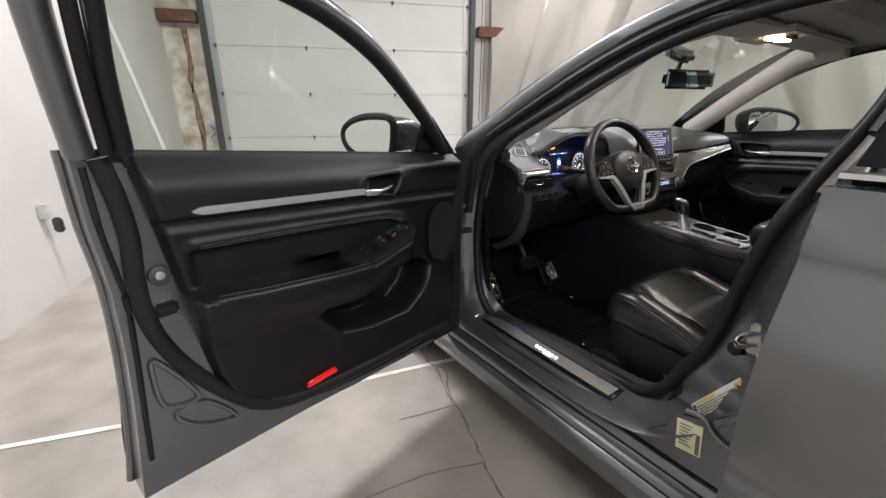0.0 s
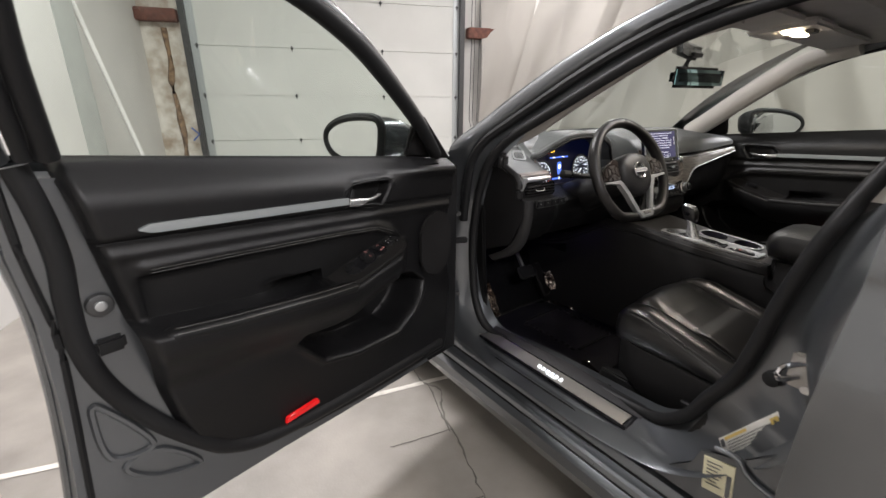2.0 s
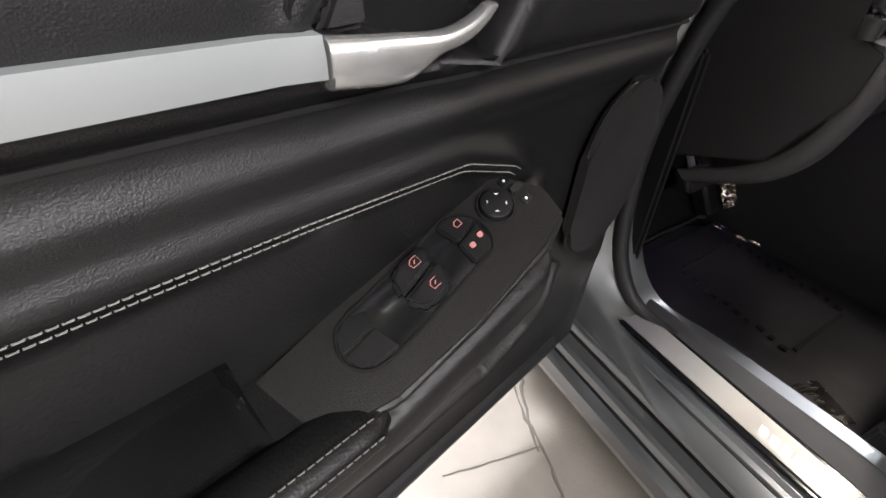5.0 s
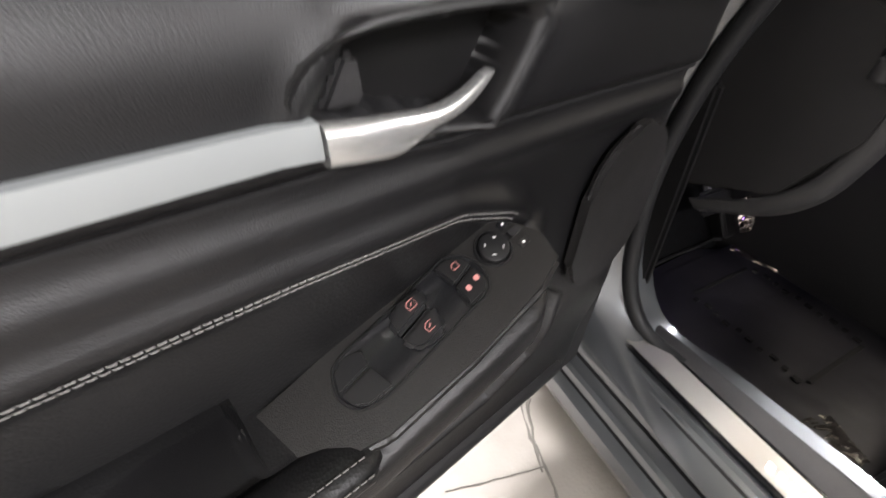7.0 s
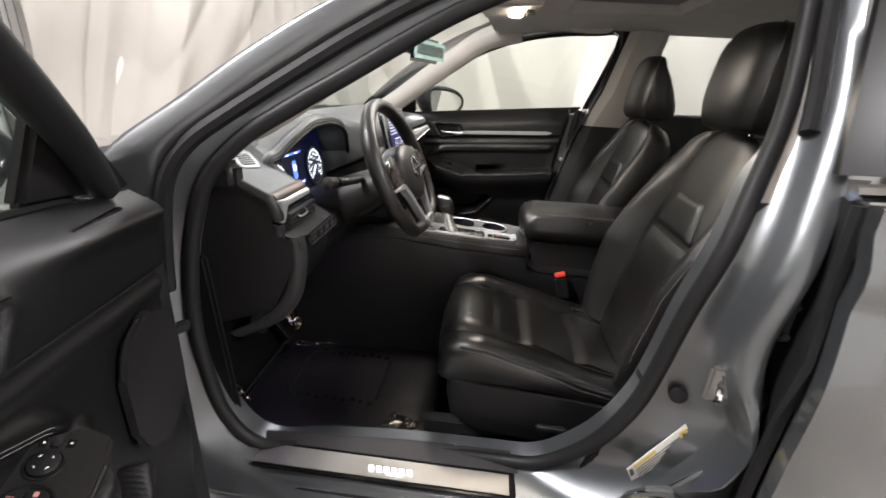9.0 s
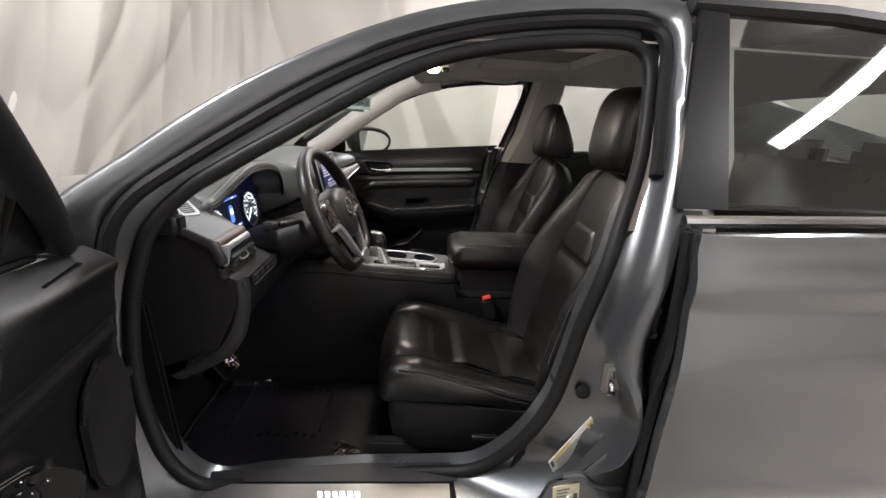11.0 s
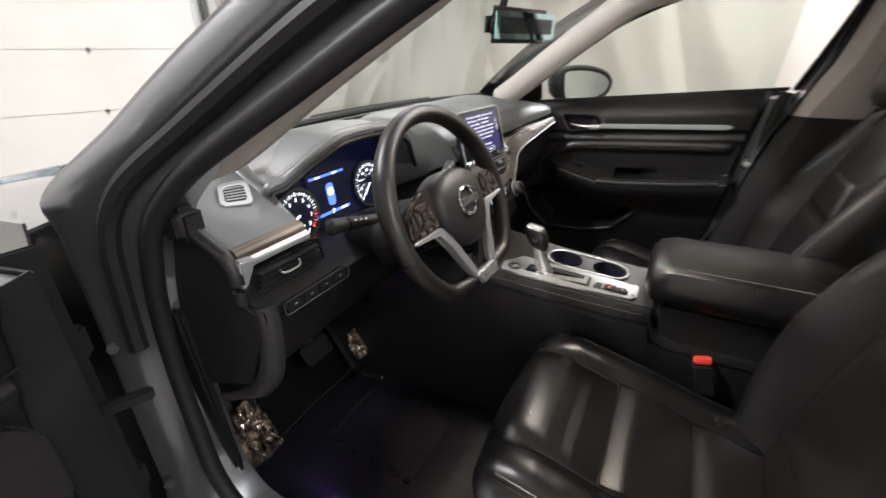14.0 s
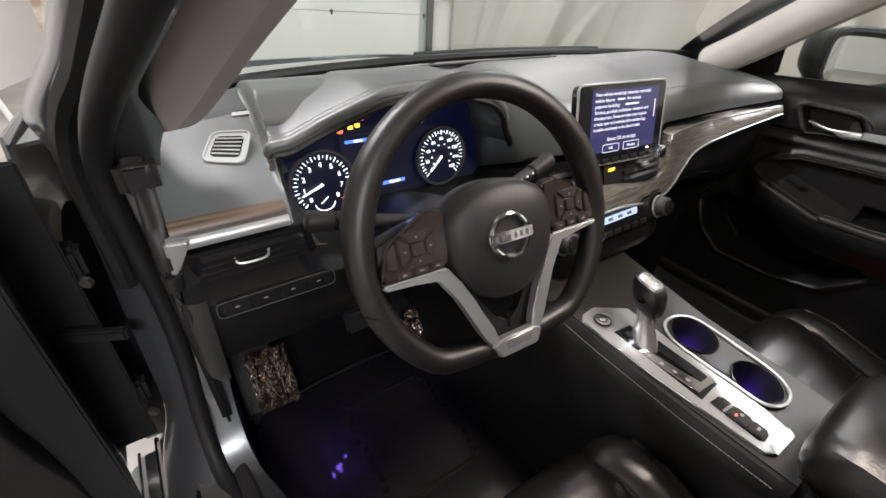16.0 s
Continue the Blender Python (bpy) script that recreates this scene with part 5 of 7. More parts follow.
# ---- dashboard ----
DL = [(1.10, 1.00), (1.00, 1.020), (.95, 1.006), (.90, .976), (.80, .929), (.784, .921), (.770, .893), (.769, .852), (.732, .842), (.733, .79), (.785, .685), (1.05, .58)]
DK = [(1.10, 1.00), (1.02, 1.028), (.97, 1.036), (.935, 1.030), (.905, 1.0), (.897, .95), (.885, .85), (.80, .835), (.745, .825), (.745, .77), (.79, .69), (1.05, .62)]
CS = [(1.10, 1.00), (1.0, 1.040), (.93, 1.045), (.86, 1.040), (.77, 1.015), (.735, .98), (.705, .93), (.678, .86), (.645, .80), (.63, .755), (.66, .70), (1.05, .60)]
PR = [(1.10, 1.00), (1.0, 1.035), (.93, 1.040), (.85, 1.028), (.775, .995), (.757, .965), (.750, .930), (.738, .870), (.735, .80), (.755, .75), (.81, .70), (1.05, .62)]
PE = [(1.00, 1.0), (.95, 1.012), (.88, 1.015), (.79, 1.008), (.715, .998), (.690, .985), (.684, .962), (.690, .900), (.70, .80), (.72, .75), (.80, .70), (1.05, .62)]
STATIONS = [(-.668, [(y + .012, z) for y, z in DL]), (-.660, DL), (-.514, DL), (-.499, DK), (-.115, DK),
            (-.085, [(y * .3 + b * .7, z * .3 + c * .7) for (y, z), (b, c) in zip(DK, CS)]), (-.055, CS), (.19, CS), (.25, [(y * .5 + b * .5, z * .5 + c * .5) for (y, z), (b, c) in zip(CS, PR)]), (.33, PR), (.55, PR), (.715, PE), (.72, PE)]


def dash_profile(x):
    for (x0, a), (x1, b) in zip(STATIONS, STATIONS[1:]):
        if x <= x1:
            f = min(1, max(0, (x - x0) / (x1 - x0)))
            f = f * f * (3 - 2 * f)
            return [(p[0] + (q[0] - p[0]) * f, p[1] + (q[1] - p[1]) * f) for p, q in zip(a, b)]
    return STATIONS[-1][1]


def fillet(prof, n=3):
    """Rounds the inner corners of an open profile."""
    out = [prof[0]]
    for a, b, c in zip(prof, prof[1:], prof[2:]):
        k = 0.22
        p, q = (b[0] + (a[0] - b[0]) * k, b[1] + (a[1] - b[1]) * k), (b[0] + (c[0] - b[0]) * k, b[1] + (c[1] - b[1]) * k)
        for i in range(n):
            t = i / (n - 1)
            out.append(tuple((1 - t) ** 2 * p[j] + 2 * t * (1 - t) * b[j] + t * t * q[j] for j in (0, 1)))
    out.append(prof[-1])
    return out


def cat2d(pts, n):
    return [(p.x, p.y) for p in cat([(a, b, 0) for a, b in pts], n)]


xs = sorted(set([-.668, -.514, -.511, -.5065, -.502, -.499, .72] + list(np.round(np.arange(-.664, .72, .012), 4))))
rings = [[Vector((x, y, z)) for y, z in fillet(dash_profile(x)[:7] + [(1.09, .86)])] for x in xs]
dash = part("dashboard", loft(rings), DASH_SKIN, car, "dark grey soft dashboard with brown and silver trim", 35)
lower = []
for x in np.arange(-.662, .715, .016):
    pr = fillet(dash_profile(x)[6:])
    lower.append([Vector((x, y - .004, z)) for y, z in pr] + [Vector((x, 1.08, .62)), Vector((x, 1.08, .84))])
part("lower_panel", loft(lower), PLASTIC_SHADED, dash, "black lower dash panel", 35)

for xe, sgn in ((-.6705, 1), (.7225, -1)):
    pe = STATIONS[0 if xe < 0 else -1][1]
    part("end_cover", slab([(xe, y - (.004 if k not in (0, len(pe) - 1) else 0), z) for k, (y, z) in enumerate(pe)][3:] + [(xe, 1.05, .98)], (sgn * .006, 0, 0), .002), PLASTIC, dash, "black dash end cover")

part("end_roll", tube([(-.666, y - .001, z) for y, z in cat2d(DL[2:8], 4)], .0115, 10), PLASTIC, dash, "black padded roll at the dash end", 60)
part("corner_trim", rbox((-.668, .885, .965), (.045, .10, .055), .012, 3), PLASTIC, dash, "black corner trim under the windscreen pillar")

# hood over the dials
LIP = cat([(-.500, .866, .935), (-.507, .854, .968), (-.478, .848, .975), (-.430, .836, 1.000), (-.380, .825, 1.022), (-.335, .818, 1.036), (-.235, .812, 1.037), (-.160, .806, 1.022), (-.128, .803, .998), (-.116, .804, .972), (-.082, .812, .92), (-.070, .82, .86)], 6)
hood_rings = []
for i, p in enumerate(LIP):
    f = i / (len(LIP) - 1)
    back = Vector((p.x + .006 * (1 - 2 * f), .985 - .10 * smooth(.7, 1, f), min(1.040, p.z + .012 + .05 * smooth(.2, 0, f))))
    inner = Vector((p.x + .022 * (1 - 2 * f), .892, p.z - .014))
    hood_rings.append([back, p.lerp(back, .55) + Vector((0, 0, .012)), p + Vector((0, .022, .009)), p + Vector((0, .006, .005)), p, p + Vector((0, .003, -.009)), inner])
part("dial_hood", loft(hood_rings, close=False), DASH_SKIN, dash, "padded hood over the dials")
part("stitching", stitches([p + Vector((0, .023, .0125)) for p in LIP[4:-18]], (0, 0, 1), .0008, .0065), THREAD, dash, "grey stitching")
part("hood_roll", tube([p + Vector((0, .010, .003)) for p in LIP[3:-12]], .0095, 10), DASH_SKIN, dash, "padded front roll of the dial hood", 60)
part("hood_lip", tube([p + Vector((0, .004, -.009)) for p in LIP], .006, 8), PLASTIC, dash, "black lip of the dial hood")

# dark shroud that runs from the hood's corner round the left dial
SHR_IN = cat([(-.494, .872, .958), (-.492, .876, .925), (-.487, .878, .895), (-.474, .878, .864), (-.448, .876, .842), (-.41, .872, .832)], 6)
SHR_OUT = cat([(-.512, .846, .962), (-.522, .838, .928), (-.520, .826, .895), (-.508, .812, .862), (-.478, .800, .838), (-.42, .790, .825)], 6)
part("dial_shroud", loft([[b + Vector((-.006, .05, -.004)), b, a.lerp(b, .5) + Vector((-.002, .003, -.001)), a, a + Vector((.002, .03, 0))] for a, b in zip(SHR_IN, SHR_OUT)], close=False), PLASTIC_SOFT, dash, "dark shroud beside the dials", 60)
part("shroud_edge", tube(SHR_OUT, .0022, 6), WOOD, dash, "brown edge of the dial shroud")

# dial cluster
CLM = Matrix.Translation((-.335, .886, .925)) @ pose(0, 0, 0, -8, 0, 0)
cl = part("instrument_panel", slab([CLM @ Vector((p.x + .335, .004, p.z - .012 - .925)) for p in LIP[1:]] + [CLM @ Vector((x + .335, .004, -.09)) for x in (-.09, -.48)], CLM.to_3x3() @ Vector((0, .008, 0))), DIAL_BLACK, dash, "lit dial cluster")
def on_cluster(x, z, d=0.0):
    return CLM @ Vector((x, -d, z))
cn = (CLM.to_3x3() @ Vector((0, -1, 0)))
for dx, zz, r, lo, hi, n in ((.134, -.024, .050, -225, 45, 17), (-.098, -.032, .050, -225, 45, 17)):
    part("dial_ring", ring(on_cluster(dx, zz, .004), cn, r + .004, .003, 48, 6), DARK_STEEL, cl, "dark dial rim")
    part("dial_face", disc(on_cluster(dx, zz, .0005), cn, r + .002, .0025, 48), DIAL_BLACK, cl, "black dial face")
    bm = bmesh.new()
    red = bmesh.new()
    for k in range(n * 2 - 1):
        a = radians(225 - 270 * k / (n * 2 - 2))
        major = k % 2 == 0
        tgt = red if dx < 0 and k > n * 2 - 8 else bm
        c0 = on_cluster(dx + math.cos(a) * (r - .006), zz + math.sin(a) * (r - .006), .0045)
        rbox(c0, ((.0075 if major else .004), .0012, (.0013 if major else .0008)), 0, m=CLM.to_3x3().to_4x4() @ pose(0, 0, 0, 0, -math.degrees(a), 0), bm=tgt)
    part("dial_scale", bm, GLOW_WHITE, cl, "white lit dial scale")
    if dx < 0:
        part("red_zone", red, GLOW_RED, cl, "red lit end of the dial scale")
    else:
        red.free()
    part("needle", tube([on_cluster(dx, zz, .006), on_cluster(dx - (.026 if dx > 0 else .036), zz - (.026 if dx > 0 else .014), .006)], [.0022, .0010], 6), GLOW_WHITE, cl, "white lit needle")
    for k in range(9):
        a = radians(225 - 270 * k / 8)
        tm = CLM @ Matrix.Translation((dx + math.cos(a) * (r - .018), -.0046, zz + math.sin(a) * (r - .018))) @ pose(0, 0, 0, 90, 0, 0)
        part("numeral", text_bm(str(k * 20) if dx > 0 else str(k), tm, .0088 if dx > 0 else .0115), GLOW_WHITE, cl)
part("fuel_arc", tube([on_cluster(-.098 + math.cos(a) * .017, -.062 + math.sin(a) * .015, .0048) for a in np.linspace(math.pi * 1.05, math.pi * 1.95, 10)], .0009, 5), GLOW_WHITE, cl, "small lit fuel gauge arc")
part("fuel_needle", tube([on_cluster(-.105, -.064, .0052), on_cluster(-.092, -.054, .0052)], .0009, 5), GLOW_WHITE, cl)
for k in range(8):
    a = radians(215 - 250 * k / 7)
    part("inner_mark", rbox(on_cluster(.134 + math.cos(a) * .0215, -.024 + math.sin(a) * .0215, .0046), (.0035, .0008, .0028), 0, m=CLM.to_3x3().to_4x4()), DIM_GLOW, cl)
part("trip_screen", rbox(on_cluster(.0, -.014, .002), (.125, .003, .105), .002, m=CLM.to_3x3().to_4x4()), DIAL_BLACK, cl, "dark trip screen")
part("screen_bar", rbox(on_cluster(.0, .028, .0042), (.105, .001, .005), 0, m=CLM.to_3x3().to_4x4()), GLOW_BLUE, cl, "blue lit bar")
part("screen_bar", rbox(on_cluster(.0, -.052, .0042), (.105, .001, .006), 0, m=CLM.to_3x3().to_4x4()), GLOW_BLUE, cl, "blue lit bar")
part("car_icon", slab([on_cluster(x, z, .0043) for x, z in rounded(.0, -.014, .022, .048, .008, 4)], cn * .0008), GLOW_BLUE, cl, "small lit car outline")
part("car_icon_glass", slab([on_cluster(x, z, .0052) for x, z in rounded(.0, -.008, .015, .016, .004, 3)], cn * .0006), GLOW_WHITE, cl)
part("gear_mark", text_bm("P", CLM @ Matrix.Translation((-.002, -.0052, -.052)) @ pose(0, 0, 0, 90, 0, 0), .014), GLOW_WHITE, cl, "lit gear letter")
for x, z, mt in ((-.058, .046, GLOW_RED), (-.040, .050, GLOW_AMBER), (-.028, .052, GLOW_AMBER), (-.044, .064, GLOW_RED), (-.020, .062, GLOW_RED)):
    part("warning_lamp", slab([on_cluster(a, b, .003) for a, b in rounded(x, z, .009, .006, .002, 2)], cn * .001), mt, cl, "lit warning lamp")
for x in (-.030, .022):
    part("print_bar", rbox(on_cluster(x, .028, .0052), (.014, .0008, .003), 0, m=CLM.to_3x3().to_4x4()), GLOW_WHITE, cl)
part("print_bar", rbox(on_cluster(.032, -.052, .0052), (.020, .0008, .0035), 0, m=CLM.to_3x3().to_4x4()), GLOW_WHITE, cl)

# driver-side trim: brown strip, silver edge, vent, buttons
def along(x0, x1, idx, lift, n=14):
    pts = []
    for x in np.linspace(x0, x1, n):
        y, z = interp2(dash_profile(x), idx)
        pts.append(Vector((x, y - lift, z + lift * .3)))
    return pts


def interp2(prof, f):
    i = min(int(f), len(prof) - 2)
    t = f - i
    return prof[i][0] + (prof[i + 1][0] - prof[i][0]) * t, prof[i][1] + (prof[i + 1][1] - prof[i][1]) * t


def band(x0, x1, f0, f1, lift, n=24, m=4):
    """A strip of trim lying on the dash face between two profile positions."""
    def fn(s, t):
        x = x0 + (x1 - x0) * s
        y, z = interp2(dash_profile(x), f0 + (f1 - f0) * t)
        return (x, y - lift - .002 * math.sin(t * math.pi), z + lift * .35)
    return sheet(fn, n, m, .006)


part("wood_strip", band(-.655, -.520, 4.50, 5.36, .003), WOOD, dash, "brown wood-grain strip")
part("silver_strip", band(-.660, -.520, 5.40, 5.66, .005), SATIN, dash, "satin silver strip")
part("silver_line", tube(along(-.655, -.520, 4.44, .004), .0012, 6), CHROME, dash, "thin bright line over the wood strip")
part("silver_corner", slab([(-.664, .757, .920), (-.636, .757, .917), (-.644, .757, .903), (-.656, .757, .878), (-.665, .757, .874)], (0, .022, 0), .003), SATIN, dash, "satin silver vent corner")
vent = part("air_vent", slab([(-.654, .775, .892), (-.497, .775, .896), (-.488, .775, .850), (-.640, .775, .847)], (0, -.010, 0), .003), BLACK_GLOSS, dash, "side air vent with dark louvres")
for k in range(4):
    z = .857 + k * .0095
    part("louvre", rbox((-.570, .763, z), (.138 - .004 * k, .012, .0025), .001, m=pose(0, 0, 0, 18, 0, 0)), PLASTIC, vent)
part("vent_tab", tube(cat([(-.596, .762, .876), (-.590, .755, .8705), (-.560, .755, .8705), (-.553, .762, .8775)], 5), .0020, 6), SATIN, vent, "silver vent tab")
bp = part("button_panel", slab([(-.635, .7305, .846), (-.49, .7335, .846), (-.48, .737, .822), (-.628, .730, .822)], (0, -.010, 0), .004), PLASTIC, dash, "small row of dash buttons")
for k in range(4):
    part("button", rbox((-.610 + k * .0345, .7225, .834), (.0325, .007, .0185), .0015), KEY_BLACK, bp)
    part("icon", rbox((-.610 + k * .0345, .7186, .8345), (.0055, .0008, .0025), .0008), DIM_MARK, bp)
part("button_rim", tube([(x, .7190, z) for x, z in rounded(-.558, .834, .150, .0235, .007, 4)], .0009, 5, closed=True, up=(0, 1, 0)), DARK_STEEL, bp, "thin rim round the buttons")
# side band of the knee panel
knee_a = cat([(-.669, .752, .850), (-.669, .746, .81), (-.669, .750, .77), (-.669, .768, .715), (-.669, .815, .662), (-.669, .90, .612)], 6)
knee_b = cat([(-.650, .726, .850), (-.650, .722, .81), (-.650, .726, .765), (-.650, .744, .700), (-.650, .790, .645), (-.650, .885, .592)], 6)
part("knee_panel_band", loft([[a + Vector((.003, .004, .001)), a, a.lerp(b, .5) + Vector((-.004, -.003, -.002)), b, b + Vector((.010, .002, 0))] for a, b in zip(knee_a, knee_b)], close=False), PLASTIC_SOFT, dash, "curved edge band of the knee panel", 60)
# demister vent on the left top face
dq = [Vector((-.520, .903, .9835)), Vector((-.570, .911, .9855)), Vector((-.596, .876, .9600)), Vector((-.545, .860, .9540))]
dn = (dq[0] - dq[2]).cross(dq[1] - dq[3]).normalized()
dn = dn if dn.z > 0 else -dn
def on_vent(a, b, d=0.0):
    return dq[1].lerp(dq[0], a).lerp(dq[2].lerp(dq[3], a), b) + dn * d
dv_o = [on_vent(a, b, .001) for a, b in rounded(.5, .5, 1.0, 1.0, .18, 4)]
dv = part("demister_vent", slab(dv_o, dn * .004, .0015), VENT_GREY, dash, "light grey demister vent with dark slots")
part("vent_mouth", slab([on_vent(a, b, .0045) for a, b in rounded(.5, .5, .70, .66, .12, 3)], dn * .001), RUBBER, dv)
part("vent_rim", tube([on_vent(a, b, .005) for a, b in rounded(.5, .5, .96, .96, .18, 4)], .0018, 6, closed=True, up=dn), VENT_GREY, dv)
for k in range(5):
    b = .26 + k * .12
    part("louvre", tube([on_vent(.18, b, .006), on_vent(.82, b, .006)], .0012, 5, up=dn), VENT_GREY, dv)
def grille_fn(s, t):
    x = -.575 + s * .075
    y = .936 + t * .055 + s * .012
    for (ya, za), (yb, zb) in zip(DL, DL[1:]):
        if yb <= y <= ya:
            return (x, y, za + (zb - za) * (y - ya) / (yb - ya) + .0004)
    return (x, y, 1.02)
part("speaker_grille", sheet(grille_fn, 12, 10, .002), material("dark_mesh", (.030, .032, .033), rough=.6, grain=.8, grain_size=500), dash, "dark perforated speaker grille")
part("sensor", rbox((-.522, .940, .9995), (.028, .010, .004), .0015, m=pose(0, 0, 0, 24, 0, 0)), SATIN, dash, "small light sensor")
# windscreen vent slots along the top
bm = bmesh.new()
for k in range(34):
    x = -.22 + k * .012
    rbox((x, .965, 1.045), (.0055, .030, .006), .001, m=pose(0, 0, 0, 0, 0, -18), bm=bm)
part("defroster", slab([(-.27, .985, 1.0355), (.15, .978, 1.0395), (.16, .962, 1.0405), (-.26, .966, 1.037)], (0, 0, .004), .0015), RUBBER, dash, "black defroster grille")
# padded top seam
part("stitching", stitches([Vector((x, interp2(dash_profile(x), 3.9)[0] - .001, interp2(dash_profile(x), 3.9)[1] + .004)) for x in np.linspace(.22, .70, 60)], (0, 0, 1), .0008, .007), THREAD, dash, "grey stitching")

# centre screen
SM = Matrix.Translation((.042, .688, .990)) @ pose(0, 0, 0, -14, 0, -5)
def on_screen(x, z, d=0.0):
    return SM @ Vector((x, -d, z))
sn = SM.to_3x3() @ Vector((0, -1, 0))
sc = part("touch_screen", slab([on_screen(x, z, -.014) for x, z in rounded(0, 0, .214, .132, .010, 4)], sn * .018, .003), BLACK_GLOSS, dash, "black touch screen showing a notice")
part("screen_rim", tube([on_screen(x, z, .002) for x, z in rounded(0, 0, .215, .133, .010, 4)], .0022, 6, closed=True, up=sn), SATIN, sc, "thin silver screen rim")
part("display", slab([on_screen(x, z, .0042) for x, z in rounded(0.004, .006, .164, .102, .002, 2)], sn * .0006), SCREEN_DARK, sc, "lit display")
NOTICE = material("notice_white", (.5, .5, .55), emit=(.74, .76, 1.0), emit_power=.42)
for k, row in enumerate(("Your vehicle wirelessly transmits recorded", "vehicle data to              for various", "purposes including", "Services, product evaluation, research and", "development. Some services may require", "certain user and vehicle information (e.g.,", "location and time) to be shared with")):
    part("notice_text", text_bm(row, SM @ Matrix.Translation((-.072, -.0052, .0500 - k * .0093)) @ pose(0, 0, 0, 90, 0, 0), .0078, .0002, "LEFT"), NOTICE, sc, "white notice lettering")
for x, k, w in ((-.010, 1, .018), (.018, 2, .034)):
    part("print_bar", rbox(on_screen(x, .0500 - k * .0093, .0052), (w, .0006, .0028), 0, m=SM.to_3x3().to_4x4()), NOTICE, sc)
part("notice_text", text_bm("Select OK to accept.", SM @ Matrix.Translation((0, -.0052, -.0235)) @ pose(0, 0, 0, 90, 0, 0), .0088, .0002), NOTICE, sc, "white notice lettering")
for x, s_ in ((-.026, "OK"), (.026, "Decline")):
    part("screen_button", tube([on_screen(a, b, .005) for a, b in rounded(x, -.039, .040, .013, .002, 2)], .0005, 4, closed=True, up=sn), NOTICE, sc)
    part("notice_text", text_bm(s_, SM @ Matrix.Translation((x, -.0052, -.039)) @ pose(0, 0, 0, 90, 0, 0), .0070, .0002), NOTICE, sc)
part("scroll_bar", rbox(on_screen(.078, .02, .0052), (.002, .0006, .03), 0, m=SM.to_3x3().to_4x4()), WHITE_MARK, sc)
for x in (-.098, .098):
    part("knob", disc(on_screen(x, -.060, .004), sn, .0125, .016, 24, .003), CHROME, sc, "ridged chrome knob")
for k in range(6):
    part("screen_key", rbox(on_screen(-.06 + k * .024, -.061, .0045), (.018, .003, .009), .001, m=SM.to_3x3().to_4x4()), PLASTIC, sc)

# centre vents, hazard key and climate panel
def stack(x, f, lift=0.0):
    y, z = interp2(dash_profile(max(x, -.05)), f)
    return Vector((x, y - lift, z + lift * .4))
part("stack_body", rbox((-.06, .725, .80), (.16, .12, .13), .012), PLASTIC_SHADED, dash, "black body of the centre stack")
part("centre_bezel", band(-.05, .215, 5.9, 6.95, .004), PLASTIC, dash, "black centre stack panel")
for x0, x1 in ((-.115, .005), (.075, .205)):
    v2 = part("air_vent", slab([stack(x0, 6.15, .004), stack(x1, 6.15, .004), stack(x1, 6.85, .004), stack(x0, 6.85, .004)], (0, -.006, .002), .002), BLACK_GLOSS, dash, "centre air vent")
    for k in range(4):
        part("louvre", rbox(stack((x0 + x1) / 2, 6.25 + k * .17, .012), (x1 - x0 - .012, .010, .0022), .0008, m=pose(0, 0, 0, 25, 0, 0)), PLASTIC, v2)
    part("vent_tab", rbox(stack((x0 + x1) / 2, 6.5, .018), (.024, .010, .007), .003), SATIN, v2, "silver vent tab")
hz = part("hazard_key", rbox(stack(.04, 6.5, .010), (.046, .010, .040), .003, m=pose(0, 0, 0, -20, 0, 0)), PLASTIC, dash, "hazard and seat heater keys")
part("icon", rbox(stack(.04, 6.42, .0165), (.016, .002, .006), .0005), GLOW_AMBER, hz, "amber lit icon")
cp = part("climate_panel", slab([stack(-.128, 7.35, .008), stack(.195, 7.35, .008), stack(.195, 8.25, .008), stack(-.128, 8.25, .008)], (0, -.010, .004), .004), BLACK_GLOSS, dash, "black climate control panel")
for x in (-.108, .172):
    part("knob_rim", ring(stack(x, 7.8, .020), (0, -.92, .38), .0215, .0022, 28, 6), SATIN, cp, "silver rim of the climate knob")
    part("knob", disc(stack(x, 7.8, .018), (0, -.92, .38), .020, .022, 28, .004, .0185), DARK_STEEL, cp, "ridged climate knob")
    part("knob_cap", disc(stack(x, 7.8, .039), (0, -.92, .38), .014, .004, 24, .001), BLACK_GLOSS, cp)
part("climate_screen", rbox(stack(.045, 7.65, .0215), (.105, .002, .013), .0005, m=pose(0, 0, 0, -22, 0, 0)), material("pale_blue_glow", (.05, .08, .2), emit=(.62, .75, 1), emit_power=.55), cp, "pale blue climate display")
for k in range(6):
    part("key", rbox(stack(-.02 + k * .026, 8.03, .022), (.022, .004, .012), .002, m=pose(0, 0, 0, -22, 0, 0)), PLASTIC, cp)
for k in range(3):
    part("print_bar", rbox(stack(.015 + k * .028, 7.64, .0235), (.012, .001, .005), 0, m=pose(0, 0, 0, -22, 0, 0)), BAR_DARK, cp)
    part("icon", rbox(stack(.012 + k * .018, 7.42, .0215), (.008, .002, .004), .0005, m=pose(0, 0, 0, -22, 0, 0)), GLOW_AMBER, cp, "amber lit icon")
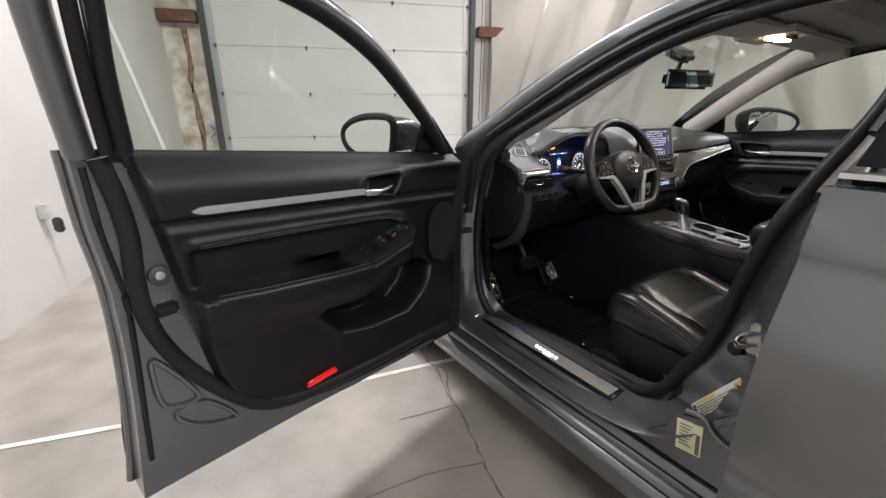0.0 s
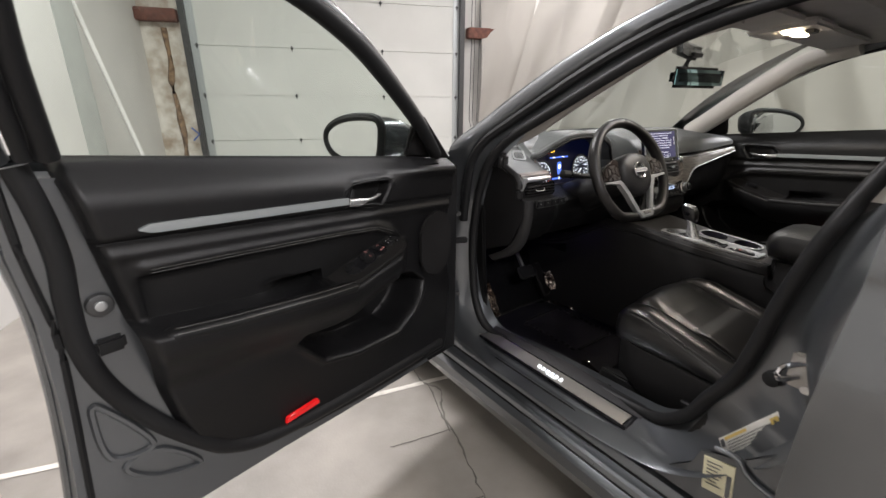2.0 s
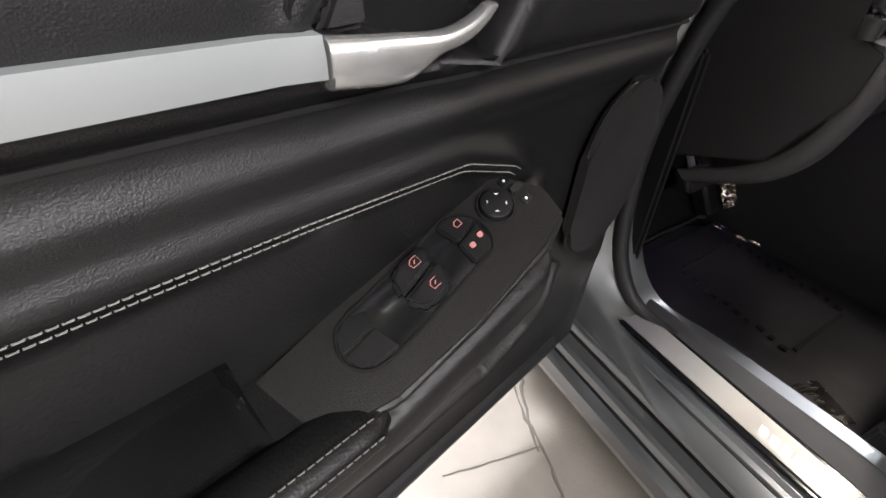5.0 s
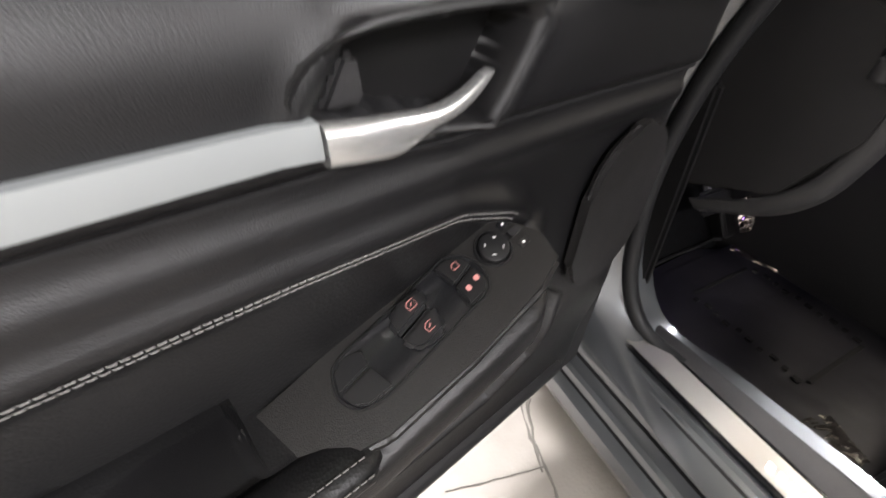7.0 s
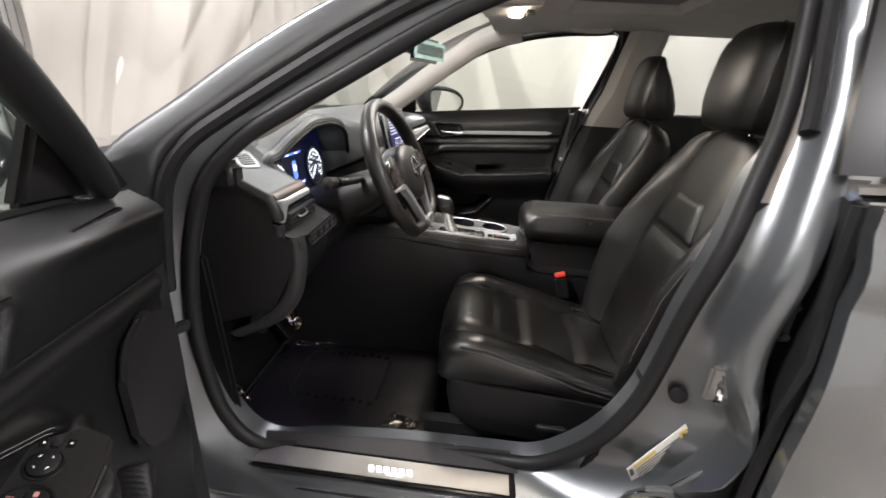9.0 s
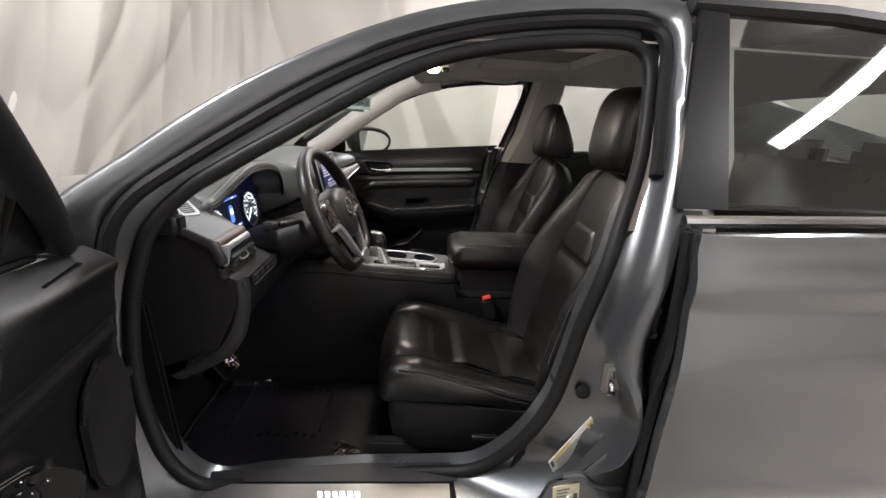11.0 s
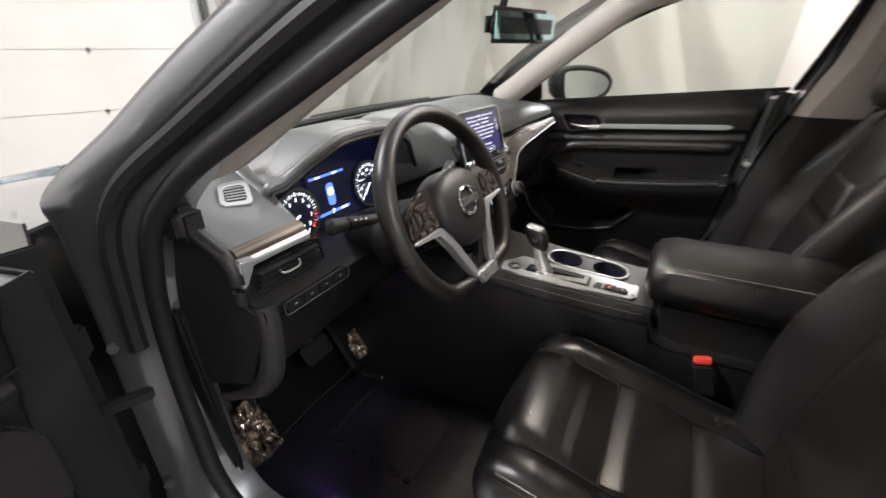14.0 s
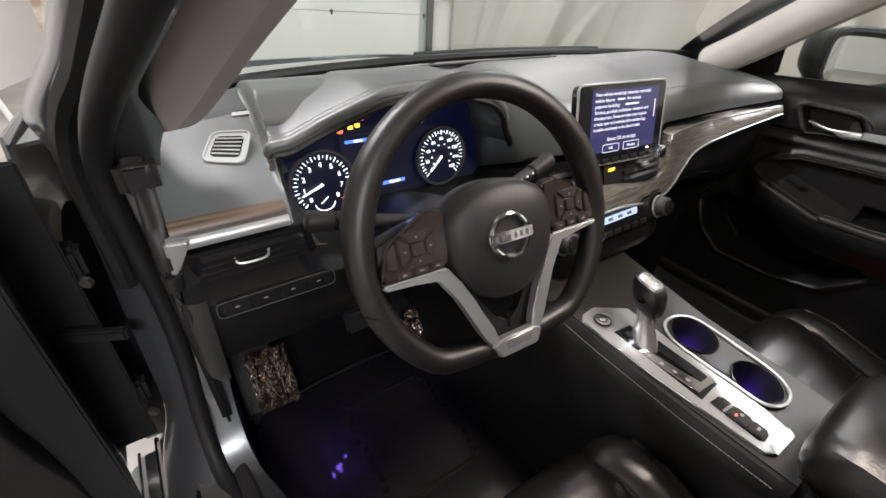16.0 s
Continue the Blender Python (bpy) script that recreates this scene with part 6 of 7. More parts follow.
# passenger-side trim sweep
SWEEP_UP = cat([(-.05, .642, .882), (.05, .650, .878), (.165, .664, .860), (.232, .679, .868), (.264, .694, .893), (.276, .708, .918), (.300, .716, .928), (.45, .740, .923), (.51, .730, .928), (.59, .713, .936), (.70, .674, .955)], 6)
SWEEP_LOW = cat([(-.05, .631, .858), (.05, .640, .849), (.165, .651, .826), (.235, .662, .822), (.290, .676, .832), (.335, .690, .848), (.395, .706, .870), (.46, .711, .882), (.52, .708, .892), (.60, .693, .911), (.70, .667, .939)], 6)
part("wood_strip", loft([[a + Vector((0, .03, 0)), a + Vector((0, -.002, 0)), a.lerp(b, .5) + Vector((0, -.005, 0)), b + Vector((0, -.002, 0)), b + Vector((0, .03, 0))] for a, b in zip(SWEEP_UP, SWEEP_LOW)], close=False), WOOD_GREY, dash, "grey-brown wood-grain strip sweeping round the screen", 50)
part("silver_strip", tube([p + Vector((0, -.003, -.002)) for p in SWEEP_LOW], .0027, 8), SATIN, dash, "satin silver lower edge of the strip", 60)
part("silver_strip", tube([p + Vector((0, -.003, .001)) for p in SWEEP_UP[30:]], .0012, 6), SATIN, dash, "thin silver upper edge of the strip", 60)
part("wood_strip", band(-.056, -.02, 5.15, 5.95, .006, 8), WOOD, dash, "short brown strip beside the dials")
# black strip below the sweep that plays the part of its shadow
part("sweep_shadow", loft([[p + Vector((0, -.001, -.006)), p + Vector((0, .012, -.016)), p + Vector((0, .035, -.016)), p + Vector((0, .035, -.004))] for p in SWEEP_LOW]), PLASTIC, dash, "black strip under the trim sweep, put there as its shade")
part("glovebox_joint", tube([stack(x, 8.6, .003) for x in np.linspace(.28, .66, 12)], .002, 5), RUBBER, dash)

# ---- steering wheel ----
WC = Vector((-.325, .590, .930))
WM = Matrix(((1, 0, 0, WC.x), (0, .42, -.9075, WC.y), (0, .9075, .42, WC.z), (0, 0, 0, 1))) @ pose(0.004, 0, 0, 0, -4, 0)
def wv(x, y, z=0.0):
    return WM @ Vector((x, y, z))
rim_pts = []
for k in range(72):
    a = 2 * math.pi * k / 72
    x, y = math.sin(a) * .174, math.cos(a) * .174
    if y < -.138:
        y = -.138 - (abs(y) - .138) * .28
    rim_pts.append((x, y))
rr = [.0160 + .0022 * math.exp(-((abs(math.degrees(2 * math.pi * k / 72 - math.pi)) - 115) / 22) ** 2) for k in range(72)]
sw = part("steering_wheel", tube([wv(x, y) for x, y in rim_pts], rr, 14, closed=True, up=WM.to_3x3() @ Vector((0, 0, 1)), flat=1.08), RIM_LEATHER, car, "black leather flat-bottomed steering wheel", 60)
def wslab(pts, z0, z1, bevel, nm, mt, lab=""):
    return part(nm, slab([wv(x, y, z0) for x, y in pts], WM.to_3x3() @ Vector((0, 0, z1 - z0)), bevel, 3), mt, sw, lab)
# hub pad, domed
hub_o = cat([(-.072, .038, 0), (-.04, .058, 0), (0, .064, 0), (.04, .058, 0), (.072, .038, 0), (.078, .0, 0), (.066, -.045, 0), (.035, -.075, 0), (0, -.084, 0), (-.035, -.075, 0), (-.066, -.045, 0), (-.078, 0, 0)], 4, True)
hub_r = [[wv(p.x * k, p.y * k - .004 * (1 - k), z) for p in hub_o] for k, z in ((1.0, -.02), (1.0, .008), (.975, .018), (.92, .025), (.80, .030), (.55, .0335), (.2, .035))]
part("hub_pad", loft(hub_r), PLASTIC_SOFT, sw, "smooth black airbag pad", 60)
WN = WM.to_3x3() @ Vector((0, 0, 1))
WQ = WM.to_3x3().to_4x4() @ pose(0, 0, 0, 90, 0, 0)
bd = part("badge", ring(wv(-.002, -.002, .037), WN, .0255, .0036, 40, 8), CHROME, sw, "chrome ring badge, drawn as a plain shape")
part("badge_bar", slab([wv(x, y, .036) for x, y in rounded(-.002, -.002, .064, .0135, .0025, 2)], WN * .0055, .0013), CHROME, bd)
for x in (-.024, -.0155, -.0065, .003, .0115, .020):
    part("badge_inlay", rbox(wv(x, -.002, .0418), (.0035, .0008, .0065), 0, m=WQ), BAR_DARK, bd)
GLOSS_BROWN = material("dark_brown_gloss", (.030, .022, .019), rough=.16, coat=.6)
KEY_BROWN = material("brown_switch_key", (.034, .026, .023), rough=.3, spec=.5)
for sg in (-1, 1):
    pod = wslab([(sg * .072, .046), (sg * .094, .050), (sg * .146, .022), (sg * .159, -.008), (sg * .157, -.020), (sg * .080, -.021), (sg * .070, .0)], .0, .017, .004, "switch_pod", GLOSS_BROWN, "glossy dark switch pod")
    cx, cy = sg * .113, .010
    # four-way pad: four mitred keys round a square one
    o, i_ = .0215, .0085
    for k in range(4):
        a = k * math.pi / 2
        c_, s_ = math.cos(a), math.sin(a)
        quad = [(i_ + .001, -i_ + .001), (o, -o + .0045), (o, o - .0045), (i_ + .001, i_ - .001)]
        part("pad_key", slab([wv(cx + (x * c_ - y * s_) * 1.05, cy + (x * s_ + y * c_) * .92, .0155) for x, y in quad], WN * .0045, .0009), KEY_BROWN, pod)
        part("icon", rbox(wv(cx + c_ * .0155, cy + s_ * .0135, .0203), (.0022, .0005, .0022), 0, m=WQ), DIM_MARK, pod)
    part("pad_centre", slab([wv(cx + x, cy + y, .0155) for x, y in rounded(0, 0, .015, .014, .002, 2)], WN * .0058, .001), KEY_BROWN, pod)
    part("rocker", slab([wv(cx + sg * x, cy + y, .0155) for x, y in ((.026, .012), (.034, .006), (.039, -.014), (.027, -.017))], WN * .0042, .001), KEY_BROWN, pod)
    for x in (.093, .113, .134):
        part("key", rbox(wv(sg * x, -.0145, .0172), (.0165, .005, .0085), .0012, m=WQ), KEY_BROWN, pod)
        part("icon", rbox(wv(sg * x, -.0145, .0201), (.005, .0005, .0018), 0, m=WQ), DIM_MARK, pod)
    wslab([(sg * .161, -.0205), (sg * .159, -.0275), (sg * .092, -.0310), (sg * .073, -.066), (sg * .048, -.122), (sg * .038, -.143), (sg * .024, -.143), (sg * .030, -.118), (sg * .052, -.072), (sg * .066, -.044), (sg * .080, -.0215)], .002, .0185, .0028, "spoke", SATIN, "satin silver lower spoke")
    wslab([(sg * .070, .046), (sg * .160, .024), (sg * .164, -.024), (sg * .070, -.035)], -.024, .004, .006, "spoke_back", PLASTIC)
    wslab([(sg * .046, -.060), (sg * .070, -.055), (sg * .032, -.140), (0, -.142), (0, -.118), (sg * .020, -.112)], -.012, .002, .003, "spoke_back", PLASTIC)
part("column", loft([[wv(.058 * math.cos(a) * k, .052 * math.sin(a) * k - .02, z) for a in np.linspace(0, 2 * math.pi, 20, endpoint=False)] for z, k in ((-.03, .95), (-.08, 1.05), (-.20, 1.25), (-.30, 1.3))]), PLASTIC, sw, "black steering column shroud")
for sg, t in ((-1, (-.196, .052)), (1, (.205, .06))):
    s0 = part("stalk", tube([wv(sg * .05, .02, -.095), wv(sg * .12, .035, -.105), wv(sg * .165, .046, -.110), wv(t[0] + .0, t[1], -.112), wv(t[0] + sg * .004, t[1] + .001, -.112)], [.008, .010, .0125, .0145, .008], 12), PLASTIC, sw, "black control stalk")
    part("stalk_ring", tube([wv(sg * .160, .045, -.1095), wv(sg * .164, .046, -.110)], .0140, 12), BLACK_GLOSS, s0)
    for k in range(3):
        part("icon", rbox(wv(sg * (.130 + k * .012), .040 + .003 * k, -.0935), (.004, .0006, .003), 0, m=WM.to_3x3().to_4x4() @ pose(0, 0, 0, 90, 0, 0)), WHITE_MARK, s0)
part("rim_seam", ring(wv(-.168, -.055, 0), WM.to_3x3() @ Vector((-.35, -.93, 0)), .0188, .0008, 20, 4), RUBBER, sw)
part("rim_seam", ring(wv(.168, -.055, 0), WM.to_3x3() @ Vector((.35, -.93, 0)), .0188, .0008, 20, 4), RUBBER, sw)
part("rim_seam", ring(wv(-.160, .068, 0), WM.to_3x3() @ Vector((.35, -.93, 0)), .0188, .0008, 20, 4), RUBBER, sw)
part("rim_seam", ring(wv(.160, .068, 0), WM.to_3x3() @ Vector((-.35, -.93, 0)), .0188, .0008, 20, 4), RUBBER, sw)

wslab([(-.040, -.138), (-.028, -.132), (.028, -.132), (.040, -.138), (.030, -.158), (-.030, -.158)], .008, .0225, .003, "spoke_foot", SATIN, "satin silver spoke foot")
wslab([(-.022, -.136), (.022, -.136), (.018, -.148), (-.018, -.148)], .0222, .0232, .0004, "foot_facet", SATIN_BRIGHT, "bright facet of the spoke foot")
# sewn grip sections low on the rim
for sg in (-1, 1):
    grip = [wv(x * .922, y * .922, .006) for x, y in rim_pts[(40 if sg < 0 else 14):(58 if sg < 0 else 33)]]
    part("rim_stitching", stitches(grip, WN, .0009, .0058, .35), RUBBER, sw, "dark lacing inside the rim")

# ---- centre console ----
con_rings = []
for y, xl, xr, zt in ((1.25, -.15, .20, .52), (.95, -.15, .19, .60), (.78, -.145, .17, .70), (.66, -.132, .158, .702), (.58, -.120, .150, .690), (.45, -.108, .152, .674), (.30, -.092, .156, .662), (.215, -.080, .158, .655), (.205, -.076, .152, .62), (.17, -.072, .125, .60), (-.25, -.072, .125, .60)):
    con_rings.append([Vector((xr + .015, y, .20)), Vector((xr + .006, y, .5)), Vector((xr, y, zt - .03)), Vector((xr - .012, y, zt)), Vector((xr - .02, y, zt))] +
                     [Vector((xl + .02, y, zt)), Vector((xl + .012, y, zt)), Vector((xl, y, zt - .012)), Vector((xl - .003, y, zt - .03)), Vector((xl + .003, y, zt - .035)), Vector((xl - .002, y, zt - .05)), Vector((xl + .01, y, .5)), Vector((xl - .01, y, .20))])
bm = bmesh.new()
loft([r[:5] for r in con_rings], close=False, bm=bm)
loft([r[5:] for r in con_rings], close=False, bm=bm)
con = part("centre_console", bm, PLASTIC, car, "black centre console with silver shifter plate")
def ctop(x, y, d=0.0):
    z = interp(y, [(.205, .655), (.215, .656), (.30, .662), (.45, .674), (.58, .690), (.66, .702), (.78, .70)])
    return Vector((x, y, z + d))
cups = [(.064, .438, .0405), (.064, .327, .0395)]
hole = [[ctop(cx + math.cos(a) * r, cy + math.sin(a) * r * 1.0) for a in np.linspace(0, 2 * math.pi, 28, endpoint=False)] for cx, cy, r in cups]
outl = [ctop(-.120, .76), ctop(.155, .76), ctop(.146, .66), ctop(.138, .45), ctop(.142, .215), ctop(-.058, .215), ctop(-.088, .45), ctop(-.112, .66)]
part("console_top", holed(outl, hole, (0, 0, -.004)), material("dark_grey_console_top", (.026, .025, .024), rough=.48, spec=.4, grain=.3, grain_size=1000, mottle=.1, mottle_size=12), con, "dark grey console top")
pl_out = [ctop(x, y, .0045) for x, y in ((-.100, .560), (-.085, .570), (-.054, .573), (.006, .540), (.012, .484), (.014, .43), (.022, .36), (.024, .30), (.018, .257), (.008, .250), (-.042, .253), (-.054, .263), (-.082, .42))]
GATE = [(-.066, .516), (-.024, .512), (.001, .390), (.001, .360), (-.052, .357)]
pl = part("shifter_plate", holed(pl_out, [[ctop(x, y, .0045) for x, y in GATE]], (0, 0, -.0044)), SATIN, con, "satin silver shifter plate")
part("plate_edge", tube([p + Vector((0, 0, .0008)) for p in pl_out[8:] + pl_out[:1]], .0013, 6), CHROME, pl, "bright edge line of the shifter plate")
# end lip that rises towards the armrest
part("plate_lip", slab([ctop(.018, .262, .005), ctop(.012, .249, .005), ctop(-.044, .250, .005), ctop(-.036, .264, .005)], (0, 0, .005), .002), SATIN, pl, "raised silver lip at the end of the plate")
for cx, cy, r in cups:
    well = [[ctop(cx + math.cos(a) * r * k, cy + math.sin(a) * r * k, h) for a in np.linspace(0, 2 * math.pi, 28, endpoint=False)] for k, h in ((1.0, .006), (.96, -.02), (.90, -.075), (.0001, -.0755))]
    cw = part("cup_well", loft(well, cap=False), CUP_BLUE, con, "deep cup holder with faint violet light")
    part("cup_rim", tube([ctop(cx + math.cos(a) * r, cy + math.sin(a) * r, .007) for a in np.linspace(0, 2 * math.pi, 36, endpoint=False)], .0014, 6, closed=True), BLACK_GLOSS, con, "dark cup rim")
    part("cup_light", disc(ctop(cx, cy, -.072), (0, 0, 1), .012, .002, 14), VIOLET, con, "faint violet cup light")
SURR = [(.030, .475), (.050, .484), (.074, .482), (.100, .466), (.110, .435), (.112, .38), (.112, .325), (.098, .292), (.074, .281), (.048, .285), (.028, .304), (.0235, .345), (.018, .40), (.0165, .45)]
surr = cat([ctop(x, y, .0062) for x, y in SURR], 4, True)
part("cup_surround", tube(surr, .0030, 8, closed=True), SATIN, con, "bright rim round both cup holders")
part("cup_field", holed([p - Vector((0, 0, .0025)) for p in surr], [[ctop(cx + math.cos(a) * (r - .0005), cy + math.sin(a) * (r - .0005), .0037) for a in np.linspace(0, 2 * math.pi, 28, endpoint=False)] for cx, cy, r in cups], (0, 0, -.0032)), bpy.data.materials["dark_grey_console_top"], con, "dark field round the cup holders")
part("cup_bridge", slab([ctop(x, y, .0042) for x, y in ((.034, .408), (.060, .399), (.064, .366), (.036, .356), (.028, .382))], (0, 0, .0008)), CUP_BLUE, con, "dark slot joining the cup holders")
# sunken gate: gloss floor, boot, chrome side rail
part("shift_gate", slab([ctop(x, y, .0012) for x, y in GATE], (0, 0, .0022), .0006), BLACK_GLOSS, pl, "gloss black shift gate")
part("gate_slide", slab([ctop(x, y, .0034) for x, y in ((-.040, .500), (-.014, .498), (-.002, .392), (-.026, .386))], (0, 0, .0045), .002), BLACK_GLOSS, pl, "gloss black sliding cover")
part("gate_bar", slab([ctop(x, y, .0032) for x, y in ((-.063, .468), (-.049, .466), (-.026, .374), (.001, .376), (.001, .364), (-.046, .366))], (0, 0, .0042), .0012), CHROME, pl, "bright gate strip")
for k in range(4):
    part("gate_mark", rbox(ctop(-.054 + .0045 * k, .452 - k * .021, .0078), (.005, .007, .0006), 0), DIM_MARK, pl)
part("gate_release", rbox(ctop(-.046, .498, .0045), (.016, .014, .004), .0015), KEY_BLACK, pl, "small lock release cap")
lev = part("shift_lever", loft([[Vector((cx + math.cos(a) * rx, cy + math.sin(a) * ry, z)) for a in np.linspace(0, 2 * math.pi, 20, endpoint=False)] for cx, cy, z, rx, ry in ((-.034, .474, .680, .019, .026), (-.034, .478, .694, .016, .022), (-.033, .484, .712, .0135, .0165), (-.032, .490, .732, .0140, .0165), (-.031, .495, .748, .0150, .0200))]), SATIN_BRIGHT, pl, "bright shift lever with black knob", 60)
KNOB = [(.738, .490, .0130, .0165), (.744, .492, .0170, .0225), (.756, .496, .0190, .0265), (.770, .500, .0198, .0285), (.782, .503, .0190, .0275), (.790, .505, .0165, .0235)]


def knob_ring(z, cy, rx, ry, tilt=.16):
    """Rounded-rectangle section of the shift knob, tipped towards the seat."""
    row = []
    for a in np.linspace(0, 2 * math.pi, 24, endpoint=False):
        x, y = math.cos(a), math.sin(a)
        x, y = abs(x) ** .65 * (1 if x > 0 else -1) * rx, abs(y) ** .65 * (1 if y > 0 else -1) * ry
        row.append(Vector((-.031 + x, cy + y, z + y * tilt)))
    return row


part("shift_knob", loft([knob_ring(*k) for k in KNOB]), LEATHER, lev, "black leather shift knob", 50)
part("knob_cap", loft([knob_ring(.7895, .505, .0150, .0215), knob_ring(.7935, .505, .0142, .0205), knob_ring(.7955, .505, .0115, .0175)]), SATIN_BRIGHT, lev, "satin silver top of the shift knob", 50)
part("knob_button", rbox((-.0515, .500, .766), (.006, .016, .012), .003), BLACK_GLOSS, lev, "small gloss release button")
sb = part("start_button", disc(ctop(-.064, .543, .005), (0, 0, 1), .0140, .003, 28, .001), SATIN_BRIGHT, pl, "round start button")
part("button_ring", ring(ctop(-.064, .543, .0065), (0, 0, 1), .0145, .0013, 28, 6), KEY_BLACK, sb, "dark ring")
part("button_mark", ring(ctop(-.064, .543, .0085), (0, 0, 1), .0075, .0009, 20, 5), KEY_BLACK, sb, "dark round mark")
tray = part("brake_tray", slab([ctop(x, y, .0048) for x, y in ((-.046, .348), (-.022, .346), (-.017, .340), (-.016, .276), (-.020, .271), (-.036, .270), (-.042, .276))], (0, 0, .0012), .0004), BLACK_GLOSS, pl, "gloss black parking brake tray")
part("brake_switch", slab([ctop(x, y, .0055) for x, y in ((-.0445, .323), (-.019, .321), (-.018, .297), (-.043, .296))], (0, 0, .0055), .0015), PLASTIC_SOFT, tray, "parking brake switch")
part("switch_lip", slab([ctop(x, y, .0055) for x, y in ((-.0445, .330), (-.019, .328), (-.019, .3235), (-.0445, .3255))], (0, 0, .006), .0015), SATIN_BRIGHT, tray, "bright lip of the brake switch")
part("red_mark", rbox(ctop(-.036, .314, .0113), (.005, .003, .0006), 0), GLOW_RED, tray)
part("icon", rbox(ctop(-.028, .309, .0113), (.006, .005, .0006), .0002), DIM_MARK, tray)
part("hold_switch", slab([ctop(x, y, .0055) for x, y in ((-.042, .293), (-.018, .2935), (-.0175, .274), (-.038, .2735))], (0, 0, .005), .0015), PLASTIC_SOFT, tray, "hold switch")
part("icon", rbox(ctop(-.028, .284, .0108), (.008, .004, .0006), .0002), DIM_MARK, tray)
part("stitching", stitches([ctop(x, y, -.010) + Vector((-.0035 - x * 0, 0, 0)) for x, y in ((-.123, .64), (-.110, .5), (-.096, .36), (-.079, .23))], (-1, 0, 0), .0007, .006), DARK_THREAD, con, "grey stitching")
# armrest lid
ar = []
for y, k, zt in ((.240, .55, .738), (.236, .80, .752), (.222, .95, .764), (.19, 1.0, .772), (.0, 1.0, .775), (-.13, 1.0, .772), (-.155, .9, .76)):
    w, zb = .115 * k, .682 if k > .9 else .696
    ar.append([Vector((XC + x, y, z)) for x, z in ((-w, zb + .012), (-w - .006, (zb + zt) / 2), (-w + .006, zt - .008), (-w + .03, zt), (0, zt + .003), (w - .03, zt), (w - .006, zt - .008), (w + .006, (zb + zt) / 2), (w, zb + .012), (w - .02, zb), (-w + .02, zb))])
lid = part("armrest", loft(ar), LEATHER, con, "black leather armrest lid", 50)
part("stitching", stitches([Vector((XC - .100, y, .773)) for y in np.linspace(.19, -.12, 20)], (0, 0, 1), .0009, .007), DARK_THREAD, lid, "dark stitching")
part("bin", rbox((XC, .035, .625), (.186, .36, .135), .02, 3), PLASTIC, con, "black storage bin under the armrest")

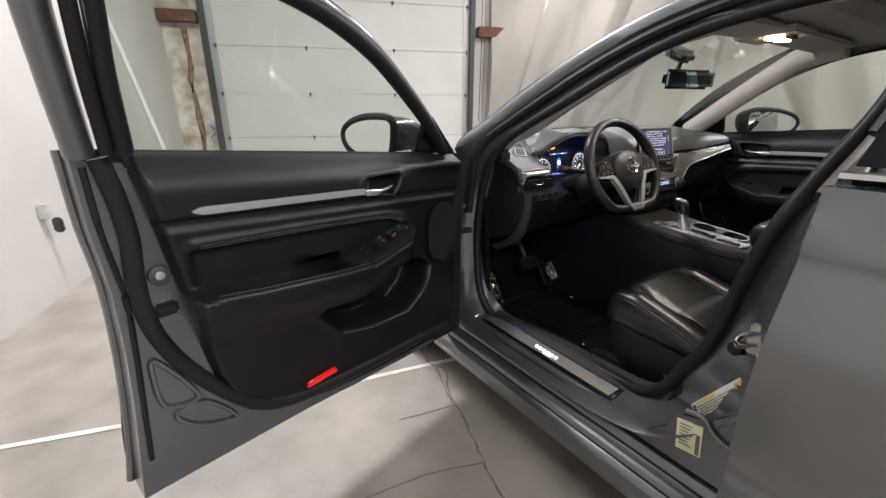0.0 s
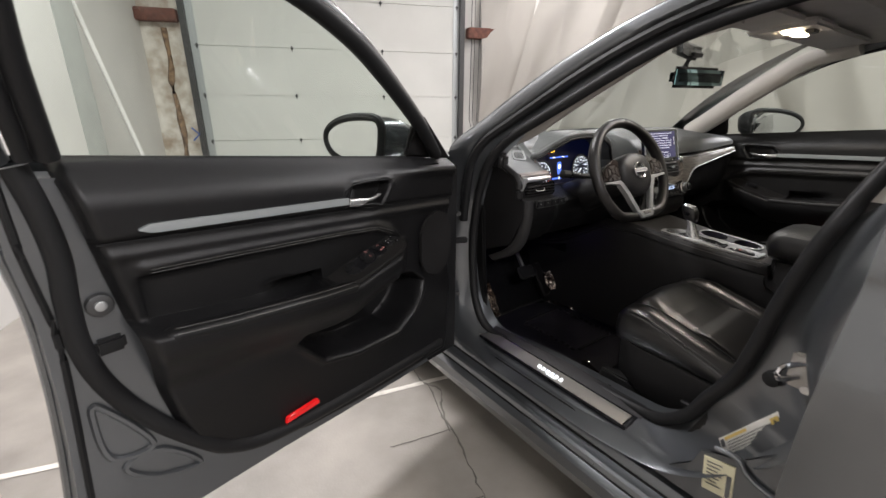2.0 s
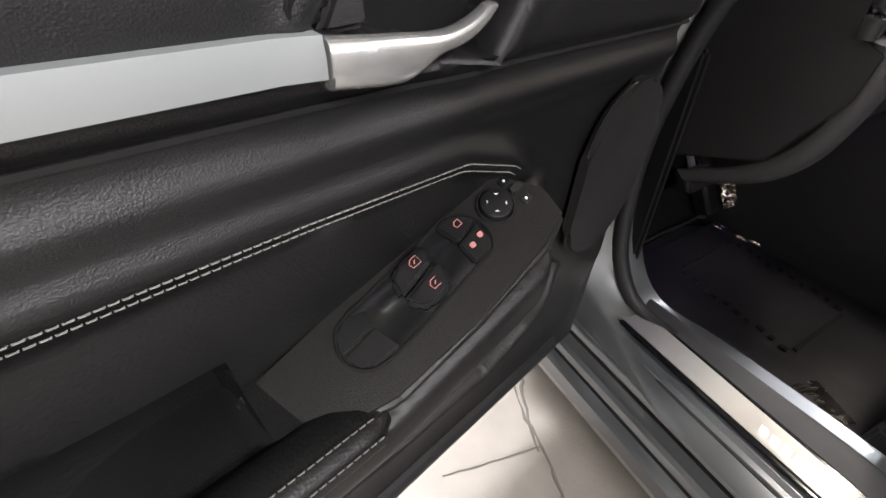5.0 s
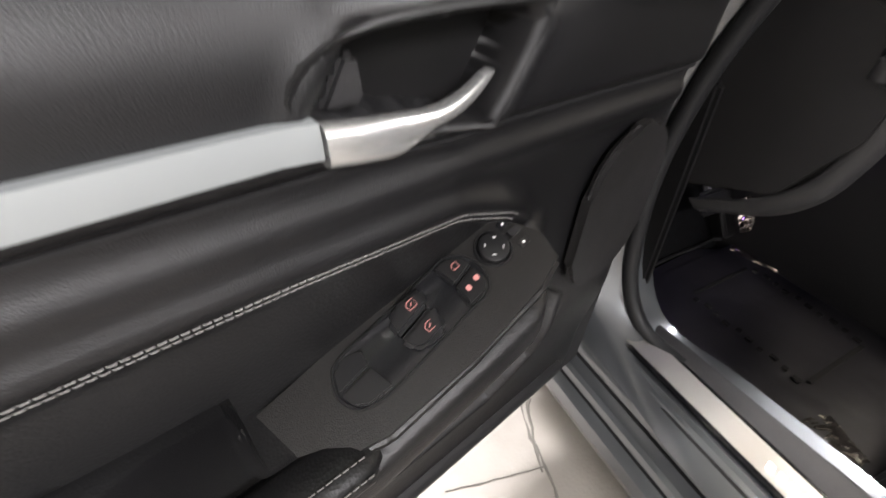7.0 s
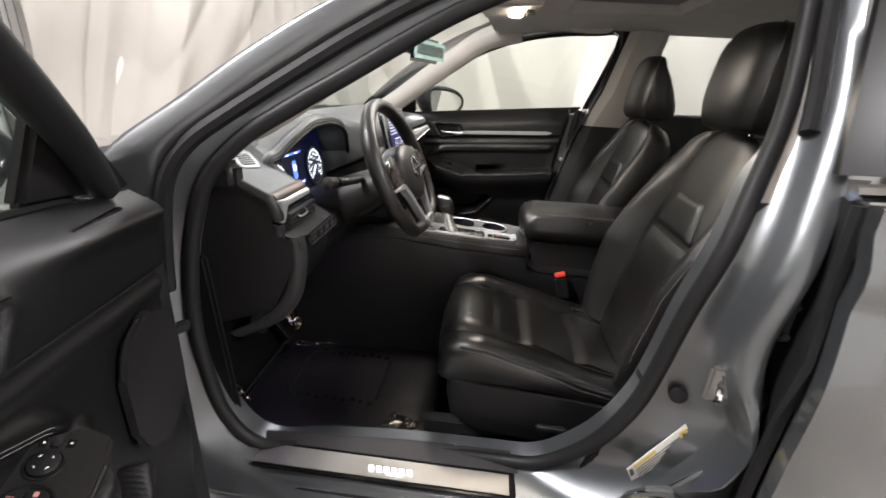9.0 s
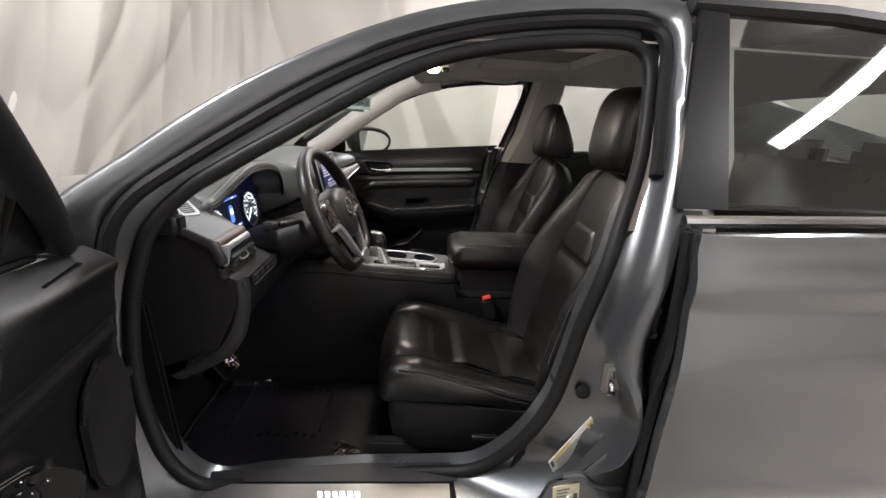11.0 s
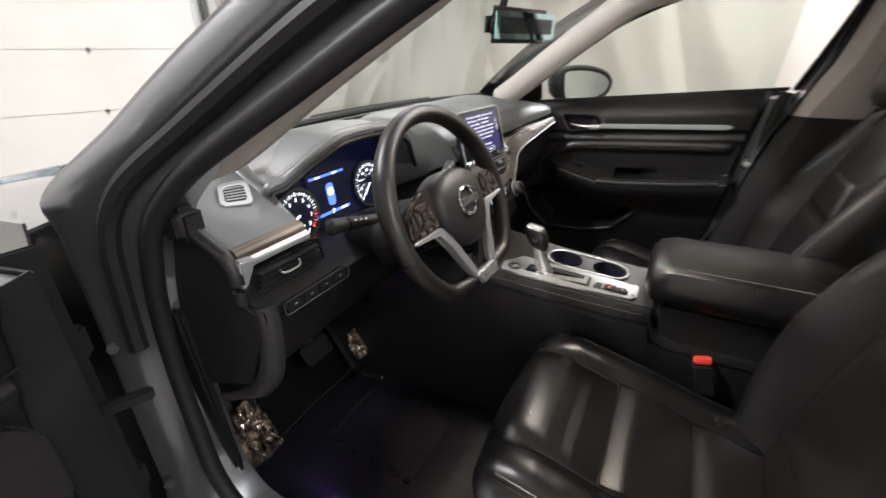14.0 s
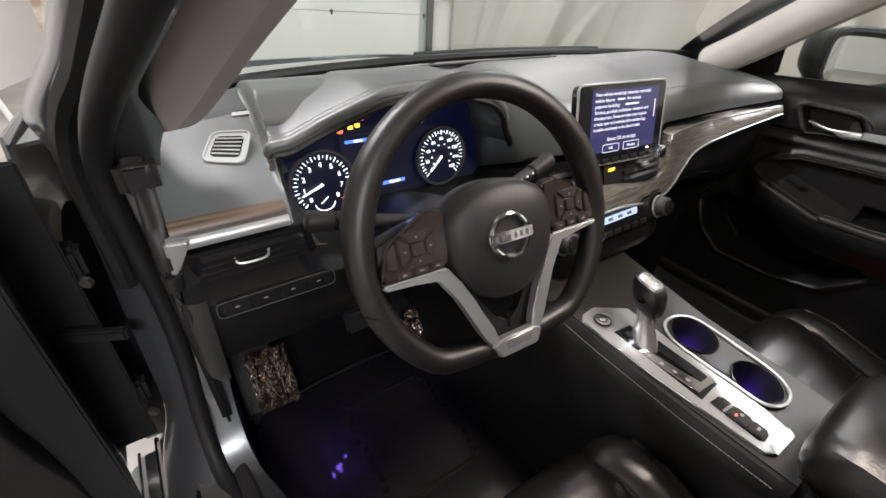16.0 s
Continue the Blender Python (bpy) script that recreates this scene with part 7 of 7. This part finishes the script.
# ---- front seats ----
def build_seat(x0, dy, dz, name_label):
    T = Matrix.Translation((x0, dy, dz)) @ Matrix.Diagonal((.93, 1, 1, 1))
    prof_x = [-.238, -.252, -.256, -.246, -.222, -.196, -.170, -.158, -.146, -.10, -.05, 0, .05, .10, .146, .158, .170, .196, .222, .246, .256, .252, .238]
    def prof_z(z, zl, bol, seam, mid):
        h = [zl, zl + (z - zl) * .30, zl + (z - zl) * .72, z + bol * .35, z + bol * .9, z + bol, z + bol * .55, min(z, z + mid) - seam, z + mid + .002, z + mid + .006, z + mid + .008, z + mid + .009]
        return h + h[-2::-1]
    zt = [(-.09, .450), (0, .462), (.10, .484), (.17, .507), (.245, .527), (.34, .552), (.40, .558)]
    def pillow(y):
        """Height of the stuffed sections between the cross seams, fuller towards the front."""
        for y0, y1 in ((.40, .245), (.245, .10), (.10, -.045)):
            if y1 <= y <= y0:
                s = (y0 - y) / (y0 - y1)
                if y0 == .40:
                    s = .5 + .5 * s
                return .012 * smooth(0, .30, s) * (1 - s) ** .8 - .004 if y0 < .40 else .013 * smooth(1.0, .45, s) - .004
        return -.004
    st = [(.454, .468, .450, .62, 0), (.450, .500, .446, .80, .001), (.440, .526, .446, .87, .003), (.424, .545, .446, .905, .006), (.398, .556, .446, .93, .010), (.37, .557, .446, .945, .014)]
    for y in np.arange(.345, -.089, -.005):
        z = interp(y, zt)
        st.append((y, z, .446 - .02 * smooth(.2, -.05, y), interp(y, [(-.1, 1.0), (.1, .99), (.35, .955)]), .020))
    rings = []
    for y, z, zl, k, bol in st:
        rings.append([T @ Vector((x * k, y + .010 * (1 - (x / .25) ** 2) * (1 if y > .3 else 0), zz)) for x, zz in zip(prof_x, prof_z(z, zl, bol, .006 if y < .42 else .002, pillow(y) if y < .36 else .009 * smooth(.45, .40, y)))])
    seat = part("front_seat", loft(rings), LEATHER, car, name_label, 60)
    # perforated centre panels
    for a, b in ((.243, .102), (.098, -.04)):
        def pf(s, t):
            x = -.140 + s * .28
            y = a + (b - a) * t
            e = min(1, s / .06, (1 - s) / .06)
            return T @ Vector((x, y, interp(y, zt) + pillow(y) + .0075 + .002 * smooth(0, 1, e)))
        part("seat_panel", sheet(pf, 24, 24), LEATHER_PERF, seat, "perforated leather panel", 60)
    # sunken seams
    for ys in (.245, .10):
        part("seam", tube([T @ Vector((x, ys + .006 * (1 - (x / .15) ** 2), interp(ys, zt) - .001)) for x in np.linspace(-.152, .152, 12)], .0024, 6), RUBBER, seat, "dark sewn seam")
    for sg in (-1, 1):
        part("seam", tube([T @ Vector((sg * .150, y, interp(y, zt) + .0045)) for y in np.linspace(.36, -.04, 16)], .0022, 6), RUBBER, seat, "dark sewn seam")
    # welt and stitching along the bolsters
    for sg in (-1, 1):
        line = []
        for y, z, zl, k, bol in st[4::4]:
            line.append(T @ Vector((sg * .250 * k, y, z + bol * .30)))
        part("welt", tube(line, .0035, 6), LEATHER, seat, "stitched leather welt")
        part("stitching", stitches([p + Vector((sg * .003, 0, -.008)) for p in line], (sg, 0, 0), .0006, .006), THREAD, seat, "grey stitching")
    # plastic base shield with controls
    sh = []
    for y, z0, z1, k in ((.425, .40, .452, .78), (.41, .345, .455, .86), (.34, .315, .455, .92), (.10, .308, .450, .98), (-.03, .312, .440, 1), (-.12, .33, .47, .98), (-.16, .37, .47, .93)):
        sh.append([T @ Vector((x * k, y, z)) for x, z in ((-.262, z1), (-.268, (z0 + z1) / 2), (-.258, z0), (.258, z0), (.268, (z0 + z1) / 2), (.262, z1))])
    part("base_shield", loft(sh), PLASTIC, seat, "black plastic seat base shield")
    for sg in ((-1,) if x0 < 0 else (1,)):
        part("seat_switch", rbox(T @ Vector((sg * .272, .16, .375)), (.014, .075, .020), .006, 3), PLASTIC_SOFT, seat, "seat adjuster switch")
        part("seat_switch", disc(T @ Vector((sg * .266, .06, .375)), (sg, 0, 0), .016, .012, 20, .003), PLASTIC_SOFT, seat, "round lumbar switch")
    if x0 < 0:
        for dx, z in ((-.215, .262), (-.165, .270)):
            part("rail_cover", tube([T @ Vector((dx, .38, z)), T @ Vector((dx, .30, z + .004)), T @ Vector((dx, .12, z + .006))], .009, 8), BLACK_GLOSS, seat, "gloss black rail cover")
    for sx in (-.19, .19):
        part("rail", rbox(T @ Vector((sx, .17, .275)), (.035, .62, .06), .006), DARK_STEEL, seat, "dark steel seat rail")
    # backrest
    bk = []
    def axis(h):
        return Vector((0, -.030 - .115 * h - .06 * h * h, .470 + .605 * h))
    lev_ = [(0, .225, .05), (.04, .236, .052), (.10, .243, .058)] + [(h, interp(h, [(.1, .243), (.35, .252), (.6, .250), (.8, .232), (.92, .205)]), interp(h, [(.1, .058), (.2, .066), (.42, .074), (.6, .055), (.83, .020), (.92, .014)])) for h in np.arange(.13, .93, .022)] + [(.95, .190, .014), (.985, .155, .008), (1.0, .10, .004)]
    for h, w, bol in lev_:
        c = axis(h)
        n = (axis(h + .01) - axis(h)).normalized()
        f = Vector((0, n.z, -n.y))
        th = interp(h, [(0, .12), (.5, .125), (.9, .095), (.985, .06), (1, .035)])
        dip = .0
        for hs in (.575,):
            dip += .007 * math.exp(-((h - hs) / .012) ** 2)
        row = []
        for fx, fd in ((-1.0, -th * .5), (-1.03, -.01), (-1.0, bol * .7), (-.93, bol * 1.0), (-.80, bol * .85), (-.69, bol * .25), (-.64, -.004), (-.57, .004 - dip), (-.3, .008 - dip), (0, .010 - dip), (.3, .008 - dip), (.57, .004 - dip), (.64, -.004), (.69, bol * .25), (.80, bol * .85), (.93, bol), (1.0, bol * .7), (1.03, -.01), (1.0, -th * .5), (.8, -th), (0, -th * 1.08), (-.8, -th)):
            row.append(T @ (c + Vector((fx * w, 0, 0)) + f * fd))
        bk.append(row)
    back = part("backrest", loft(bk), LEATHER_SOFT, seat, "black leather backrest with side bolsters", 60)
    for h0, h1, k0, k1 in ((.12, .56, 1.06, .98), (.585, .735, .92, .62)):
        def bf(s, t):
            h = h0 + (h1 - h0) * t
            w = interp(h, [(.1, .243), (.35, .252), (.6, .250), (.8, .232)])
            c = axis(h)
            n = (axis(h + .01) - axis(h)).normalized()
            f = Vector((0, n.z, -n.y))
            e = min(1, s / .08, (1 - s) / .08, t / .1, (1 - t) / .1)
            return T @ (c + Vector(((s - .5) * (k0 + (k1 - k0) * t ** 1.5) * w, 0, 0)) + f * (.008 + .007 * smooth(0, 1, e)))
        part("back_panel", sheet(bf, 20, 16), LEATHER_PERF, seat, "perforated leather back panel", 60)
    for sg in (-1, 1):
        ln = []
        for h, w, bol in lev_[4:-3:2]:
            c, n = axis(h), (axis(h + .01) - axis(h)).normalized()
            ln.append(T @ (c + Vector((sg * .985 * w, 0, 0)) + Vector((0, n.z, -n.y)) * (bol * .86)))
        part("stitching", stitches([p + Vector((sg * .002, .001, 0)) for p in ln], (0, 1, 0), .0008, .007), DARK_THREAD, seat, "dark stitching")
    # headrest on posts
    hr = []
    for h, w, yf, yr in ((1.082, .088, -.160, -.260), (1.088, .114, -.144, -.280), (1.105, .127, -.136, -.290), (1.14, .133, -.133, -.286), (1.185, .133, -.137, -.268), (1.23, .128, -.145, -.248), (1.265, .118, -.154, -.228), (1.288, .102, -.163, -.212), (1.300, .080, -.172, -.200), (1.305, .045, -.180, -.192)):
        row = []
        for a in np.linspace(0, 2 * math.pi, 32, endpoint=False):
            x, y = math.cos(a), math.sin(a)
            sx, sy = (abs(x) ** .50) * (1 if x > 0 else -1), (abs(y) ** .60) * (1 if y > 0 else -1)
            row.append(T @ Vector((sx * w * (1 - .10 * max(0, -sy)), (yf + yr) / 2 + sy * (yf - yr) / 2 - .020 * (x * x) * (1 if y > 0 else 0), h)))
        hr.append(row)
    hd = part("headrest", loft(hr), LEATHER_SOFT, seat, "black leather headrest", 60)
    for sg in (-1, 1):
        part("headrest_seam", tube(cat([T @ Vector((sg * w, y, h)) for h, w, y in ((1.095, .119, -.165), (1.14, .132, -.162), (1.185, .134, -.165), (1.23, .131, -.170), (1.265, .122, -.176), (1.29, .104, -.184), (1.302, .078, -.19))], 5), .0024, 6), LEATHER, seat)
    for sx in (-.05, .05):
        part("headrest_post", tube([T @ Vector((sx, -.205, 1.03)), T @ Vector((sx, -.205, 1.12))], .006, 8), CHROME, seat, "chrome headrest post")
    return seat


build_seat(-.328, .0, 0, "black leather driver seat with perforated panels")
build_seat(.382, -.015, -.022, "black leather passenger seat with perforated panels")
bk_ = part("belt_buckle", rbox((-.086, .082, .528), (.024, .046, .085), .008, 3, pose(0, 0, 0, -18, 0, 0)), PLASTIC, car, "black seat belt buckle")
part("release_button", rbox((-.086, .096, .574), (.021, .034, .012), .003, 2, pose(0, 0, 0, -18, 0, 0)), RED_PLASTIC, bk_, "red release button")

# rear bench
part("rear_bench", sheet(lambda s, t: (XC + (s - .5) * 1.28, -.62 - t * .55, .56 + .03 * math.sin(min(1, t * 3) * 1.5) - .05 * t - .01 * math.cos(s * 12.5)), 30, 16, .12), LEATHER, car, "black leather rear bench cushion")
part("rear_backrest", sheet(lambda s, t: (XC + (s - .5) * 1.28, -1.15 - t * .20 - .015 * math.cos(s * 12.5), .52 + t * .56), 30, 16, .12), LEATHER, car, "black leather rear backrest")
for sx in (-.36, 0, .36):
    part("rear_headrest", rbox((XC + sx, -1.40, 1.135), (.24, .09, .13), .035, 4), LEATHER, car, "black leather rear headrest")

# ---- footwell ----
part("carpet", sheet(lambda s, t: (-.655 + s * .56, 1.02 - t * 1.25 if t > .0 else 1.02, .205 + .04 * smooth(.9, 1, s) + .018 * smooth(.0, .06, .06 - s + .0)), 20, 24, .01), CARPET, car, "black carpeted footwell floor")
part("carpet", sheet(lambda s, t: (.14 + s * .54, 1.02 - t * 1.25, .205), 8, 12, .01), CARPET, car, "black carpeted footwell floor")
part("toe_board", sheet(lambda s, t: (-.68 + s * 1.42, 1.00 + t * .24, .205 + .05 * t + t * t * .36 + .2 * smooth(.8, 1, t)), 16, 12, .02), CARPET, car, "black carpeted toe board")
part("firewall", rbox((XC, 1.27, .66), (1.40, .03, .54), .01), CARPET, car, "black firewall")
part("kick_panel", slab([(-.672, .90, .33), (-.672, 1.22, .33), (-.69, 1.22, .80), (-.69, .92, .80)], (.018, 0, 0), .006), PLASTIC_SHADED, car, "black kick panel")
part("screw_cap", rbox((-.648, .966, .503), (.005, .012, .007), .001), WHITE_MARK, car, "small white clip")
part("kick_panel", slab([(.70, .80, .25), (.70, 1.22, .25), (.72, 1.22, .80), (.72, .80, .80)], (-.018, 0, 0), .006), PLASTIC_SHADED, car, "black kick panel")
part("brake_pedal", rbox((-.31, 1.03, .42), (.10, .02, .06), .008, 3, pose(0, 0, 0, -35, 0, 0)), RUBBER, car, "black rubber brake pedal")
part("pedal_arm", tube([(-.31, 1.05, .43), (-.31, 1.14, .55), (-.31, 1.18, .70)], .010, 8), DARK_STEEL, car, "dark pedal arm")
part("gas_pedal", rbox((-.17, 1.06, .34), (.055, .02, .17), .008, 3, pose(0, 0, 0, -35, 0, 0)), PLASTIC, car, "black accelerator pedal")
part("foot_rest", slab([(-.63, 1.00, .215), (-.54, 1.00, .215), (-.54, 1.12, .40), (-.63, 1.12, .40)], (0, .03, .01), .008), PLASTIC, car, "black foot rest")

# floor mat and clear wrap
mat_o = [(-.630, .96), (-.60, 1.02), (-.26, 1.04), (-.13, .98), (-.12, .50), (-.15, .47), (-.59, .46), (-.625, .50)]
mat_thing = tagged(link("floor_mat", slab([(x, y, .228) for x, y in mat_o], (0, 0, .012), .004), MAT_FILM), "black carpet floor mat under clear film on the driver footwell floor", "floor mat")
part("mat_border", tube(cat([(x, y, .241) for x, y in mat_o], 4, True), .005, 6, closed=True), RUBBER, mat_thing, "black mat binding")
for hx in (-.430, -.205):
    for k in range(10):
        part("heel_mark", rbox((hx + .004 * (k % 3 - 1), .655 + k * .027, .2520), (.012, .017 - .005 * (k % 2), .004), .001), RUBBER, mat_thing, "dark raised bar of the heel pad")
for hy in (.640, .915):
    part("heel_rib", rbox((-.318, hy, .2515), (.20, .010, .004), .001), RUBBER, mat_thing, "dark raised rib of the heel pad")
part("heel_pad", slab([(-.48, .88, .2405), (-.25, .88, .2405), (-.25, .62, .2405), (-.48, .62, .2405)], (0, 0, .003), .001), MAT_FILM, mat_thing, "black rubber heel pad")


def crumple(c, sx, sy, n, amp, m, seed):
    def fn(s, t):
        p = Vector(((s - .5) * sx, (t - .5) * sy, 0))
        p.z = amp * (abs(noise.noise(Vector((s * 11 + seed, t * 1.3, seed)))) + .5 * abs(noise.noise(Vector((s * 24, t * 2.6 + seed, 2)))) + .15 * abs(noise.noise(Vector((s * 20, t * 12 + seed, 6))))) * 2
        p.x += .006 * noise.noise(Vector((s * 5, t * 5, seed + 4)))
        return Matrix.Translation(c) @ m @ p
    return sheet(fn, n, n, .0006)


def film(s, t):
    x, y = -.605 + s * .46, .50 + t * .50
    w = abs(noise.noise(Vector((x * 9, y * 6, 4.0)))) * .006 + abs(noise.noise(Vector((x * 22, y * 14, 8.0)))) * .0012
    return (x, y, .247 + w * min(1, s * 8, (1 - s) * 8, t * 8, (1 - t) * 8))


cover = tagged(link("mat_cover", sheet(film, 90, 90, .0006), MAT_FILM, 70), "wrinkled clear protective film lying on the dark floor mat", "film")
part("fold", crumple((-.500, .550, .249), .09, .07, 30, .0018, pose(0, 0, 0, 0, 0, 70), 3.0), FOIL, cover, "gathered corner of the film")
part("fold", crumple((-.150, .935, .249), .05, .12, 30, .0035, pose(0, 0, 0, 0, 0, 15), 4.0), FOIL, cover, "small glinting fold")
tagged(link("plastic_wrap", crumple((-.556, 1.030, .338), .095, .15, 60, .016, pose(0, 0, 0, 58, 0, 0), 1.0), FOIL_TIGHT, 20), "crumpled clear plastic wrap on the foot rest", "plastic wrap")
tagged(link("plastic_wrap", crumple((-.165, 1.008, .350), .07, .09, 40, .012, pose(0, 0, 0, 55, 0, 0), 5.0), FOIL_TIGHT, 20), "crumpled clear plastic wrap on the accelerator pedal", "plastic wrap")
tagged(link("plastic_wrap", crumple((-.066, .600, .250), .035, .24, 50, .007, pose(0, 0, 0, 0, 14, 12), 9.0), FOIL, 20), "torn clear plastic film beside the floor mat", "plastic wrap")
fl = bpy.data.lights.new("footwell_lamp", "POINT")
fl.energy, fl.color, fl.shadow_soft_size = 0.04, (.25, .12, 1.0), .01
flo = new("footwell_lamp", fl)
flo.location = (-.42, .99, .60)
